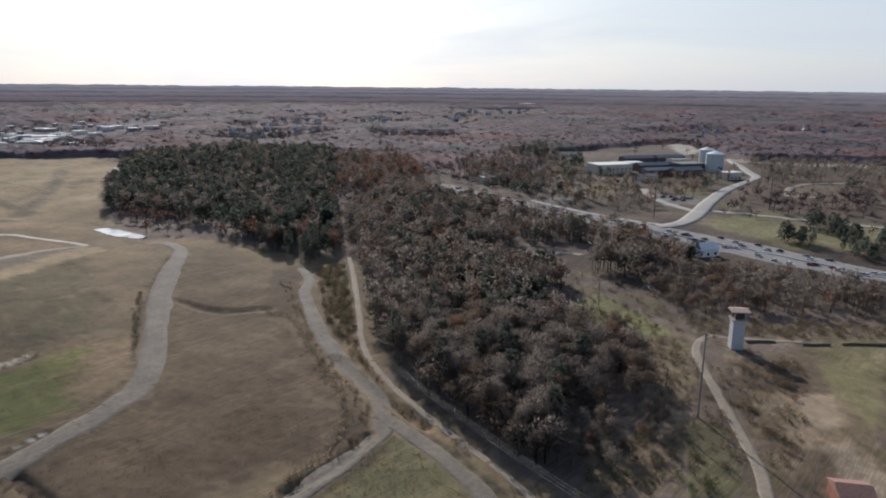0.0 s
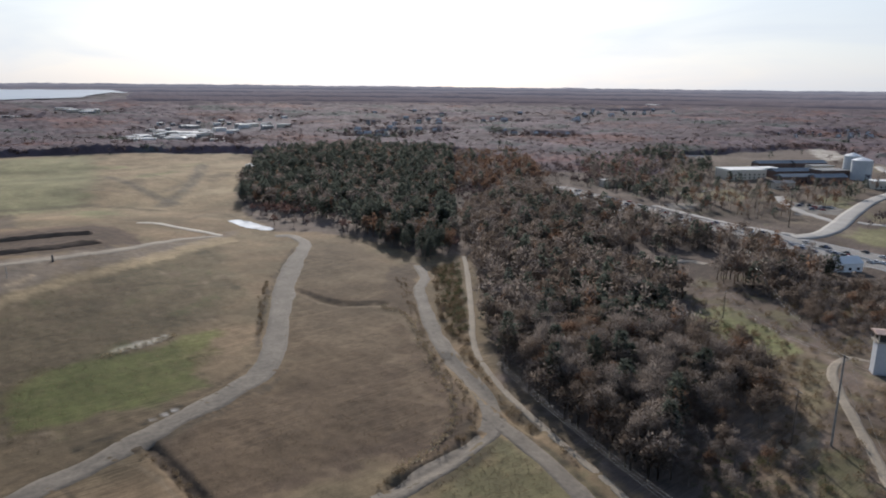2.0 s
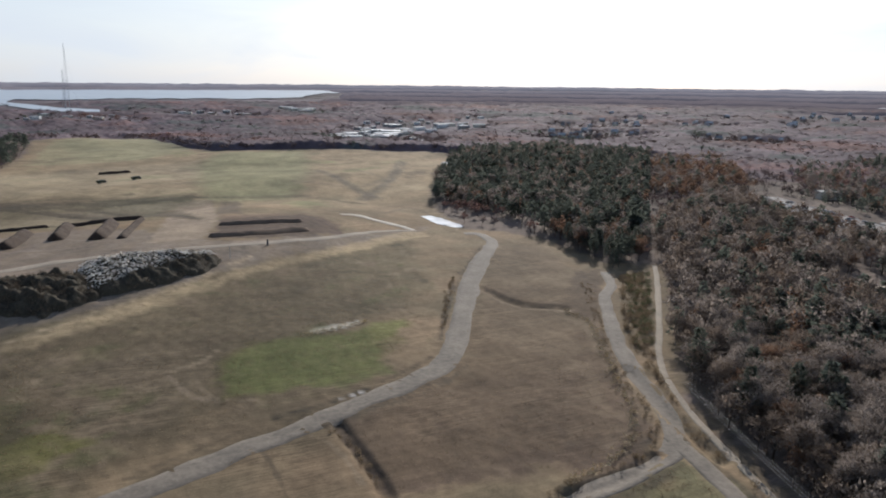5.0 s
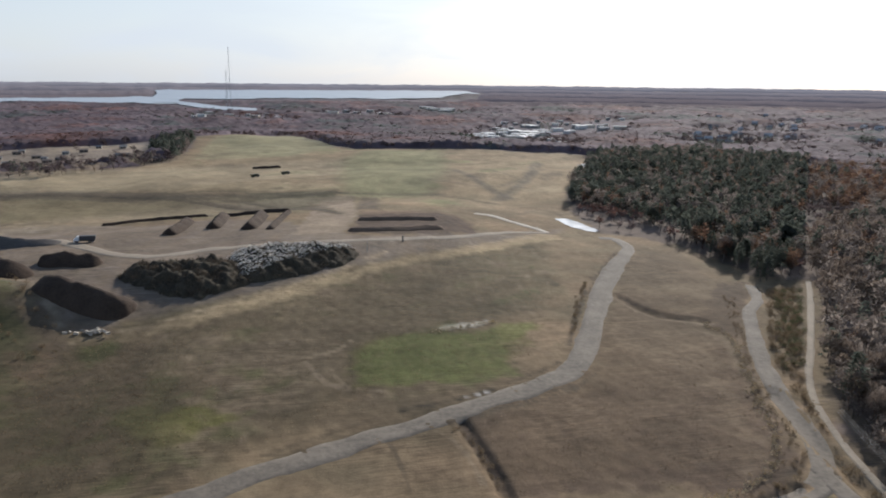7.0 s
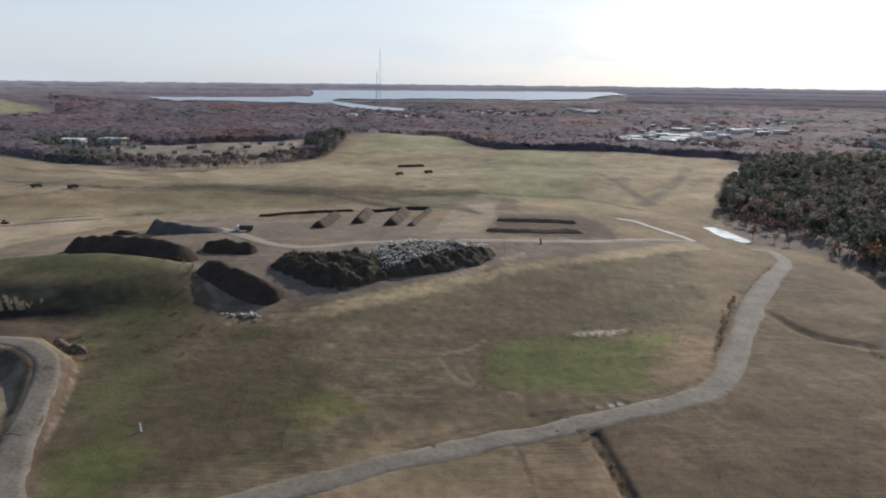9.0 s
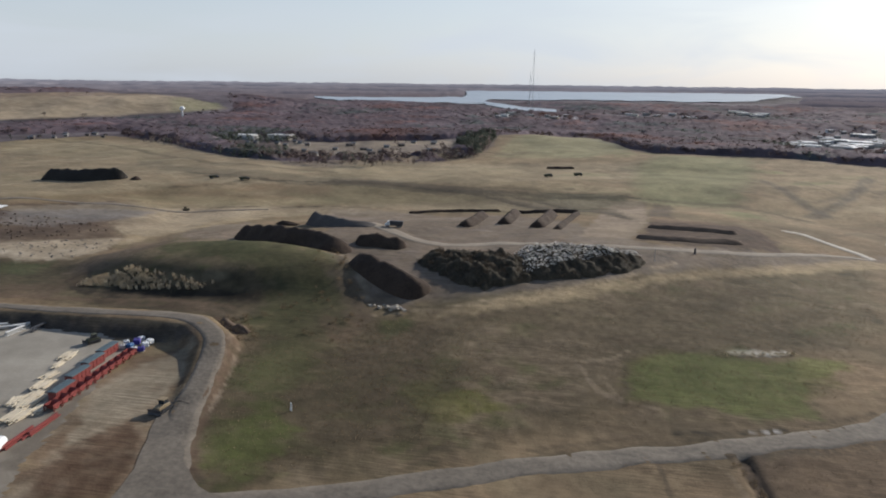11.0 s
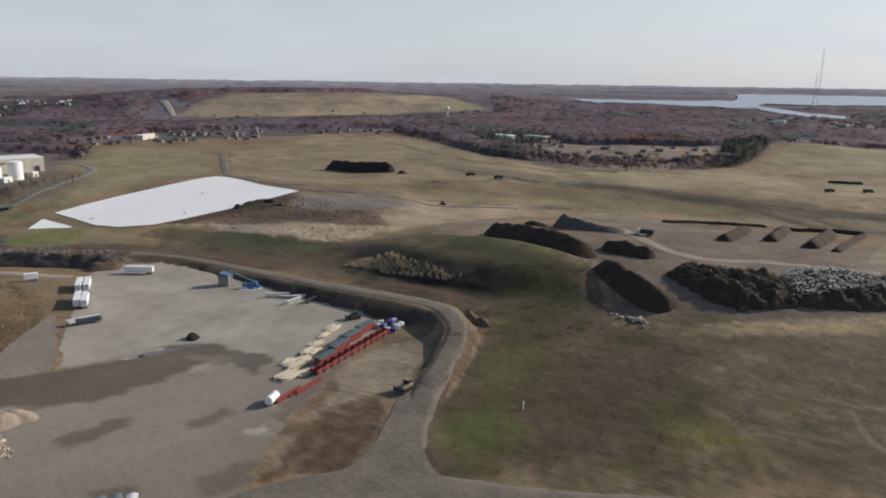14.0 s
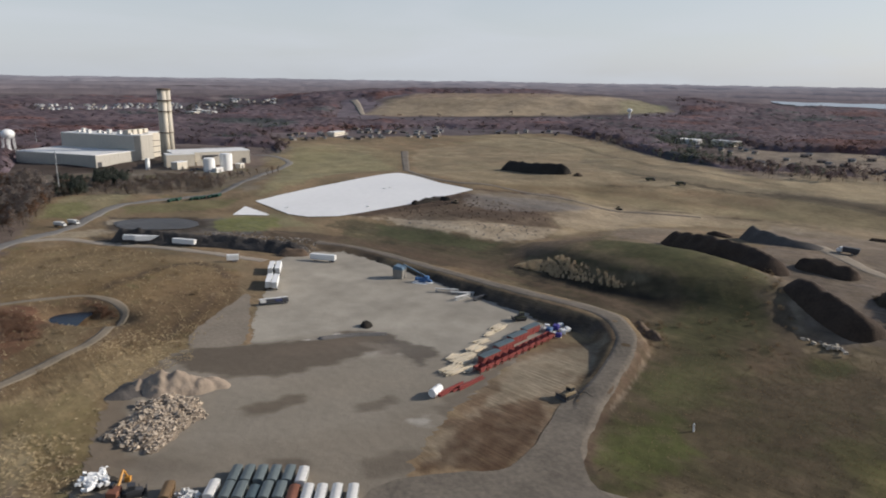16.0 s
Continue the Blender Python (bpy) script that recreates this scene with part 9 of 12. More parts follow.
t0, t1 = (-754.7, 313.8), (-732.7, 403.3)
tip = thing("tipping_hall", "cream tipping hall with a white roof and covered ramp", "industrial hall")
span = math.hypot(t1[0] - t0[0], t1[1] - t0[1])
hall(tip, span * 0.08, span, 8, 44, 14.0, CREAM, ROOF_WHITE)
hall(tip, 0, span * 0.32, 0, 18, 13.0, CREAM, ROOF_WHITE)
bm = bmesh.new()
prism(bm, ((span * 0.34, 0), (span * 0.70, 0), (span * 0.70, 12.0), (span * 0.34, 4.0)), 2.0, 7.5)
part("ramp_cover", bm, CREAM, tip)
opening(tip, span * 0.9, span * 0.95, 7.4, 7.7, 0, 6)
opening(tip, span * 0.1, span * 0.16, -0.6, -0.35, 0, 5)
opening(tip, span * 0.42, span * 0.62, 7.5, 7.8, 0.5, 11, "bay")
tip.matrix_world = on_ground(t0, heading(t0, t1))
for p, r, h in (((-711.3, 341.3), 6.0, 13.5), ((-711.5, 360.9), 6.6, 17.5)):
    silo = thing("storage_silo", "white cylindrical storage silo with a domed top", "silo", "silos at the plant")
    bm = bmesh.new()
    rod(bm, (0, 0, -0.5), (0, 0, h), r, seg=28)
    part("shell", bm, WHITE, silo)
    bm = bmesh.new()
    rod(bm, (0, 0, h), (0, 0, h + 1.0), r, r * 0.3, 28)
    part("dome", bm, WHITE, silo)
    bm = bmesh.new()
    box(bm, r, r + 0.6, -0.5, 0.5, 0, h + 1)
    part("ladder", bm, STEEL, silo)
    silo.matrix_world = on_ground(p, 200)
for p, sx, sy, h, m_ in (((-736.0, 319.4), 16, 8, 7, CREAM), ((-756.9, 293.9), 3, 3, 11, WHITE), ((-700.3, 345.5), 12, 5, 4, OFF_WHITE), ((-717.9, 380.5), 8, 6, 4, CREAM), ((-1003.1, 713.3), 40, 14, 6, CREAM)):
    shed = thing("shed", "small pale outbuilding of the plant", "shed", "outbuildings")
    hall(shed, -sx / 2, sx / 2, -sy / 2, sy / 2, h, m_, ROOF_WHITE)
    opening(shed, -1.2, 1.2, -sy / 2 - 0.3, -sy / 2 - 0.14, 0, 2.6)
    shed.matrix_world = on_ground(p, plant_turn)

bowl = thing("water_tower", "white water tower with a round tank on legs", "water tower")
bm = bmesh.new()
bmesh.ops.create_uvsphere(bm, u_segments=20, v_segments=10, radius=8.0)
bmesh.ops.scale(bm, vec=(1, 1, 0.75), verts=bm.verts[:])
bmesh.ops.translate(bm, vec=(0, 0, 26), verts=bm.verts[:])
part("tank", bm, WHITE, bowl, smooth_faces=True)
for k in range(6):
    a = k * math.pi / 3
    bm = bmesh.new()
    rod(bm, (8 * math.cos(a), 8 * math.sin(a), -1), (6.6 * math.cos(a), 6.6 * math.sin(a), 24), 0.5, seg=6)
    part("leg", bm, WHITE, bowl)
bm = bmesh.new()
rod(bm, (0, 0, -1), (0, 0, 21), 1.0, seg=8)
part("riser", bm, WHITE, bowl)
bowl.matrix_world = on_ground((-991.5, 217.9))
far_bowl = thing("water_tower", "slim white water tower standing over far woods", "water tower")
bm = bmesh.new()
rod(bm, (0, 0, -1), (0, 0, 26), 2.4, 2.0, 12)
part("stem", bm, WHITE, far_bowl)
bm = bmesh.new()
bmesh.ops.create_uvsphere(bm, u_segments=14, v_segments=8, radius=6.0)
bmesh.ops.scale(bm, vec=(1, 1, 0.8), verts=bm.verts[:])
bmesh.ops.translate(bm, vec=(0, 0, 28), verts=bm.verts[:])
part("tank", bm, WHITE, far_bowl, smooth_faces=True)
far_bowl.matrix_world = on_ground((-918.1, 1507.1))


def pole(label, at, tall, arms=1, material=None, r=0.22, turn=0.0):
    ob = thing("utility_pole", label, "utility pole", "utility poles")
    bm = bmesh.new()
    rod(bm, (0, 0, -0.5), (0, 0, tall), r, r * 0.65, 8)
    part("shaft", bm, material or mat("pole_wood", (0.13, 0.1, 0.075), vary=0.2, size=0.4), ob)
    for k in range(arms):
        bm = bmesh.new()
        box(bm, -1.5, 1.5, -0.1, 0.1, tall - 0.5 - 1.3 * k, tall - 0.3 - 1.3 * k)
        arm = part("crossarm", bm, mat("pole_wood", (0.13, 0.1, 0.075)), ob)
        for x in (-1.35, -0.5, 0.5, 1.35):
            bm = bmesh.new()
            rod(bm, (x, 0, tall - 0.3 - 1.3 * k), (x, 0, tall - 0.05 - 1.3 * k), 0.07, seg=6)
            part("insulator", bm, STEEL, arm)
    ob.matrix_world = on_ground(at, turn)
    return ob


big_pole = pole("tall grey utility pole beside the dirt lane", (202.6, 68.4), 28.0, 1, mat("grey_wood", (0.2, 0.19, 0.175), vary=0.2, size=0.4), 0.34, 60)
pole("dark wooden utility pole in the clearing", (194.5, 76.1), 17.0, 2, None, 0.24, 60)
pole("dark wooden utility pole at the clearing's top", (290.3, 151.2), 13.0, 1, None, 0.24, 40)
pole("dark wooden utility pole at the wood's edge", (278.1, 160.5), 9.0, 1, None, 0.2, 40)
pole("dark wooden utility pole by the turnaround", (320.6, 202.2), 14.0, 1, None, 0.24, 40)
pole("slim steel lamp pole by the brick shed", (181.6, 30.0), 9.0, 0, STEEL, 0.12)
pole("wooden utility pole above the highway", (592.9, 163.9), 28.0, 1, None, 0.4, 20)
pole("wooden utility pole beside the overpass", (507.9, 223.4), 24.0, 1, None, 0.4, 20)
pole("slim pale pole before the power plant", (-665.7, 181.1), 34.0, 0, STEEL, 0.45)
pole("slim pale pole beside the water tower", (-1064.8, 266.8), 22.0, 0, STEEL, 0.4)
post = pole("short white vent pipe standing in rough grass", (-82.4, 183.7), 2.6, 0, WHITE, 0.32)
post2 = pole("short dark post at the pad's edge", (62.0, 380.9), 3.4, 0, DARK_STEEL, 0.6)
post3 = pole("slim lamp post with a pale base on the pad", (39.2, 357.8), 6.0, 0, STEEL, 0.14)
bollard = pole("white flare pipe on the far field", (-1305.0, 1294.6), 3.0, 0, WHITE, 0.5)


def cable(a, b, sag, r, label):
    """A hanging line between two points."""
    a, b = Vector(a), Vector(b)
    cu = bpy.data.curves.new("cable", "CURVE")
    cu.dimensions, cu.bevel_depth, cu.bevel_resolution = "3D", r, 0
    sp = cu.splines.new("POLY")
    n = 24
    sp.points.add(n)
    for k in range(n + 1):
        t = k / n
        p = a.lerp(b, t)
        sp.points[k].co = (p.x, p.y, p.z - sag * 4 * t * (1 - t), 1)
    cu.materials.append(mat("cable_metal", (0.22, 0.215, 0.21), rough=0.5, metal=0.6, vary=0.1))
    return tagged(new("cable", cu), label, "cable", "overhead cables")


def top_of(xy, h, dx=0.0, dy=0.0):
    return (xy[0] + dx, xy[1] + dy, ground(*xy) + h)


for k in range(3):
    cable(top_of((154.6, 158.4), 8.0 + 0.3 * k, k * 0.8), top_of((124.5, 62.9), 9.0 + 0.3 * k, k * 0.8, -k * 0.3), 1.5, 0.03, "grey overhead cable along the wood's edge")
for k in (-1.3, 1.3):
    cable(top_of((202.6, 68.4), 27.6, k * 0.5, -k * 0.8), top_of((290.3, 151.2), 12.8, k * 0.5, -k * 0.8), 4.0, 0.025, "grey overhead cable over the clearing")
    cable(top_of((290.3, 151.2), 12.8, k * 0.5, -k * 0.8), top_of((320.6, 202.2), 13.8, k * 0.5, -k * 0.8), 2.0, 0.025, "grey overhead cable over the trees")
    cable(top_of((202.6, 68.4), 27.6, k * 0.5, -k * 0.8), top_of((164.9, 41.4), 14.0, k * 0.5, -k * 0.8), 2.0, 0.025, "grey overhead cable beside the lane")
    cable(top_of((202.6, 68.4), 27.0, k), top_of((366.6, 181.7), 16.0, k * 0.8), 5.0, 0.025, "grey overhead cable towards the highway")
cable(top_of((202.6, 68.4), 27.0), top_of((256.9, 77.7), 6.0), 0.6, 0.025, "grey service cable to the guard tower")

# guyed radio masts far off
for p, h in (((-168.3, 2370.3), 190.0), ((-180.3, 2389.4), 120.0)):
    mast = thing("radio_mast", "slender guyed steel lattice mast over far woods", "radio mast")
    for k in range(3):
        a = k * 2.0944
        bm = bmesh.new()
        rod(bm, (1.6 * math.cos(a), 1.6 * math.sin(a), 0), (1.2 * math.cos(a), 1.2 * math.sin(a), h), 0.28, seg=4)
        part("mast_leg", bm, STEEL, mast)
        for z in (0.55, 0.95):
            bm = bmesh.new()
            rod(bm, (0, 0, h * z), (h * 0.14 * math.cos(a), h * 0.14 * math.sin(a), 0), 0.09, seg=3)
            part("guy_wire", bm, STEEL, mast)
    for z in range(0, int(h), 12):
        bm = bmesh.new()
        rod(bm, (0, 0, z), (0, 0, z + 0.8), 1.5, seg=3)
        part("brace", bm, STEEL, mast)
    mast.matrix_world = on_ground(p)

# ---------------------------------------------------------------- guard tower and its field
tower = thing("guard_tower", "abandoned grey concrete guard tower with a wide flat roof", "guard tower")
bm = bmesh.new()
box(bm, -2.3, 2.3, -2.3, 2.3, -0.5, 10.6)
part("shaft", bm, mat("tower_render", (0.44, 0.45, 0.47), rough=0.8, vary=0.12, size=1.0, bump=0.2), tower, bevel=0.06)
bm = bmesh.new()
box(bm, -3.1, 3.1, -3.1, 3.1, 10.62, 10.95)
part("gallery", bm, CONCRETE, tower)
for sx in (-1, 1):
    for sy in (-1, 1):
        bm = bmesh.new()
        box(bm, sx * 2.0 - 0.18, sx * 2.0 + 0.18, sy * 2.0 - 0.18, sy * 2.0 + 0.18, 10.96, 13.6)
        part("corner_post", bm, CONCRETE, tower)
bm = bmesh.new()
box(bm, -1.8, 1.8, -1.8, 1.8, 10.97, 13.55)
part("cabin_glass", bm, GLASS, tower)
bm = bmesh.new()
prism(bm, ((-3.4, 13.6), (3.4, 13.6), (3.4, 13.85), (0.0, 14.5), (-3.4, 13.85)), -3.4, 3.4)
part("roof", bm, mat("tower_roof", (0.5, 0.36, 0.3), rough=0.8, vary=0.2, size=0.8), tower)
for k in range(14):
    bm = bmesh.new()
    a = -3.05 + (k % 7) * 1.0
    if k < 7:
        box(bm, a, a + 0.06, -3.08, -3.02, 10.96, 12.0)
    else:
        box(bm, 3.02, 3.08, a, a + 0.06, 10.96, 12.0)
    part("baluster", bm, STEEL, tower)
bm = bmesh.new()
box(bm, -2.42, -2.3, -0.6, 0.6, 0, 2.1)
part("door", bm, DARK_STEEL, tower)
tower.matrix_world = on_ground((273.4, 81.1), heading((273.4, 81.1), (203.0, 67.6)) + 25) @ Matrix.Diagonal((1.0, 1.0, 1.15, 1.0))

shed = thing("brick_shed", "old red brick shed with a tilted rusty roof", "shed")
bm = bmesh.new()
box(bm, -5, 5, -4, 4, -0.5, 3.6)
part("wall", bm, mat("brick_red", (0.25, 0.11, 0.08), vary=0.3, size=0.3, bump=0.3), shed)
bm = bmesh.new()
prism(bm, ((-5.5, 3.6), (5.5, 3.6), (0, 5.6)), -4.4, 4.4)
part("roof", bm, mat("faded_rust", (0.3, 0.17, 0.13), rough=0.85, vary=0.3, size=0.8, bump=0.2), shed)
for x in (-3, 0, 3):
    bm = bmesh.new()
    box(bm, x - 0.6, x + 0.6, -4.06, -3.98, 1.2, 2.4)
    part("window", bm, GLASS, shed)
shed.matrix_world = on_ground((181.6, 21.7), 30)
fence = thing("timber_wall", "low dark timber retaining wall beside the lane", "retaining wall")
for p, q in (((282.0, 79.7), (289.5, 70.6)), ((292.8, 61.3), (299.3, 52.5)), ((302.3, 49.1), (313.7, 35.8))):
    d_ = math.hypot(q[0] - p[0], q[1] - p[1])
    n = max(2, int(d_ / 4))
    for k in range(n):
        bm = bmesh.new()
        a = ((p[0] + (q[0] - p[0]) * k / n), (p[1] + (q[1] - p[1]) * k / n))
        b = ((p[0] + (q[0] - p[0]) * (k + 0.97) / n), (p[1] + (q[1] - p[1]) * (k + 0.97) / n))
        rod(bm, (a[0], a[1], ground(*a) + 0.4), (b[0], b[1], ground(*b) + 0.4), 0.55, seg=6)
        part("timber", bm, mat("pole_wood", (0.13, 0.1, 0.075)), fence)

# ---------------------------------------------------------------- campus, town and houses
def block(name, label, category, group, sx, sy, h, wall, roof, at, turn, windows=True, gable=0.0):
    """A building with its storeys of windows and a flat or gabled roof."""
    ob = thing(name, label, category, group)
    bm = bmesh.new()
    box(bm, -sx / 2, sx / 2, -sy / 2, sy / 2, -2.0, h)
    body = part("wall", bm, wall, ob)
    bm = bmesh.new()
    if gable:
        prism(bm, ((-sy / 2 - 0.5, h), (sy / 2 + 0.5, h), (0, h + gable)), -sx / 2 - 0.5, sx / 2 + 0.5, Matrix.Rotation(math.pi / 2, 4, "Z"))
    else:
        box(bm, -sx / 2 - 0.2, sx / 2 + 0.2, -sy / 2 - 0.2, sy / 2 + 0.2, h + 0.02, h + 0.7)
    part("roof", bm, roof, ob)
    if windows:
        for f in range(max(1, int(h / 3.6))):
            for k in range(max(2, int(sx / 5))):
                x = -sx / 2 + (k + 0.5) * sx / max(2, int(sx / 5))
                bm = bmesh.new()
                box(bm, x - 0.9, x + 0.9, -sy / 2 - 0.06, -sy / 2 + 0.02, 1.0 + f * 3.4, 2.6 + f * 3.4)
                part("window", bm, GLASS, body)
    ob.matrix_world = on_ground(at, turn)
    return ob


campus_turn = heading((689.6, 382.6), (725.0, 363.1))
BRICK = mat("campus_brick", (0.13, 0.09, 0.076), vary=0.2, size=0.8)
BLUE_ROOF = mat("blue_grey_roof", (0.13, 0.16, 0.19), rough=0.6, vary=0.15, size=3.0)
for p, sx, sy, h, w_, r_, g in (
    ((730.0, 380.0), 44, 26, 10, CREAM, ROOF_WHITE, 0), ((778.0, 376.0), 22, 16, 7, CREAM, ROOF_WHITE, 0),
    ((838.0, 396.0), 50, 15, 7, BRICK, BLUE_ROOF, 3), ((872.0, 372.0), 42, 15, 7, BRICK, BLUE_ROOF, 3), ((772.0, 346.0), 46, 15, 7, BRICK, BLUE_ROOF, 3),
    ((830.0, 340.0), 26, 15, 8, CREAM, ROOF_GREY, 0), ((795.0, 315.0), 34, 20, 9, BRICK, ROOF_GREY, 0), ((732.0, 322.0), 40, 15, 7, BRICK, BLUE_ROOF, 2.5),
    ((745.0, 296.0), 36, 14, 7, BRICK, BLUE_ROOF, 3), ((747.4, 249.9), 20, 13, 7, CREAM, ROOF_WHITE, 0), ((580.0, 436.0), 24, 12, 6, CREAM, ROOF_GREY, 0),
    ((840.0, 512.0), 40, 12, 6, CREAM, ROOF_GREY, 2), ((745.0, 520.0), 22, 12, 6, BRICK, ROOF_GREY, 2), ((690.0, 316.0), 22, 12, 6, CREAM, ROOF_GREY, 2),
    ((419.4, 150.8), 16, 10, 5, WHITE, ROOF_WHITE, 3.2)):
    block("campus_building", "low campus building with a pale or blue-grey roof" if h < 10 else "broad cream campus building with a white flat roof", "building", "campus buildings", sx, sy, h, w_, r_, p, campus_turn, True, g)
for p, r, h in (((820.0, 303.0), 8.5, 22), ((806.0, 288.0), 10.0, 20)):
    silo = thing("storage_silo", "large pale steel storage tank with a conical roof", "silo", "tanks at the campus")
    bm = bmesh.new()
    rod(bm, (0, 0, -1), (0, 0, h), r, seg=12)
    part("shell", bm, mat("pale_blue_steel", (0.46, 0.48, 0.49), vary=0.12, size=2.0), silo)
    bm = bmesh.new()
    rod(bm, (0, 0, h), (0, 0, h + 3.2), r + 0.3, 0.8, 12)
    part("cone_roof", bm, WHITE, silo)
    bm = bmesh.new()
    box(bm, -1.0, 1.0, -r - 0.15, -r + 0.4, 0, 3.2)
    part("door", bm, WHITE, silo)
    silo.matrix_world = on_ground(p, campus_turn)

town_roofs = (ROOF_WHITE, mat("pale_roof", (0.42, 0.42, 0.42), vary=0.15), ROOF_GREY)


HOUSES = []


def settlement(poly, count, seed, sizes, label, group, category="building", gable=0.0, tall=None):
    """Copies of a few buildings strewn over an outline."""
    r4 = random.Random(seed)
    models = []
    sidings, roofs = (mat("pale_siding", (0.62, 0.61, 0.58), vary=0.15), CREAM, mat("grey_siding", (0.3, 0.29, 0.27), vary=0.15)), town_roofs[1:]
    if tall == 3.0:
        sidings = (mat("dull_siding", (0.3, 0.27, 0.235), vary=0.15), mat("brown_siding", (0.16, 0.13, 0.11), vary=0.15), mat("grey_siding", (0.3, 0.29, 0.27)))
        roofs = (mat("dull_roof", (0.24, 0.23, 0.22), vary=0.15), mat("brown_roof", (0.15, 0.125, 0.11), vary=0.15))
    for k, (p) in enumerate(scatter(poly, count, seed)):
        HOUSES.append((p[0], p[1], sizes[1] * 0.5))
        if len(models) < 3:
            sx = r4.uniform(*sizes) * (0.6 if gable else 0.8)
            models.append(block("house" if gable else "warehouse", label, category, group, sx, sx * 0.6, tall or min(7.0, sizes[0] * 0.2 + 3), sidings[k % 3], (roofs[k % 2] if gable else town_roofs[k % 2]), tuple(p), r4.uniform(-20, 20), True, gable))
        else:
            copy_thing(r4.choice(models), on_ground(tuple(p), r4.uniform(-25, 25)))


settlement(((363.8, 1414.6), (503.1, 1607.7), (396.8, 1248.4), (300.6, 1078.3),), 14, 61, (16, 36), "far white-roofed warehouse among bare trees", "far warehouses")
settlement(((474.8, 1398.0), (552.4, 1472.8), (480.8, 1274.8), (433.7, 1259.9),), 4, 62, (30, 50), "far long white-roofed warehouse by bare trees", "far warehouses")
settlement(((618.0, 1592.0), (831.6, 1654.4), (733.6, 1470.8), (566.0, 1440.0),), 7, 63, (24, 40), "far white-roofed warehouse among bare trees", "far warehouses")
settlement(((470.1, 1252.0), (498.5, 1159.1), (386.5, 916.6), (387.6, 1007.0),), 7, 64, (14, 24), "far pale commercial building", "far buildings")
settlement(((456.4, 2354.4), (555.3, 2238.7), (486.2, 2064.5), (441.8, 2185.9),), 8, 65, (30, 60), "far bright-roofed building near the bay", "far buildings")
settlement(((95.4, 2256.6), (326.9, 2136.7), (285.6, 1971.5), (101.5, 2035.9),), 8, 66, (20, 40), "far pale building in the woods", "far buildings")
settlement(((479.3, 1588.0), (619.8, 1647.1), (491.8, 1301.3), (319.2, 1045.1),), 16, 67, (16, 36), "far white-roofed warehouse among bare trees", "far warehouses")
settlement(((817.1, 1357.3), (1116.2, 945.5), (883.8, 772.9), (674.2, 1085.9),), 16, 68, (14, 26), "far pale house among bare trees", "far houses", "house", 4.0)
settlement(((1166.3, 1725.0), (2000.4, 1440.4), (1559.9, 1121.8), (988.4, 1440.4),), 14, 69, (18, 34), "far pale house among bare trees", "far houses", "house", 4.0)
settlement(((1476.2, 862.9), (1719.4, 577.2), (1551.5, 519.6), (1314.8, 767.6),), 14, 70, (10, 16), "far white gabled house at the wood's edge", "far houses", "house", 4.5)
settlement(((1924.4, 507.7), (2120.9, 368.9), (1752.1, 301.5), (1618.5, 424.6),), 5, 71, (14, 22), "far white gabled house at the wood's edge", "far houses", "house", 4.5)
settlement(((2364.5, 1606.9), (2414.5, 1546.3), (2374.0, 1520.1), (2297.1, 1560.8),), 1, 72, (90, 110), "very far long white-roofed warehouse", "far warehouses")
settlement(((517.2, 1707.4), (900.7, 1793.5), (736.9, 1459.2), (554.4, 1373.2), (302.1, 1011.5),), 26, 83, (12, 26), "far pale commercial building among bare trees", "far buildings")
settlement(((1145.9, 1950.5), (1518.8, 1850.7), (913.9, 1104.9), (667.9, 1129.2),), 16, 84, (12, 22), "far pale house among bare trees", "far houses", "house", 4.0)
settlement(((1939.5, 1592.6), (2245.1, 1364.4), (1976.7, 1200.1), (1692.8, 1389.5),), 8, 85, (16, 30), "far pale house among bare trees", "far houses", "house", 4.0)
settlement(((-274.5, 2131.5), (23.1, 2030.1), (20.4, 1836.7), (-240.8, 1860.2),), 9, 86, (16, 30), "far pale building in the woods", "far buildings")
settlement(((-2202.7, 552.9), (-2127.4, 936.5), (-1856.3, 831.8), (-1995.8, 500.0),), 80, 74, (11, 18), "far white town house in a dense row", "far houses", "house", 2.6, 4.2)
settlement(((-2231.4, 1159.3), (-2033.5, 1214.4), (-1903.0, 1135.9), (-2055.5, 1067.3),), 24, 75, (11, 18), "far white town house in a dense row", "far houses", "house", 2.6, 4.2)
settlement(((-2114.1, 966.3), (-2062.9, 1052.1), (-1828.4, 931.9), (-1883.8, 860.2),), 16, 76, (11, 18), "far white town house in a dense row", "far houses", "house", 2.6, 4.2)
settlement(((-1800.1, 776.3), (-1770.0, 901.8), (-1669.3, 850.2), (-1718.3, 740.8),), 3, 77, (40, 60), "far long white-roofed shed in woods", "far warehouses")
settlement(((-1091.5, 639.1), (-978.9, 939.2), (-855.2, 834.3), (-977.3, 582.0),), 48, 78, (9, 18), "low grey or brown building in a wooded row", "far houses", "house", 1.4, 3.0)
settlement(((-933.4, 1033.9), (-821.7, 1140.3), (-756.4, 1050.6), (-842.2, 948.4),), 12, 79, (9, 18), "low grey or brown building at the field's edge", "far houses", "house", 1.4, 3.0)
settlement(((-560.7, 1037.1), (-169.0, 1083.0), (-136.1, 838.6), (-373.6, 810.2),), 40, 80, (9, 20), "low grey or brown yard building behind bare trees", "far houses", "house", 1.4, 3.0)
settlement(((-602.7, 1115.1), (-492.6, 1114.5), (-477.1, 1084.2), (-574.6, 1063.1),), 2, 81, (40, 55), "long low grey-roofed shed in the trees", "far warehouses")
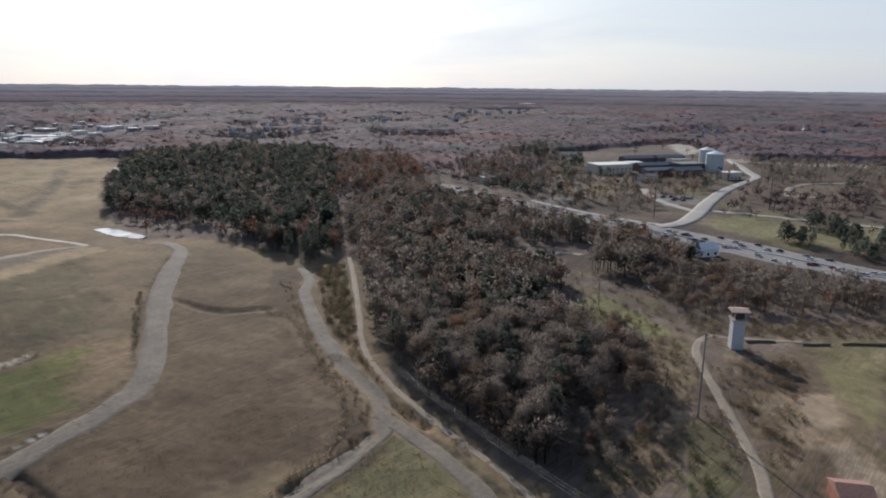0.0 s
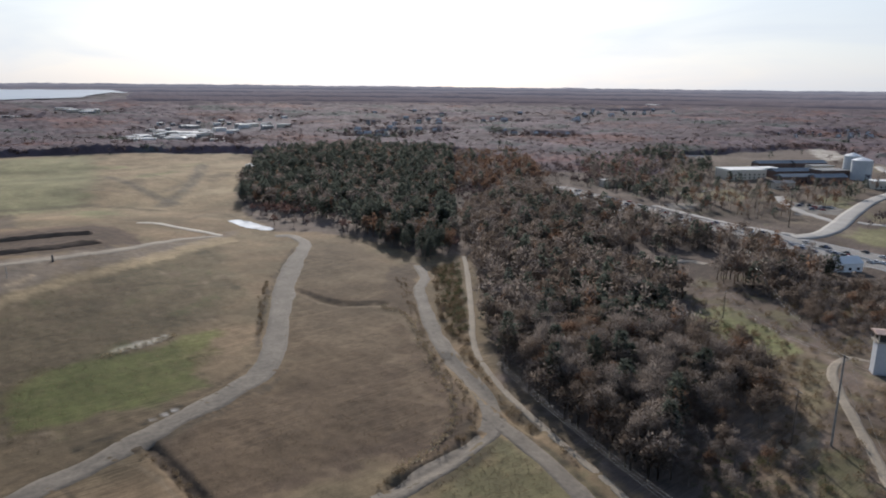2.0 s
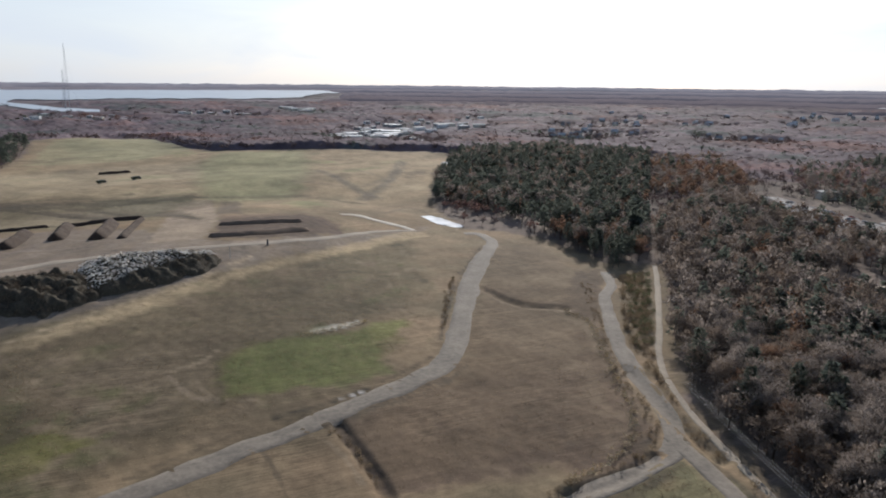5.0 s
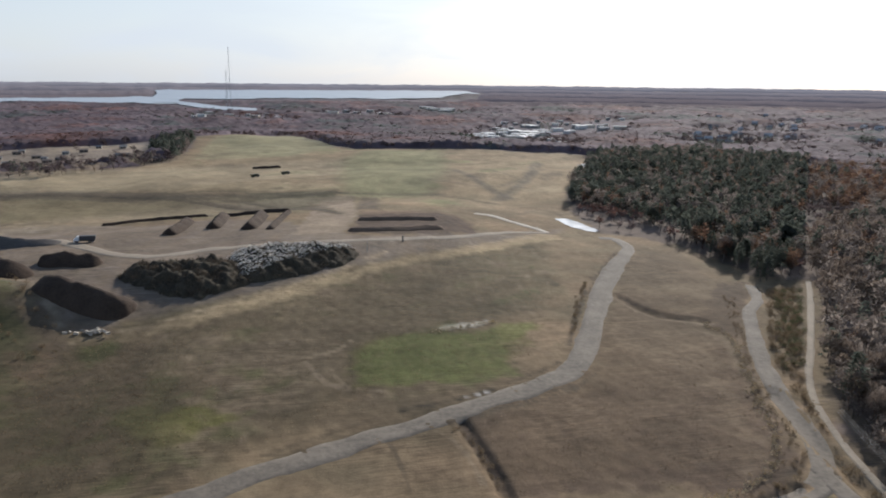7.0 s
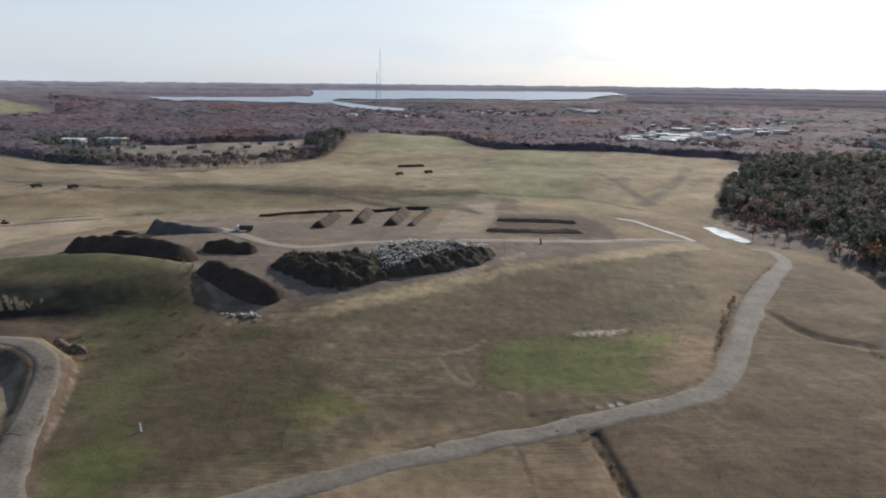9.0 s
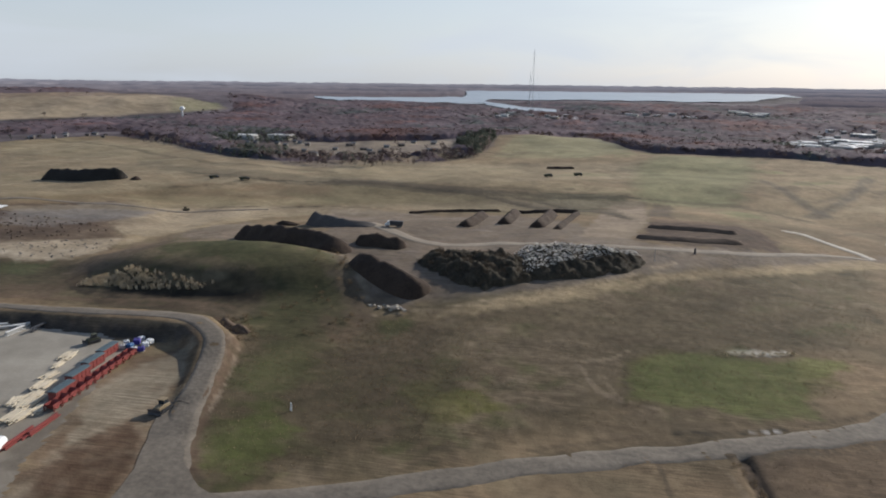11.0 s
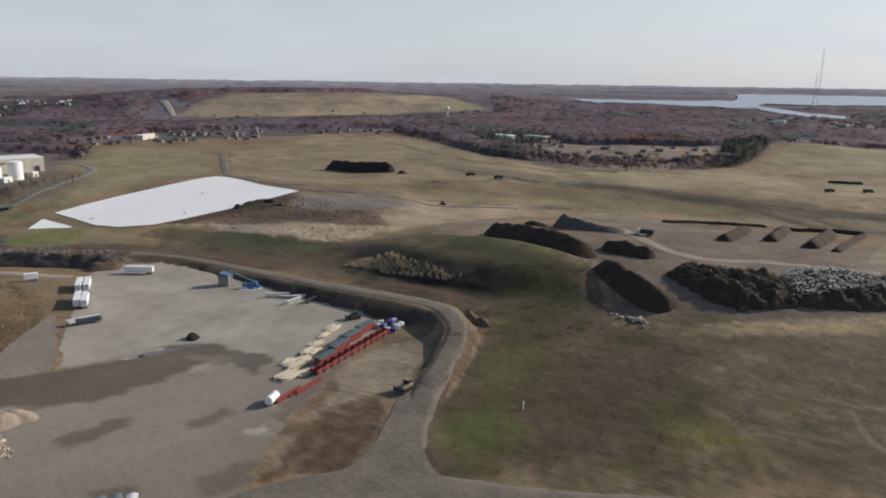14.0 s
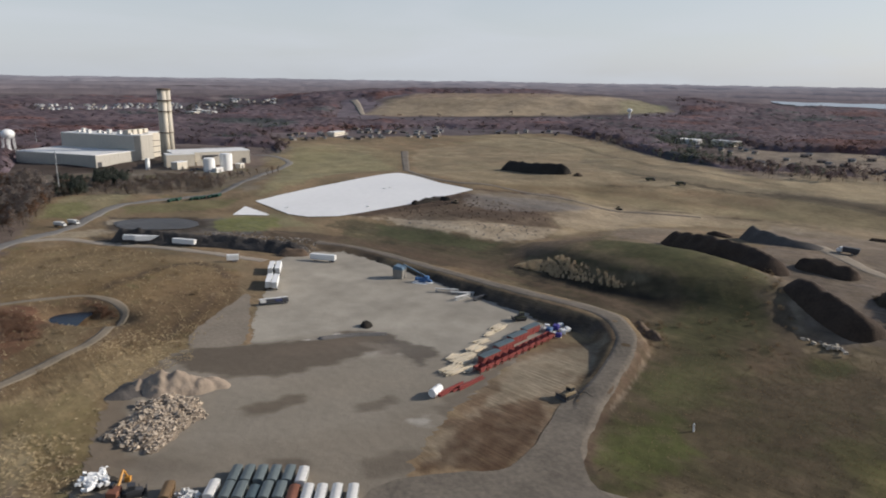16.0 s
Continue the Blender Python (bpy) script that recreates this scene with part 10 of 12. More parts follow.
settlement(((-1125.5, 847.1), (-1046.4, 999.3), (-916.4, 885.4), (-997.4, 758.5),), 22, 82, (9, 18), "low grey or brown building in a wooded row", "far houses", "house", 1.4, 3.0)


# ---------------------------------------------------------------- cars
def car(paint, label):
    ob = thing("car", label, "car", "cars on the highway")
    bm = bmesh.new()
    prism(bm, ((-2.25, 0.35), (2.25, 0.35), (2.3, 0.75), (1.2, 0.95), (-2.2, 1.0)), -0.9, 0.9)
    part("body", bm, paint, ob, bevel=0.05)
    bm = bmesh.new()
    prism(bm, ((-1.7, 1.0), (1.05, 0.97), (0.4, 1.45), (-1.2, 1.48)), -0.8, 0.8)
    cabin = part("cabin", bm, GLASS, ob)
    bm = bmesh.new()
    box(bm, -1.15, 0.35, -0.72, 0.72, 1.47, 1.53)
    part("car_roof", bm, paint, cabin)
    wheels(ob, [(x, s) for x in (-1.4, 1.4) for s in (-0.8, 0.8)], 0.34, 0.2)
    return ob


paints = [(mat("car_" + n, c, rough=0.3, vary=0.05, spec=0.5), n + "-painted car in queued traffic") for n, c in (("white", (0.75, 0.75, 0.75)), ("black", (0.02, 0.02, 0.022)), ("silver", (0.4, 0.41, 0.42)), ("red", (0.3, 0.03, 0.03)), ("dark-blue", (0.03, 0.05, 0.12)))]
hw = spline(HIGHWAY, 2.0)
r5 = random.Random(5)
models = []
for k in range(120):
    i = r5.randrange(4, len(hw) - 5)
    d_ = hw[i + 1] - hw[i]
    d_ = d_ / np.hypot(*d_)
    off = r5.choice((-13.0, -9.5, -6.0, -3.4, 3.4, 6.0, 9.5, 13.0)) + r5.uniform(-0.3, 0.3)
    x, y = hw[i] + np.array((d_[1], -d_[0])) * off
    m_ = on_ground((x, y), math.degrees(math.atan2(d_[1], d_[0])) + (180 if off < 0 else 0), 0.27)
    if len(models) < 5:
        models.append(car(*paints[len(models)]))
        models[-1].matrix_world = m_
    else:
        copy_thing(r5.choice(models), m_)
for k, p in enumerate(scatter(((616.0, 272.0), (613.0, 233.0), (588.0, 224.0), (572.0, 243.0),), 16, 6)):
    tagged(copy_thing(models[k % 5], on_ground(tuple(p), campus_turn)), group="cars parked at the campus")
for k, p in enumerate(scatter(((-738.6, 294.4), (-712.1, 387.6), (-660.5, 359.4), (-698.7, 286.6),), 12, 7)):
    tagged(copy_thing(models[k % 5], on_ground(tuple(p), plant_turn + 90 * (k % 2))), "dark or pale car parked at the plant", group="cars parked at the plant")
green_bin = rolloff(mat("bin_green", (0.03, 0.07, 0.05), vary=0.2), mat("bin_green", (0.03, 0.07, 0.05)), "dark green waste container in a row by the road")
green_bin.matrix_world = on_ground((-554.9, 232.1), 40)
for p in ((-557.2, 236.3), (-557.6, 239.8), (-550.0, 248.3), (-550.8, 251.6), (-548.3, 253.4), (-548.8, 256.6), (-546.1, 261.7), (-544.7, 265.0), (-543.3, 267.8)):
    copy_thing(green_bin, on_ground(p, 40))


# ---------------------------------------------------------------- trees
def rounded(v, tall):
    """Normals that swell from the heart of a crown, so that it takes light as one leafy mass."""
    n = v - np.array((0.0, 0.0, tall * 0.42))
    n = n / (np.linalg.norm(n, axis=1)[:, None] + 1e-6) + (0.0, 0.0, 0.25)
    return n / (np.linalg.norm(n, axis=1)[:, None] + 1e-6)


def mesh_np(name, verts, tris, material, normals=None):
    verts, tris = np.asarray(verts, np.float32), np.asarray(tris, np.int32)
    me = bpy.data.meshes.new(name)
    me.vertices.add(len(verts))
    me.vertices.foreach_set("co", verts.ravel())
    me.loops.add(tris.size)
    me.loops.foreach_set("vertex_index", tris.ravel())
    me.polygons.add(len(tris))
    me.polygons.foreach_set("loop_start", np.arange(len(tris), dtype=np.int32) * 3)
    me.update(calc_edges=True)
    if normals is not None:
        me.polygons.foreach_set("use_smooth", np.ones(len(tris), bool))
        me.attributes.new("custom_normal", "FLOAT_VECTOR", "POINT").data.foreach_set("vector", np.asarray(normals, np.float32).ravel())
    me.materials.append(material)
    return me


def tube(p, q, r0, r1, seg=4):
    p, q = np.asarray(p, float), np.asarray(q, float)
    d = (q - p) / (np.linalg.norm(q - p) + 1e-9)
    a = np.cross(d, (0.3, 0.9, 0.2))
    a /= np.linalg.norm(a) + 1e-9
    b = np.cross(d, a)
    k = np.arange(seg) * 2 * math.pi / seg
    ring = np.outer(np.cos(k), a) + np.outer(np.sin(k), b)
    v = np.concatenate([p + ring * r0, q + ring * r1])
    t = []
    for i in range(seg):
        j = (i + 1) % seg
        t += [(i, j, seg + j), (i, seg + j, seg + i)]
    return v, np.array(t)


def join(pieces):
    verts, tris, n = [], [], 0
    for v, t in pieces:
        verts.append(v)
        tris.append(t + n)
        n += len(v)
    return np.concatenate(verts), np.concatenate(tris)


def slivers(points, ways, long, wide, rng):
    """Thin leaf- or twig-like triangles at points, along ways."""
    n = len(points)
    ways = ways / (np.linalg.norm(ways, axis=1)[:, None] + 1e-9)
    side = np.cross(ways, rng.normal(size=(n, 3)))
    side /= np.linalg.norm(side, axis=1)[:, None] + 1e-9
    L = rng.uniform(0.6, 1.3, (n, 1)) * long
    W = rng.uniform(0.6, 1.3, (n, 1)) * wide
    v = np.stack([points - side * W / 2, points + side * W / 2, points + ways * L], 1).reshape(-1, 3)
    return v, np.arange(3 * n).reshape(-1, 3)


def bare_tree(seed, tall, spread, twigs, long, wide, limbs=9):
    """Trunk with limbs, and a crown of bare twigs with gaps."""
    rng = np.random.RandomState(seed)
    lean = rng.uniform(-0.06, 0.06, 2) * tall
    top = np.array((lean[0], lean[1], tall * 0.8))
    wood = [tube((0, 0, -0.5), top * 0.5, tall * 0.018, tall * 0.012, 5), tube(top * 0.5, top, tall * 0.012, tall * 0.004, 4)]
    tips, starts = [top], [top * 0.5]
    for k in range(limbs):
        z = rng.uniform(0.28, 0.85)
        s = top * z / 0.8 * 0.9
        a = k * 2.4 + rng.uniform(-0.5, 0.5)
        out = spread * rng.uniform(0.6, 1.0) * (1.15 - abs(z - 0.5))
        e = s + np.array((math.cos(a) * out, math.sin(a) * out, tall * rng.uniform(0.12, 0.34)))
        wood.append(tube(s, e, tall * 0.007, tall * 0.002, 3))
        tips.append(e)
        starts.append(s)
    # a crown of rounded lobes: twigs spring outward from each
    lobes = np.array([e * (0.8, 0.8, 1.0) for e in tips] + [top * 0.8])
    size = spread * rng.uniform(0.38, 0.62, len(lobes))
    i = rng.randint(0, len(lobes), twigs)
    way = rng.normal(size=(twigs, 3))
    way /= np.linalg.norm(way, axis=1)[:, None]
    p = lobes[i] + way * size[i][:, None] * rng.uniform(0.25, 1.0, (twigs, 1)) * (1, 1, 0.85)
    p[:, 2] = np.clip(p[:, 2], tall * 0.12, tall * 1.02)
    way = way + rng.normal(0, 0.5, (twigs, 3)) + (0, 0, 0.45)
    return join(wood), slivers(p, way, long, wide, rng)


def light_tree(seed, tall, spread, twigs, long, wide):
    """A small far tree: a thin trunk and a few lobes of twigs."""
    rng = np.random.RandomState(seed)
    lobes = np.array([(rng.uniform(-0.5, 0.5) * spread, rng.uniform(-0.5, 0.5) * spread, tall * rng.uniform(0.5, 0.82)) for _ in range(5)])
    way = rng.normal(size=(twigs, 3))
    way /= np.linalg.norm(way, axis=1)[:, None]
    p = lobes[rng.randint(0, 5, twigs)] + way * spread * 0.5 * rng.uniform(0.3, 1.0, (twigs, 1))
    return tube((0, 0, -0.5), (0, 0, tall * 0.8), tall * 0.016, tall * 0.005, 3), slivers(p, way + rng.normal(0, 0.5, (twigs, 3)) + (0, 0, 0.4), long, wide, rng)


def pine_tree(seed, tall, spread, tufts, long, wide):
    rng = np.random.RandomState(seed)
    wood = [tube((0, 0, -0.5), (0, 0, tall * 0.95), tall * 0.016, tall * 0.003, 5)]
    z = rng.uniform(0.16, 1.0, tufts) ** 0.8
    a = rng.uniform(0, 6.283, tufts)
    lob = 1 + 0.25 * np.sin(3 * a + seed) + 0.2 * np.sin(5 * a + 9 * z)
    r = spread * np.sqrt(np.clip(1.02 - z, 0, 1)) * rng.uniform(0.45, 1.0, tufts) * lob
    p = np.stack([np.cos(a) * r, np.sin(a) * r, z * tall], 1)
    way = np.stack([np.cos(a), np.sin(a), rng.uniform(-0.5, 0.7, tufts)], 1) + rng.normal(0, 0.4, (tufts, 3))
    return join(wood), slivers(p, way, long, wide, rng)


def bush(seed, tall, spread, bits, long, wide):
    rng = np.random.RandomState(seed)
    wood = [tube((0, 0, -0.2), (rng.uniform(-1, 1) * spread * 0.5, rng.uniform(-1, 1) * spread * 0.5, tall * 0.7), 0.06, 0.02, 3) for _ in range(4)]
    d = rng.normal(size=(bits, 3))
    d /= np.linalg.norm(d, axis=1)[:, None]
    p = d * rng.uniform(0.4, 1.0, (bits, 1)) * (spread, spread, tall * 0.5) + (0, 0, tall * 0.5)
    return join(wood), slivers(p, d + (0, 0, 0.6), long, wide, rng)


BARK = mat("bark", (0.15, 0.125, 0.108), rough=0.95, vary=0.25, size=0.5)
TWIG = mat("bare_twigs", (0.265, 0.226, 0.2), rough=1.0, through_light=0.6, vary=0.2, size=2.4, bump=0.0, spec=0.05, coarse=9)
RUSSET = mat("russet_leaves", (0.215, 0.133, 0.092), rough=1.0, through_light=0.55, vary=0.25, size=2.2, bump=0.0, spec=0.05, coarse=9)
NEEDLE = mat("pine_needles", (0.112, 0.128, 0.106), rough=0.9, through_light=0.6, vary=0.2, size=2.4, bump=0.0, spec=0.1, coarse=9)
SCRUB = mat("scrub", (0.2, 0.15, 0.095), rough=1.0, through_light=0.35, vary=0.45, size=1.0, bump=0.0, spec=0.05, coarse=9)
SCRUB_GREEN = mat("scrub_green", (0.11, 0.112, 0.06), rough=1.0, through_light=0.35, vary=0.4, size=1.0, bump=0.0, spec=0.05, coarse=9)

NEAR = {
    "bare": [bare_tree(s, 12.5 + s % 4, 4.3 + 0.4 * (s % 3), 1000, 1.0, 0.2, 11) for s in range(1, 7)],
    "brown": [bare_tree(s, 11 + s % 4, 4.0 + 0.4 * (s % 3), 900, 0.9, 0.24, 9) for s in range(14, 18)],
    "russet": [bare_tree(s, 12 + s % 3, 3.6, 560, 0.95, 0.34) for s in range(11, 14)],
    "pine": [pine_tree(s, 14 + s % 4, 4.3, 700, 1.2, 0.5) for s in range(21, 25)],
}
FAR = {
    "bare": [bare_tree(s, 12.5 + s % 4, 4.8, 120, 1.5, 0.7, 5) for s in range(31, 37)],
    "brown": [bare_tree(s, 11 + s % 4, 4.6, 120, 1.4, 0.75, 5) for s in range(37, 41)],
    "russet": [bare_tree(s, 12 + s % 3, 3.8, 80, 1.6, 0.9, 4) for s in range(41, 44)],
    "pine": [pine_tree(s, 14 + s % 4, 4.6, 130, 1.9, 1.25) for s in range(51, 57)],
}
LEAF = {"bare": TWIG, "brown": mat("brown_twigs", (0.215, 0.17, 0.138), rough=1.0, through_light=0.5, vary=0.36, size=2.4, bump=0.0, spec=0.05, coarse=9), "russet": RUSSET, "pine": NEEDLE}
TREE_LABEL = {"bare": "bare grey-brown winter tree in the wood", "brown": "brown leafless winter tree with dense twigs", "russet": "oak still holding russet leaves", "pine": "dark green pine in a dense stand"}
tree_models = {}
for sort, shapes in NEAR.items():
    tree_models[sort] = [(mesh_np("trunk", *wood, BARK), mesh_np("crown", *crown, LEAF[sort], rounded(crown[0], crown[0][:, 2].max()))) for wood, crown in shapes]
far_pool = {"bare": [], "brown": [], "russet": [], "pine": []}


def plant_tree(sort, k, x, y, s, turn):
    trunk, crown = tree_models[sort][k % len(tree_models[sort])]
    ob = thing("tree", TREE_LABEL[sort], "tree", "trees of the near wood")
    for nm, me in (("trunk", trunk), ("crown", crown)):
        o = new(nm, me)
        o.parent = ob
    ob.matrix_world = pose(x, y, ground(x, y), 0, 0, turn) @ Matrix.Diagonal((s, s, s * 1.0, 1))


def wood(poly, spacing, seed, mix, near=0, scale=(0.7, 1.15)):
    """Trees over an outline; the first `near` places closest to the open field get single trees."""
    xs, ys = np.array([p[0] for p in poly]), np.array([p[1] for p in poly])
    area = 0.5 * abs(np.dot(xs, np.roll(ys, 1)) - np.dot(ys, np.roll(xs, 1)))
    n = int(area / spacing ** 2)
    places = scatter(poly, max(n, 1), seed)
    places = places[np.argsort(np.hypot(places[:, 0] - 60, places[:, 1] - 60))]
    for line, half in ROAD_LINES:
        gap = half + (14.0 if half > 8 else 2.5)
        places = places[from_line(places[:, 0], places[:, 1], line) > gap]
    rng = np.random.RandomState(seed)
    sorts = [m[0] for m in mix]
    odds = np.array([m[1] for m in mix], float)
    for k, (x, y) in enumerate(places):
        clump = 0.5 + 0.5 * float(ripple(x, y, 45, 77))
        w = odds * (1 + (np.array([1.2 if s == "pine" else 0.0 for s in sorts]) * (clump - 0.5) * 2))
        w = np.clip(w, 0.001, None) * np.exp(1.3 * np.array([float(ripple(x, y, 42, 300 + len(s))) for s in sorts]))
        sort = sorts[rng.choice(len(sorts), p=np.clip(w, 0.001, None) / np.clip(w, 0.001, None).sum())]
        s, turn = rng.uniform(*scale), rng.uniform(0, 360)
        if k < near:
            plant_tree(sort, k, x, y, s, turn)
        else:
            far_pool[sort].append((x, y, s, turn, rng.randint(0, 99)))


WOOD_MAIN = ((271.7, 299.0), (201.5, 216.7), (178.1, 185.2), (164.9, 153.0), (158.3, 131.8), (147.3, 109.5), (148.5, 96.3), (157.2, 91.6), (181.6, 103.6), (190.5, 96.3), (193.1, 83.7), (212.1, 88.7), (247.3, 117.2), (248.9, 141.8), (270.1, 168.4), (312.5, 183.4), (340.0, 215.6), (392.2, 278.1), (425.0, 329.2), (484.3, 422.6), (479.8, 477.5), (362.3, 411.2), (282.5, 329.3),)
WOOD_PINE = ((269.2, 634.1), (303.1, 695.0), (376.1, 805.5), (539.7, 870.9), (648.1, 769.3), (449.4, 532.9), (290.8, 340.5), (256.7, 309.6), (240.8, 313.3), (244.3, 350.9), (257.3, 421.4), (244.2, 499.9), (233.2, 548.8),)
wood(WOOD_MAIN, 5.6, 1, (("bare", 0.46), ("brown", 0.34), ("pine", 0.13), ("russet", 0.07)), 230)
wood(WOOD_PINE, 6.6, 2, (("pine", 0.62), ("bare", 0.26), ("russet", 0.12)), 40)
wood(((602.0, 709.2), (716.0, 712.4), (534.2, 474.1), (459.8, 465.1), (430.4, 504.0),), 8.0, 3, (("russet", 0.75), ("bare", 0.2), ("pine", 0.05)))
wood(((479.8, 477.5), (488.4, 426.2), (416.9, 296.0), (357.6, 227.2), (341.1, 165.0), (387.5, 139.4), (446.7, 206.3), (445.2, 264.5), (467.2, 362.2), (526.8, 475.3),), 6.0, 4, (("bare", 0.45), ("brown", 0.35), ("russet", 0.1), ("pine", 0.1)))
wood(((347.9, 165.1), (378.9, 136.1), (394.1, 110.5), (391.8, 48.6), (358.8, 43.1), (320.5, 92.3), (302.7, 116.9),), 5.2, 5, (("bare", 0.4), ("brown", 0.5), ("russet", 0.1)), 20, (0.4, 0.8))
wood(((702.8, 594.3), (957.6, 619.6), (733.9, 417.7), (618.7, 344.4), (520.8, 310.8), (551.1, 428.0),), 10.0, 6, (("bare", 0.55), ("russet", 0.25), ("pine", 0.2)), 0, (0.6, 1.0))
wood(((658.6, 367.2), (747.2, 244.4), (623.5, 231.7), (577.9, 243.6), (525.9, 244.7), (514.5, 301.3),), 11, 7, (("bare", 0.5), ("russet", 0.35), ("pine", 0.15)), 0, (0.5, 0.9))
wood(((938.2, 309.9), (987.8, 147.6), (735.7, 105.9), (736.8, 176.3), (649.0, 195.6),), 10, 8, (("bare", 0.9), ("pine", 0.1)), 0, (0.4, 0.8))
wood(((453.1, 119.5), (465.9, 97.9), (499.5, 107.7), (486.1, 126.9)), 4.6, 9, (("pine", 0.9), ("bare", 0.1)), 0, (0.5, 0.85))
wood(((537.6, 122.5), (536.0, 109.4), (562.9, 117.6), (562.3, 127.0)), 5, 10, (("pine", 0.9), ("bare", 0.1)), 0, (0.6, 0.9))
wood(((529.7, 109.7), (494.4, 75.6), (525.7, 83.2), (559.6, 111.2)), 5.2, 11, (("pine", 0.9), ("bare", 0.1)), 0, (0.5, 0.85))
wood(((458.3, 85.9), (458.3, 61.8), (488.6, 71.5), (490.8, 89.2)), 5, 26, (("pine", 0.9), ("bare", 0.1)), 0, (0.35, 0.6))
wood(((490.5, 69.7), (492.2, 58.6), (520.9, 63.2), (521.2, 74.0)), 5, 27, (("pine", 0.9), ("bare", 0.1)), 0, (0.6, 0.9))
wood(((713.9, 422.6), (726.8, 412.0), (799.1, 453.7), (790.2, 466.8)), 9, 28, (("pine", 0.9), ("bare", 0.1)), 0, (0.7, 1.1))
wood(((745.6, 515.6), (761.5, 495.7), (852.5, 560.5), (835.6, 573.5)), 10, 29, (("pine", 0.9), ("bare", 0.1)), 0, (0.8, 1.2))
wood(((365.8, 183.1), (379.7, 159.7), (419.4, 179.4), (404.3, 199.4)), 6, 30, (("brown", 0.5), ("russet", 0.5)), 0, (0.7, 1.0))
wood(((-728.0, 149.6), (-711.6, 168.4), (-650.1, 169.2), (-594.4, 155.7), (-536.2, 128.3), (-494.3, 98.9),), 5.5, 12, (("bare", 0.6), ("russet", 0.4)), 20, (0.7, 1.1))
wood(((-626.5, 194.0), (-598.6, 220.9), (-589.7, 261.0), (-568.5, 284.7), (-637.0, 322.2), (-686.6, 304.6), (-684.4, 253.3), (-673.2, 211.4)), 4.6, 13, (("brown", 0.6), ("bare", 0.4)), 0, (0.3, 0.5))
wood(((-667.8, 209.6), (-659.6, 236.2), (-693.4, 251.4), (-721.9, 245.7), (-716.9, 228.2)), 4.2, 14, (("pine", 1.0),), 0, (0.45, 0.7))
wood(((-634.0, 167.7), (-629.6, 192.7), (-690.1, 214.4), (-720.8, 194.3)), 4.2, 34, (("pine", 0.6), ("brown", 0.4)), 0, (0.4, 0.65))
wood(((-648.0, 287.3), (-667.9, 404.1), (-611.2, 357.0), (-610.1, 280.9),), 9.0, 15, (("bare", 0.8), ("russet", 0.2)), 0, (0.3, 0.6))
wood(((-684.4, 992.1), (-470.0, 869.1), (-312.0, 738.3), (-224.1, 717.2), (-130.5, 845.3), (-129.7, 1011.0), (-166.2, 1017.2), (-223.1, 802.4), (-336.1, 832.2), (-496.3, 953.7), (-718.0, 1075.9),), 12.5, 16, (("bare", 0.85), ("russet", 0.1), ("pine", 0.05)), 0, (0.35, 0.65))
wood(((-172.8, 965.1), (-177.2, 1080.5), (-136.3, 1123.6), (-127.4, 1011.8), (-126.1, 859.7),), 8.0, 17, (("pine", 0.8), ("bare", 0.2)))
wood(((187.7, 109.5), (194.7, 88.4), (185.1, 70.8), (156.7, 61.4), (139.6, 71.5), (154.9, 89.2),), 7.5, 18, (("bare", 0.4), ("brown", 0.5), ("russet", 0.1)), 25, (0.35, 0.65))
wood(((236.7, 184.8), (273.6, 172.3), (248.0, 155.6), (225.3, 163.5),), 5.5, 19, (("pine", 1.0),), 8, (0.6, 0.9))
wood(((237.2, 236.1), (284.6, 222.9), (290.4, 183.2), (249.6, 154.3), (224.2, 162.6), (223.8, 187.4),), 8.5, 21, (("pine", 0.8), ("russet", 0.2)), 10, (0.6, 0.95))
wood(((171.0, 100.2), (196.1, 108.0), (187.0, 97.4), (168.7, 91.8),), 7.0, 20, (("pine", 0.6), ("bare", 0.4)), 8, (0.5, 0.8))

wood(((200.0, 209.7), (171.6, 172.5), (155.1, 137.2), (146.5, 111.7), (141.6, 92.8), (147.5, 84.8), (162.1, 96.1), (163.9, 121.5), (176.1, 156.7), (205.1, 207.2),), 5.0, 22, (("brown", 0.6), ("bare", 0.4)), 0, (0.5, 0.85))
wood(((160.7, 97.0), (191.4, 99.3), (191.2, 89.9), (157.8, 70.4), (138.3, 85.3),), 6.5, 23, (("brown", 0.6), ("bare", 0.3), ("russet", 0.1)), 12, (0.35, 0.6))
wood(((214.3, 142.8), (248.2, 132.1), (235.2, 111.3), (204.5, 98.9), (186.9, 108.3),), 8.0, 24, (("brown", 0.7), ("bare", 0.3)), 6, (0.35, 0.6))
wood(((201.0, 258.9), (188.5, 226.3), (171.8, 202.4), (168.1, 205.2),), 5.5, 25, (("pine", 0.5), ("brown", 0.5)), 0, (0.25, 0.45))

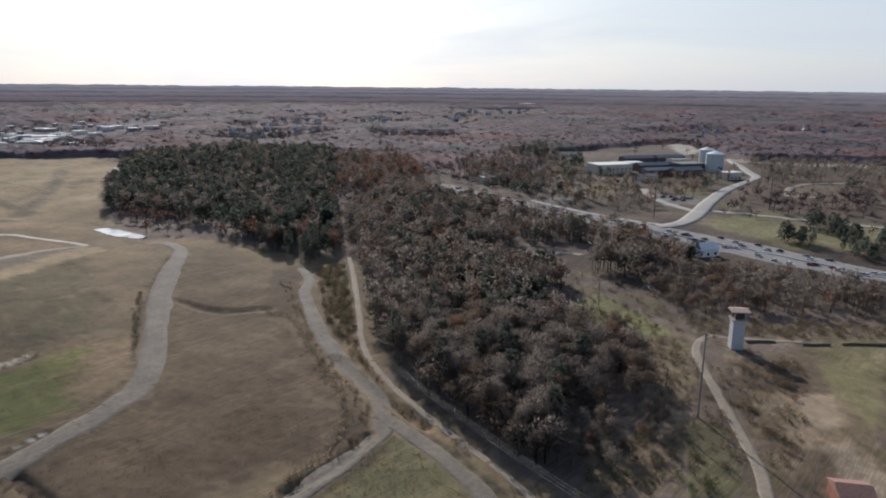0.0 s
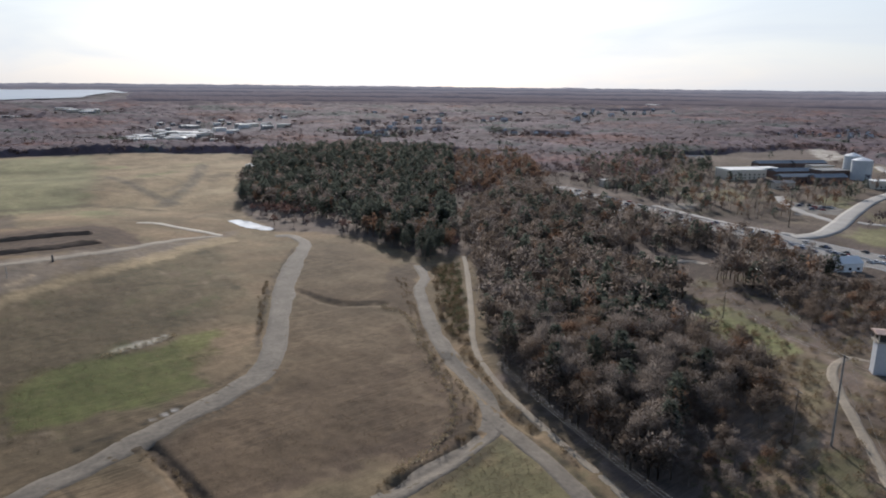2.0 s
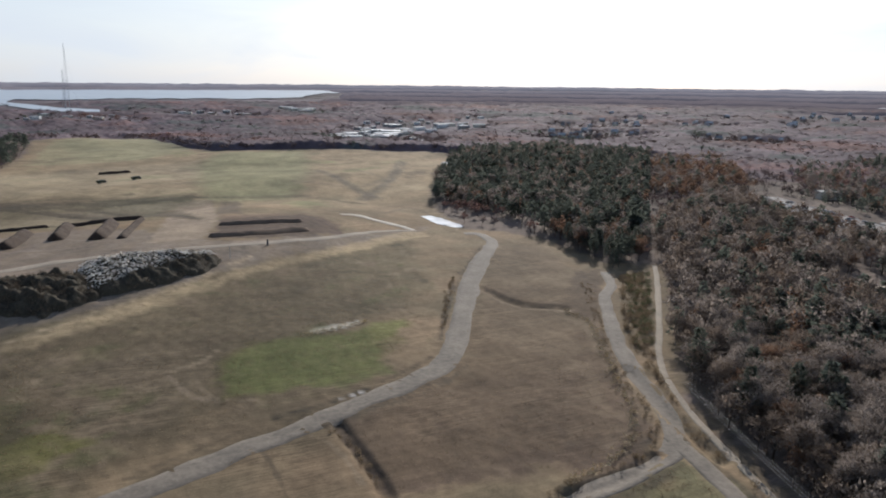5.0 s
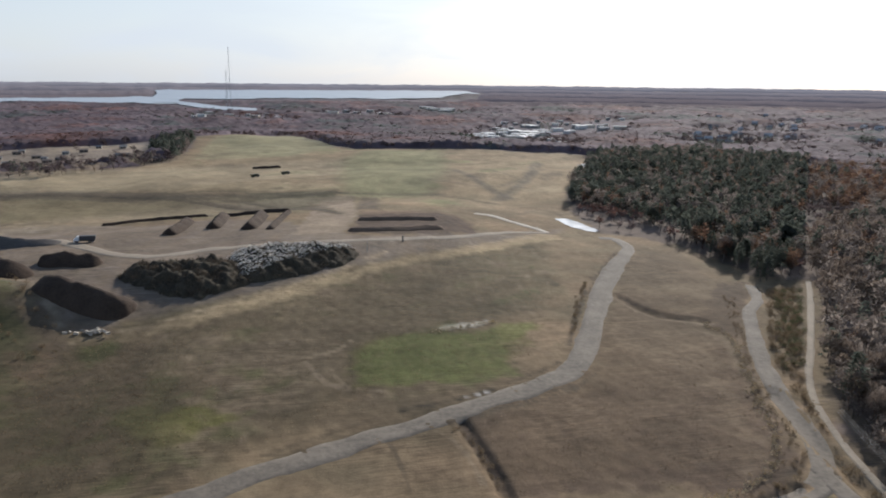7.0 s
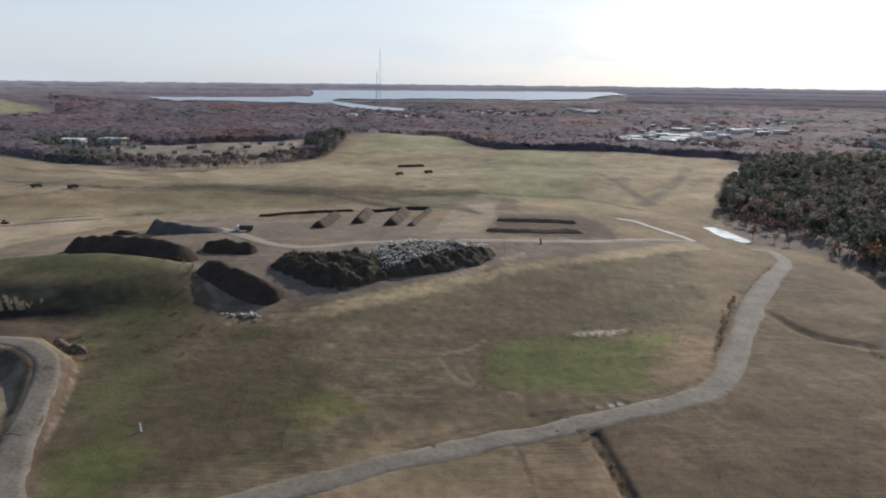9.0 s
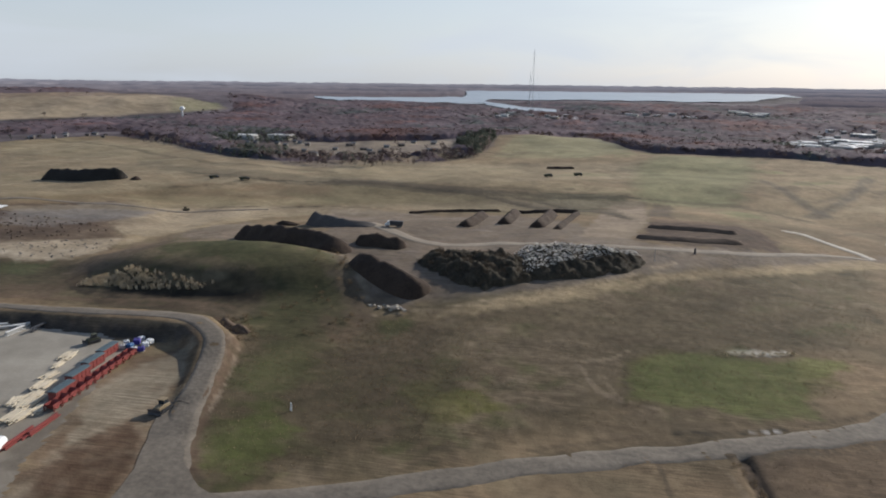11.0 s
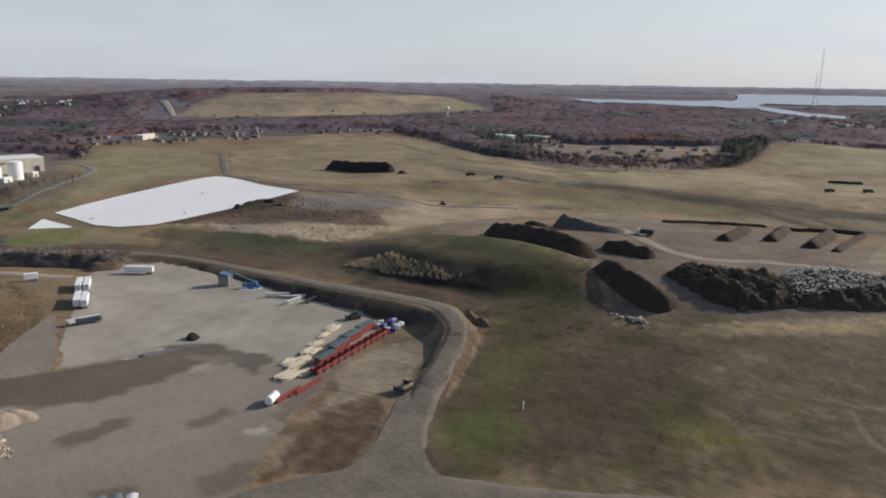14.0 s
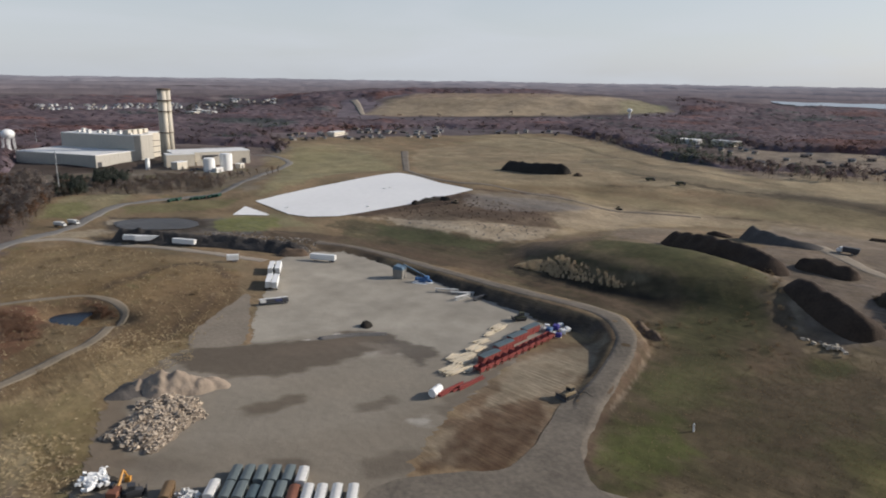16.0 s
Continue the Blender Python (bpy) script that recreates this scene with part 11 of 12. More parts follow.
for sort, pool in far_pool.items():
    vs, ts, ns, n = [], [], [], 0
    shapes = [join(m_) for m_ in FAR[sort]]
    swell = [rounded(v, v[:, 2].max()) for v, _ in shapes]
    for x, y, s, turn, pick in pool:
        v, t = shapes[pick % len(shapes)]
        w = swell[pick % len(shapes)]
        c, q = math.cos(turn), math.sin(turn)
        ns.append(np.stack([w[:, 0] * c - w[:, 1] * q, w[:, 0] * q + w[:, 1] * c, w[:, 2]], 1))
        vs.append(np.stack([(v[:, 0] * c - v[:, 1] * q) * s + x, (v[:, 0] * q + v[:, 1] * c) * s + y, v[:, 2] * s], 1))
        ts.append(t + n)
        n += len(v)
    base = np.repeat(height(np.array([p[0] for p in pool]), np.array([p[1] for p in pool])), [len(v) for v in vs])
    allv = np.concatenate(vs)
    allv[:, 2] += base
    tagged(new(sort + "_woodland", mesh_np(sort + "_woodland", allv, np.concatenate(ts), LEAF[sort], np.concatenate(ns))), {"bare": "dense bare winter woodland", "brown": "brown leafless winter woodland", "russet": "oak woodland with russet leaves", "pine": "dense dark pine stand"}[sort], "woodland", kind="stuff")


# far woods: low uneven crowns to the horizon
CLEARINGS = (
    ((-1358.1, 967.4), (-1292.4, 1005.7), (-1175.5, 1091.7), (-1134.1, 1316.0), (-995.6, 1597.6), (-932.3, 1755.9), (-1042.7, 1956.6), (-1727.9, 2803.6), (-1390.0, 1885.3), (-1489.9, 1618.2), (-1658.1, 1466.4), (-1662.3, 1379.5), (-1628.2, 1277.2), (-1752.6, 1282.3)),
    ((527.2, 200.8), (614.8, 85.5), (358.8, 43.1), (349.2, 107.3), (356.7, 173.0), (330.0, 209.1), (378.4, 240.7), (405.4, 198.0),),
    ((-728.0, 149.6), (-1029.1, 240.4), (-1026.3, 431.8), (-887.0, 518.9), (-657.0, 411.5), (-543.0, 274.3), (-598.8, 160.1), (-494.3, 98.9),),
    ((431.9, 340.3), (470.0, 300.7), (356.8, 194.9), (313.8, 191.2), (327.3, 231.2),),
    ((863.3, 557.9), (1228.9, 508.4), (939.0, 289.0), (1018.9, 152.7), (722.0, 103.6), (661.5, 199.7), (499.2, 200.2), (491.3, 228.0), (511.4, 305.0), (560.5, 360.0),),
    ((559.7, 496.8), (507.9, 394.2), (489.0, 291.3), (461.8, 164.6), (435.6, 55.9), (340.1, 40.1), (283.9, 109.0), (413.0, 244.7), (476.8, 376.1),),
    ((373.5, 1452.8), (575.7, 1535.8), (846.3, 1684.0), (720.5, 1430.8), (441.1, 1174.3), (293.9, 1053.9),),
    ((479.3, 1588.0), (628.2, 1638.5), (482.6, 1265.7), (314.7, 1052.3),),
    ((-1490.7, 1141.1), (-1662.2, 1401.6), (-1411.1, 1632.7), (-1236.4, 1974.2), (-973.2, 1784.3), (-1120.0, 1524.6),),
    ((-550.5, 1018.2), (-169.0, 1083.0), (-154.5, 970.7), (-251.4, 803.5), (-387.8, 840.9),),
    ((-2228.2, 559.6), (-2192.0, 983.5), (-1842.0, 825.3), (-1966.1, 492.3),),
    ((-1104.8, 646.9), (-1010.0, 1000.3), (-851.5, 1181.4), (-739.0, 1026.7), (-988.0, 578.2),),
)


def wooded(lo, hi, count, seed, stray):
    """Places outside the open land, evenly spread as seen from the field."""
    rng = np.random.RandomState(seed)
    az = np.radians(rng.uniform(-86, 86, count))
    r = np.sqrt(rng.uniform(lo ** 2, hi ** 2, count)) if hi < 1500 else lo * (hi / lo) ** rng.uniform(0, 1, count)
    x, y = -np.sin(az) * r, np.cos(az) * r
    ok = inside(x, y, OPEN_LAND) < -4
    for c in WATERS:
        ok &= inside(x, y, c) < -12
    for c in CLEARINGS:
        ok &= (inside(x, y, c) < 0) | (rng.uniform(0, 1, count) < stray)
    for c in (WOOD_MAIN, WOOD_PINE):
        ok &= inside(x, y, c) < 0
    for line, half in ROAD_LINES:
        ok &= from_line(x, y, line) > half + (14.0 if half > 8 else 3.0)
    return x[ok], y[ok], r[ok]


def sort_at(x, y, rng):
    k = ripple(x, y, 520, 93) + 0.6 * ripple(x, y, 190, 94) + rng.normal(0, 0.12, len(x))
    return np.where(k > 0.95, 1, np.where(k < -0.9, 2, 0))


# the closed canopy of the woods beyond the fields: crown beside crown, open over houses, roads and clearings
def canopy():
    turns = np.radians(np.arange(-86.0, 86.01, 0.2))
    rings = [780.0]
    while rings[-1] < 2650.0:
        rings.append(rings[-1] * 1.0052)
    A, R = np.meshgrid(turns, np.array(rings))
    rng = np.random.RandomState(89)
    A, R = A + np.radians(rng.uniform(-0.07, 0.07, A.shape)), R * (1 + rng.uniform(-0.0018, 0.0018, R.shape))
    X, Y = -np.sin(A) * R, np.cos(A) * R
    d = -inside(X, Y, OPEN_LAND) - 6.0
    for c in WATERS:
        d = np.minimum(d, -inside(X, Y, c) - 25.0)
    for c in CLEARINGS:
        d = np.minimum(d, -inside(X, Y, c) + 4.0)
    for c in (WOOD_MAIN, WOOD_PINE):
        d = np.minimum(d, -inside(X, Y, c) - 6.0)
    for line, half in ROAD_LINES:
        d = np.minimum(d, from_line(X, Y, line[::4] + [line[-1]]) - half - 8.0)
    for hx, hy, size in HOUSES:
        # the gap runs a little towards the open field
        r = math.hypot(hx, hy)
        near = (np.abs(X - hx) < 90) & (np.abs(Y - hy) < 90)
        u, v = ((X[near] - hx) * hx + (Y[near] - hy) * hy) / r, ((X[near] - hx) * hy - (Y[near] - hy) * hx) / r
        d[near] = np.minimum(d[near], np.hypot(np.where(u < 0, u * 0.45, u), v) - size - 6.0)
    d = np.minimum(d, (R - 790.0) * 0.12)
    grow = smooth(d / (14.0 + np.clip(R - 900.0, 0, 2000) * 0.045))
    crown = 0.5 + 0.2 * ripple(X, Y, 34, 401) + 0.22 * ripple(X, Y, 19, 402) + 0.25 * ripple(X, Y, 110, 405) + rng.uniform(-0.5, 0.5, X.shape) * np.clip(R / 1300.0, 0.8, 1.8)
    Z = height(X, Y) - 1.5 + grow * (7.5 + 3.6 * crown)
    sort = ripple(X, Y, 520, 93) + 0.6 * ripple(X, Y, 190, 94) + 0.35 * ripple(X, Y, 47, 95) + rng.normal(0, 0.18, X.shape)
    # winter crown colours, with a blue cast of haze mixed in
    bare, russet, pine = np.array((0.114, 0.087, 0.095)), np.array((0.142, 0.081, 0.076)), np.array((0.075, 0.08, 0.08))
    kr, kp = smooth((sort - 0.35) / 0.9)[..., None], smooth((-sort - 0.55) / 0.7)[..., None]
    col = (bare * (1 - kr) + russet * kr) * (1 - kp) + pine * kp
    col = col * np.clip(1 + 0.22 * ripple(X, Y, 330, 403) + 0.16 * ripple(X, Y, 110, 404) + 0.08 * ripple(X, Y, 40, 406) + rng.uniform(-0.12, 0.12, X.shape), 0.4, 1.7)[..., None]
    ny, nx = X.shape
    idx = np.arange(ny * nx).reshape(ny, nx)
    keep = np.maximum(np.maximum(d[:-1, :-1], d[1:, 1:]), np.maximum(d[:-1, 1:], d[1:, :-1])) > 0
    quads = np.stack([idx[:-1, :-1], idx[1:, :-1], idx[1:, 1:], idx[:-1, 1:]], -1)[keep]
    used = np.unique(quads)
    back = np.zeros(ny * nx, int)
    back[used] = np.arange(len(used))
    ob = mesh_object("woods_canopy", np.stack([X, Y, Z], -1).reshape(-1, 3)[used], back[quads].tolist(), ground_material("canopy", (), 0.5))
    attr = ob.data.color_attributes.new("cover", "FLOAT_COLOR", "POINT")
    attr.data.foreach_set("color", np.column_stack([np.clip(col.reshape(-1, 3)[used], 0.02, 0.5), np.ones(len(used))]).ravel())
    tagged(ob, "closed canopy of bare and russet winter woods", "woodland", kind="stuff")


canopy()

# middle distance: light trees with trunks and open crowns
rng = np.random.RandomState(90)
MID_TWIG = mat("far_bare_twigs", (0.14, 0.109, 0.108), rough=1.0, through_light=0.35, vary=0.22, size=30.0, bump=0.0, spec=0.05, coarse=14)
MID_RUSSET = mat("far_russet_leaves", (0.16, 0.096, 0.082), rough=1.0, through_light=0.35, vary=0.22, size=30.0, bump=0.0, spec=0.05, coarse=14)
MID = [[light_tree(s, 12 + s % 3, 4.6, 24, 2.6, 1.7) for s in range(81, 86)], [light_tree(s, 12, 4.4, 24, 2.4, 1.8) for s in range(86, 88)], [pine_tree(s, 14, 3.8, 26, 2.8, 2.2) for s in range(88, 91)]]
x, y, r = wooded(400.0, 1400.0, 19000, 92, 0.02)
x2, y2, r2 = wooded(1400.0, 2300.0, 5000, 95, 0.06)
x, y, r = np.concatenate([x, x2]), np.concatenate([y, y2]), np.concatenate([r, r2])
which = sort_at(x, y, rng)
for n_, name, material, label in ((0, "mid_bare_woods", MID_TWIG, "bare winter woods beyond the fields"), (1, "mid_russet_woods", MID_RUSSET, "russet oak woods beyond the fields"), (2, "mid_pine_woods", NEEDLE, "dark pine woods beyond the fields")):
    at = np.nonzero(which == n_)[0]
    shapes = [join(m_) for m_ in MID[n_]]
    swell = [rounded(v, v[:, 2].max()) for v, _ in shapes]
    vs, ts, ns, n = [], [], [], 0
    z0 = height(x[at], y[at])
    for k, i in enumerate(at):
        v, t = shapes[k % len(shapes)]
        w = swell[k % len(shapes)]
        s, turn = rng.uniform(0.6, 1.15), rng.uniform(0, 6.28)
        wide_ = s * min(2.2, max(1.0, r[i] / 1100.0))
        c, q = math.cos(turn), math.sin(turn)
        vs.append(np.stack([(v[:, 0] * c - v[:, 1] * q) * wide_ + x[i], (v[:, 0] * q + v[:, 1] * c) * wide_ + y[i], v[:, 2] * s * 0.8 + z0[k]], 1))
        ns.append(np.stack([w[:, 0] * c - w[:, 1] * q, w[:, 0] * q + w[:, 1] * c, w[:, 2]], 1))
        ts.append(t + n)
        n += len(v)
    tagged(new(name, mesh_np(name, np.concatenate(vs), np.concatenate(ts), material, np.concatenate(ns))), label, "woodland", kind="stuff")

# the distance: wooded rises one behind another up to the horizon, plain backdrops with haze painted in
def to_water(x, y):
    """1 where the view over this place soon meets the bay, else 0."""
    r = np.hypot(x, y)
    out = np.zeros(np.shape(x))
    for ahead in (-40.0, 0.0, 80.0, 160.0, 260.0, 380.0, 520.0):
        for w in WATERS:
            out = np.maximum(out, smooth(inside(x * (1 + ahead / r), y * (1 + ahead / r), w) / 60.0 + 0.8))
    return out


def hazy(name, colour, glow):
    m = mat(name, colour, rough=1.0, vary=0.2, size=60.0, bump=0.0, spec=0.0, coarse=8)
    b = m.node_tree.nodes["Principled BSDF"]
    # haze is put in as emission; no real source glows here
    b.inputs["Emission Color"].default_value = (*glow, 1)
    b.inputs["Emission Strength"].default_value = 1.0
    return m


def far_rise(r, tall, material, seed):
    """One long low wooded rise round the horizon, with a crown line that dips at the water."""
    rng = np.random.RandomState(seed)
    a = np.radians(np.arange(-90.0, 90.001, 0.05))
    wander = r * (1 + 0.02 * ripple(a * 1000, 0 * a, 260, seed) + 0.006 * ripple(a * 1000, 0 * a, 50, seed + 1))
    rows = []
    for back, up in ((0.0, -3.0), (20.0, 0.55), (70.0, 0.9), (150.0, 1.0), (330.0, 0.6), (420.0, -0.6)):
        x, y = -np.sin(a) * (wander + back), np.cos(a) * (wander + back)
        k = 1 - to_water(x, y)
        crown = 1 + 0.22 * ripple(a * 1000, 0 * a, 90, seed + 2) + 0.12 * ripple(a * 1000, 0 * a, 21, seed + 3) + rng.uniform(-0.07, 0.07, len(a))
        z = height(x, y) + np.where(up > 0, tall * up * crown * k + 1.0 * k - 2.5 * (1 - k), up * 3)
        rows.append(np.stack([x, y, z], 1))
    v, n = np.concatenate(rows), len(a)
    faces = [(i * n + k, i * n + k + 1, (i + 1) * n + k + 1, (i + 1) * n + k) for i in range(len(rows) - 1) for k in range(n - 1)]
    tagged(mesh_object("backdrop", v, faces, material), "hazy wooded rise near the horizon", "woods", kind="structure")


# radius, height, colour, haze glow: paler and bluer on each farther rise
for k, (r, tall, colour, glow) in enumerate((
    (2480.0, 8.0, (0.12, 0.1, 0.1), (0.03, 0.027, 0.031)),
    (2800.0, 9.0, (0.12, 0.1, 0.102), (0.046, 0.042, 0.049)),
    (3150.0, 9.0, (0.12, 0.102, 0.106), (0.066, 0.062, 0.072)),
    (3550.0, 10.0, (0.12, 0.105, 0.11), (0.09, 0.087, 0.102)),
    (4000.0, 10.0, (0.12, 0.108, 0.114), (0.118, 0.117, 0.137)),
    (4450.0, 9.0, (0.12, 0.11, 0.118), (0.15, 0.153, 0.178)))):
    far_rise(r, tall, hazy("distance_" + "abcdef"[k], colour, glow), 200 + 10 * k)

# ---------------------------------------------------------------- scrub, weeds and tufts
def growth(name, spots, shapes, material, label, scale, seed):
    """Low plants strewn over places, joined: nobody could count them."""
    rng = np.random.RandomState(seed)
    spots = np.asarray(spots)
    for line, half in ROAD_LINES:
        spots = spots[from_line(spots[:, 0], spots[:, 1], line) > half]
    vs, ts, n = [], [], 0
    for x, y in spots:
        v, t = shapes[rng.randint(len(shapes))]
        s, turn = rng.uniform(*scale), rng.uniform(0, 6.28)
        c, q = math.cos(turn), math.sin(turn)
        vs.append(np.stack([(v[:, 0] * c - v[:, 1] * q) * s + x, (v[:, 0] * q + v[:, 1] * c) * s + y, v[:, 2] * s], 1))
        ts.append(t + n)
        n += len(v)
    spots = np.asarray(spots)
    allv = np.concatenate(vs)
    allv[:, 2] += np.repeat(height(spots[:, 0], spots[:, 1]), [len(v) for v in vs])
    tagged(new(name, mesh_np(name, allv, np.concatenate(ts), material)), label, "vegetation", kind="stuff")


def along(line, spacing, spread, seed):
    rng = np.random.RandomState(seed)
    p = spline(line, spacing)
    return p + rng.normal(0, spread, p.shape)


bushes = [join(bush(s, 2.0, 1.3, 70, 0.6, 0.2)) for s in range(61, 65)]
tufts = [bush(s, 0.7, 0.5, 12, 0.5, 0.2)[1] for s in range(71, 75)]
scrub_spots = np.concatenate([
    scatter(((235.9, 296.9), (253.7, 298.6), (196.4, 222.3), (164.6, 178.8), (152.6, 146.7), (149.7, 151.7), (166.2, 193.4), (186.9, 230.3),), 380, 101),
    scatter(((265.7, 154.8), (287.0, 129.0), (259.3, 94.0), (160.5, 57.0), (137.3, 75.0), (183.2, 78.9), (225.8, 103.9),), 330, 102),
    scatter(((245.6, 90.6), (263.8, 69.6), (193.1, 47.5), (160.0, 53.8),), 110, 103),
    scatter(((272.4, 78.7), (274.2, 56.5), (218.6, 39.0), (177.3, 38.4),), 120, 104),
    scatter(((294.0, 108.0), (344.7, 40.8), (319.2, 36.7), (275.1, 98.0),), 120, 105),
    scatter(((149.7, 151.7), (147.2, 131.6), (140.1, 105.9), (133.5, 91.3), (135.0, 101.9), (142.1, 127.0),), 60, 106),
    along(((159.7, 194.2), (152.9, 168.9), (145.6, 146.6), (143.8, 132.8),), 2.5, 1.2, 107),
    along(((91.1, 131.0), (102.3, 131.4), (116.9, 134.5), (125.2, 137.7),), 3.0, 0.8, 108),
    scatter(((-130.4, 249.1), (-123.0, 337.9), (-87.3, 276.8), (-77.7, 234.1),), 50, 110),
    scatter(((-401.8, 79.0), (-422.3, 141.0), (-302.9, 151.6), (-237.3, 104.5), (-215.0, 62.2), (-243.1, 44.6),), 60, 111),
    scatter(((-148.1, 232.9), (-139.6, 262.6), (-117.4, 240.3), (-123.2, 221.4),), 40, 112),
    scatter(((333.2, 203.5), (381.2, 137.0), (387.0, 47.8), (323.3, 37.3), (269.8, 100.7), (265.7, 154.8),), 480, 115),
    scatter(((900.7, 283.5), (937.9, 139.6), (614.8, 85.5), (622.6, 182.4),), 200, 116),
    scatter(((-463.4, 141.7), (-394.7, 238.0), (-340.7, 228.1), (-404.0, 167.0),), 60, 114),
])
growth("scrub", scrub_spots, bushes, SCRUB, "low brown winter scrub and brambles", (0.35, 1.15), 121)
growth("green_scrub", np.concatenate([scatter(((238.1, 294.7), (256.3, 296.6), (179.4, 198.1), (172.6, 204.2),), 170, 122), scatter(((277.1, 161.8), (295.3, 133.0), (254.9, 118.5), (258.3, 150.3),), 60, 123), scatter(((170.3, 92.8), (187.2, 63.1), (165.7, 44.4), (138.1, 73.9),), 110, 125)]), bushes, SCRUB_GREEN, "low olive-green evergreen scrub", (0.4, 1.1), 124)
growth("russet_scrub", np.concatenate([scatter(((-319.0, 61.3), (-304.4, 69.9), (-279.6, 65.4), (-282.2, 53.2),), 60, 126), scatter(((-309.5, 91.6), (-297.2, 101.1), (-293.9, 96.2), (-306.0, 91.4),), 25, 127)]), bushes, mat("russet_leaves", (0.19, 0.098, 0.05)), "reddish-brown bushes round a pond", (0.6, 1.3), 128)


def reed_clump(seed):
    """A tuft of upright blades, fanned out."""
    rng = np.random.RandomState(seed)
    n = 16
    a, lean, tall = rng.uniform(0, 6.28, n), rng.uniform(0.1, 0.9, n), rng.uniform(1.2, 2.6, n)
    foot = rng.normal(0, 0.3, (n, 2))
    side = np.stack([-np.sin(a), np.cos(a)], 1) * 0.14
    out = np.stack([np.cos(a), np.sin(a)], 1) * lean[:, None]
    v = np.concatenate([np.column_stack([foot - side, np.zeros(n)]), np.column_stack([foot + side, np.zeros(n)]), np.column_stack([foot + out, tall])])
    k = np.arange(n)
    return v, np.stack([k, k + n, k + 2 * n], 1)


REED = mat("reed", (0.5, 0.41, 0.28), rough=0.9, vary=0.45, size=1.5, bump=0)
reed_clumps = [reed_clump(s) for s in range(5)]
growth("reeds", np.concatenate([scatter(((-236.8, 284.0), (-233.6, 294.4), (-214.5, 298.5), (-203.4, 293.8), (-198.0, 287.3), (-215.9, 284.3)), 230, 131), scatter(((-203.4, 293.8), (-179.0, 288.3), (-163.0, 285.3), (-168.0, 281.7), (-192.2, 281.8), (-212.9, 282.1)), 110, 133)]), reed_clumps, REED, "pale dry reeds on a bank", (0.6, 1.25), 132)
growth("weeds", np.concatenate([scatter(((-96.9, 254.2), (-4.5, 317.0), (155.8, 407.1), (126.3, 297.1), (81.2, 223.6), (12.0, 194.2), (-32.4, 168.6), (-69.3, 171.0),), 4200, 141), scatter(((50.3, 185.9), (98.4, 198.7), (179.0, 241.4), (133.8, 152.5), (119.3, 135.9), (50.5, 147.5),), 500, 142), scatter(((-140.8, 230.5), (-50.4, 277.2), (-19.6, 214.9), (-42.7, 164.2), (-88.9, 143.5),), 2600, 143), scatter(((-463.5, 92.2), (-332.9, 166.9), (-254.2, 121.7), (-218.1, 69.9), (-167.2, 46.8), (-181.3, 30.9),), 3200, 144), scatter(((129.6, 131.4), (122.8, 90.5), (94.2, 121.4),), 700, 145)]), tufts, mat("dry_grass", (0.28, 0.21, 0.13), rough=1.0, vary=0.4, size=2.0, bump=0.0, spec=0.05, coarse=10), "dry winter grass tufts", (0.2, 0.55), 146)


growth("pale_tussocks", np.concatenate([scatter(((-455.6, 90.5), (-430.5, 143.9), (-318.4, 165.7), (-263.5, 131.3), (-228.8, 98.5), (-218.1, 69.9), (-191.0, 51.6), (-204.0, 35.9),), 1500, 161), scatter(((-270.3, 78.1), (-264.0, 119.2), (-227.6, 100.1), (-224.1, 68.6),), 700, 162), scatter(((-214.0, 38.1), (-201.1, 53.2), (-168.1, 45.8), (-181.3, 30.9),), 500, 163)]), tufts, mat("straw_tuft", (0.46, 0.37, 0.23), rough=1.0, vary=0.35, size=2.0, bump=0.0, spec=0.05), "pale straw tussocks in a brown meadow", (0.35, 1.0), 164)
growth("edge_tussocks", np.concatenate([along(((171.3, 252.6), (173.6, 235.9), (159.9, 208.1), (148.0, 183.3), (138.6, 164.0), (129.3, 150.5), (121.0, 142.8)), 0.5, 1.1, 171), along(((119.4, 142.2), (106.4, 136.6), (94.3, 132.9)), 0.5, 0.9, 172), along(((-123.6, 219.6), (-115.4, 200.4), (-107.9, 175.2), (-101.8, 157.5)), 0.7, 1.0, 173), along(((52.8, 255.8), (66.9, 259.3), (81.9, 264.5)), 0.6, 0.9, 174)]), tufts, mat("straw_tuft", (0.46, 0.37, 0.23)), "pale dry tussocks along a field edge", (0.7, 1.5), 175)
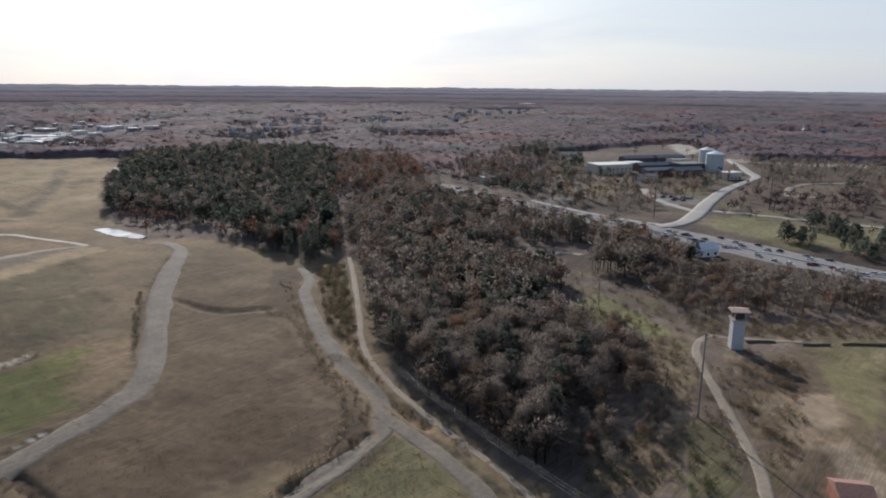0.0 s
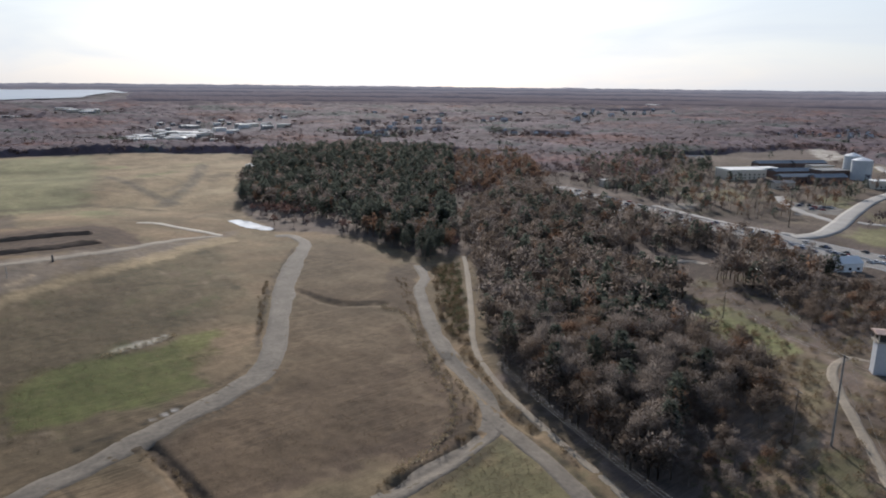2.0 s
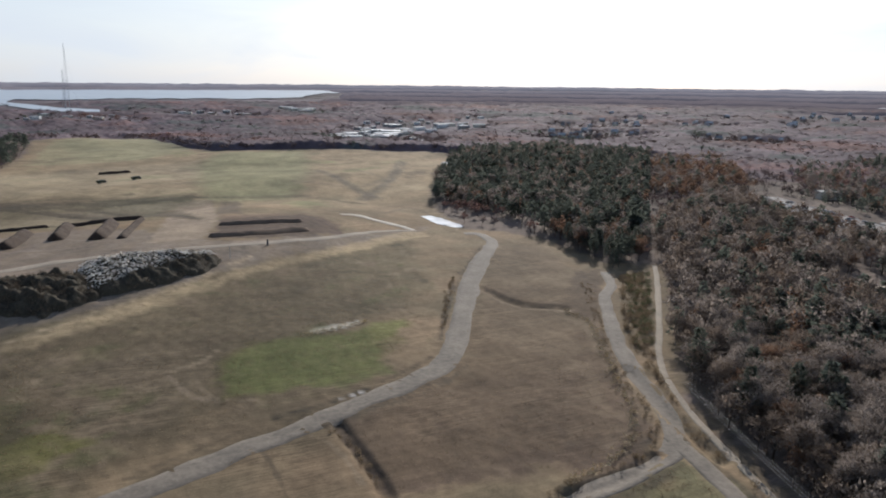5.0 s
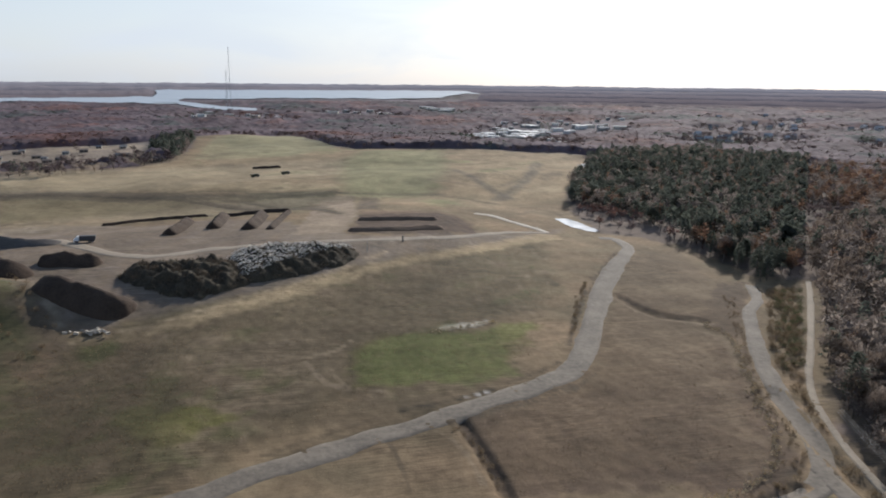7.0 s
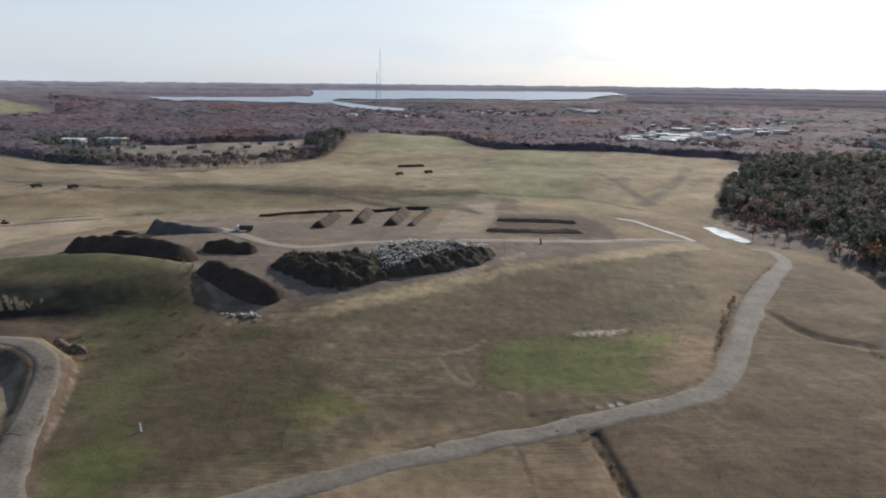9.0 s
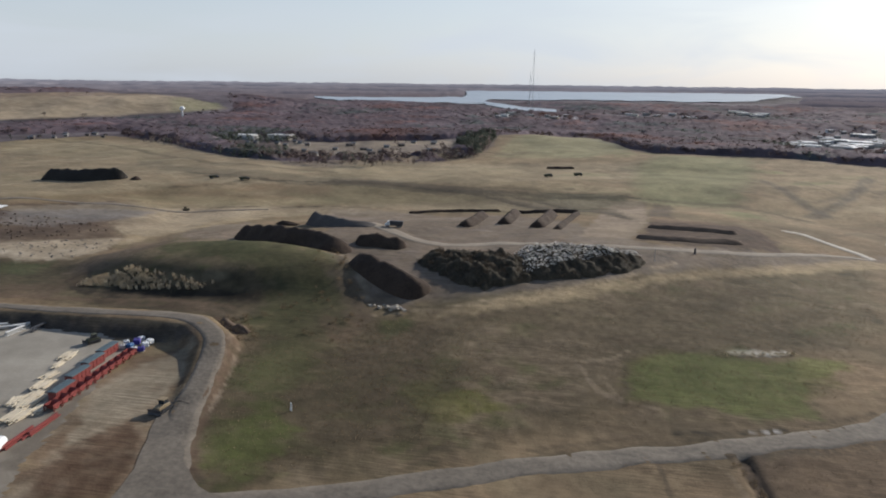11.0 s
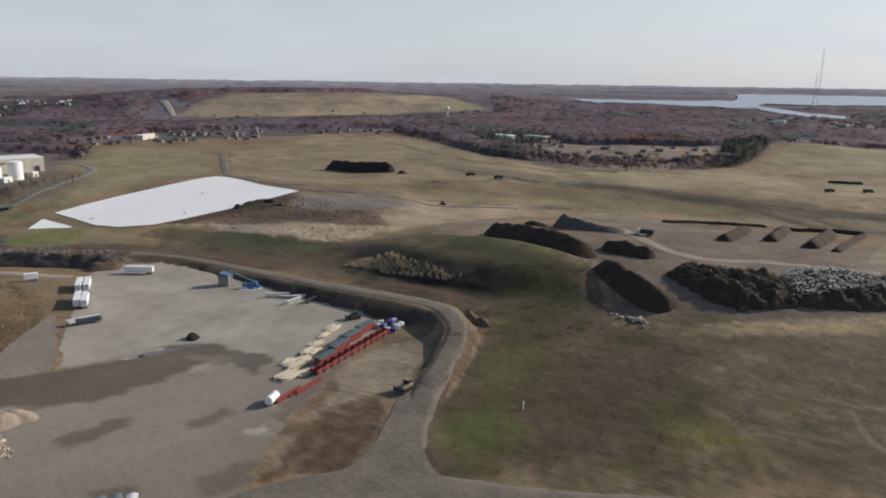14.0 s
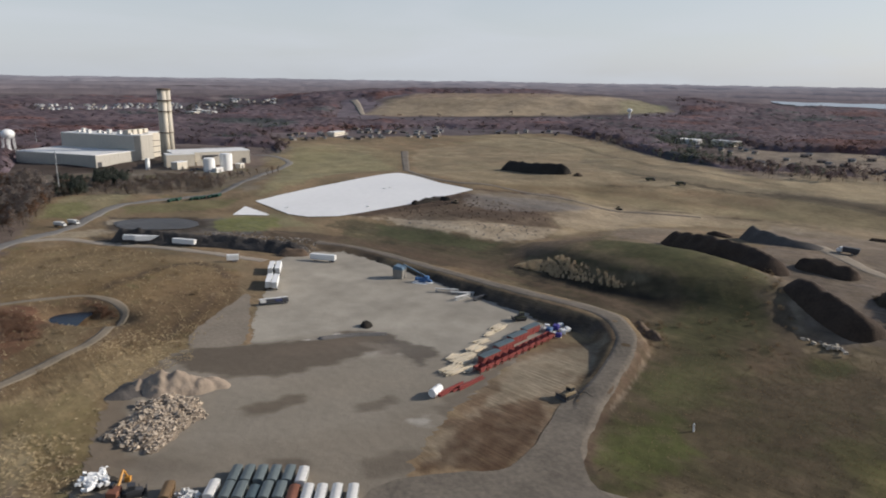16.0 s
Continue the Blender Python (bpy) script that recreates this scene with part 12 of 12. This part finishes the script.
growth("edge_scrub", np.concatenate([along(((206.4, 287.9), (188.0, 250.8), (166.5, 211.0), (149.7, 177.5), (136.7, 151.4), (128.6, 140.1)), 1.1, 1.6, 176), along(((123.9, 137.4), (109.4, 133.0), (96.8, 131.5), (88.2, 129.4)), 0.9, 1.2, 177), along(((44.6, 185.0), (47.7, 176.5), (49.6, 159.9), (50.0, 153.1)), 1.2, 1.0, 178), along(((144.2, 314.0), (127.5, 283.1), (109.5, 248.6)), 1.0, 0.9, 179)]), bushes, SCRUB, "brown scrub on a field bank", (0.25, 0.7), 180)
growth("dark_tufts", np.concatenate([scatter(((-139.4, 220.4), (-136.1, 265.7), (-95.3, 289.8), (-57.9, 277.4), (-34.3, 186.9), (-83.1, 137.0),), 2600, 165), scatter(((-225.9, 281.7), (-149.8, 299.1), (-131.5, 280.9), (-159.9, 260.0),), 700, 166), scatter(((-370.2, 247.8), (-241.0, 285.5), (-186.9, 263.5), (-218.7, 259.8), (-332.3, 238.3),), 500, 167), scatter(((-107.0, 273.8), (-4.5, 305.1), (125.6, 383.0), (120.9, 297.9), (12.5, 200.9), (-46.4, 171.7), (-73.8, 176.9),), 1600, 168), scatter(((50.3, 185.9), (98.4, 198.7), (179.0, 241.4), (133.8, 152.5), (119.3, 135.9), (50.5, 147.5),), 900, 169)]), tufts, mat("dark_weed", (0.19, 0.145, 0.092), rough=1.0, vary=0.5, size=3.0, bump=0.0, spec=0.05, coarse=10), "brown dead weeds in the grass", (0.15, 0.42), 170)


def twiggy(name, poly, count, seed, parent, material, label, lift):
    """Loose twigs and branches bristling over a heap."""
    rng = np.random.RandomState(seed)
    p = scatter(poly, count, seed)
    d = np.clip(inside(p[:, 0], p[:, 1], poly), 0, 10)
    z = height(p[:, 0], p[:, 1]) + lift * np.sqrt(d / 10.0) * (1 + 0.25 * ripple(p[:, 0], p[:, 1], 11, seed)) - 0.2
    way = rng.normal(size=(count, 3)) + (0, 0, 0.7)
    v, t = slivers(np.column_stack([p, z]), way, 2.0, 0.28, rng)
    ob = new(name, mesh_np(name, v, t, material))
    ob.parent = parent
    tagged(ob, label, kind="stuff")


BRANCH = mat("dead_branches", (0.12, 0.095, 0.07), rough=1.0, vary=0.5, size=1.0, bump=0.0, spec=0.05, coarse=5, through_light=0.2)
twiggy("twig_tangle", BRUSH_EDGE, 4200, 151, brush_pile, BRANCH, "tangled brown branches", 4.8)
twiggy("twig_tangle", LOG_EDGE, 2600, 152, log_pile, BRANCH, "tangled brown branches", 5.0)
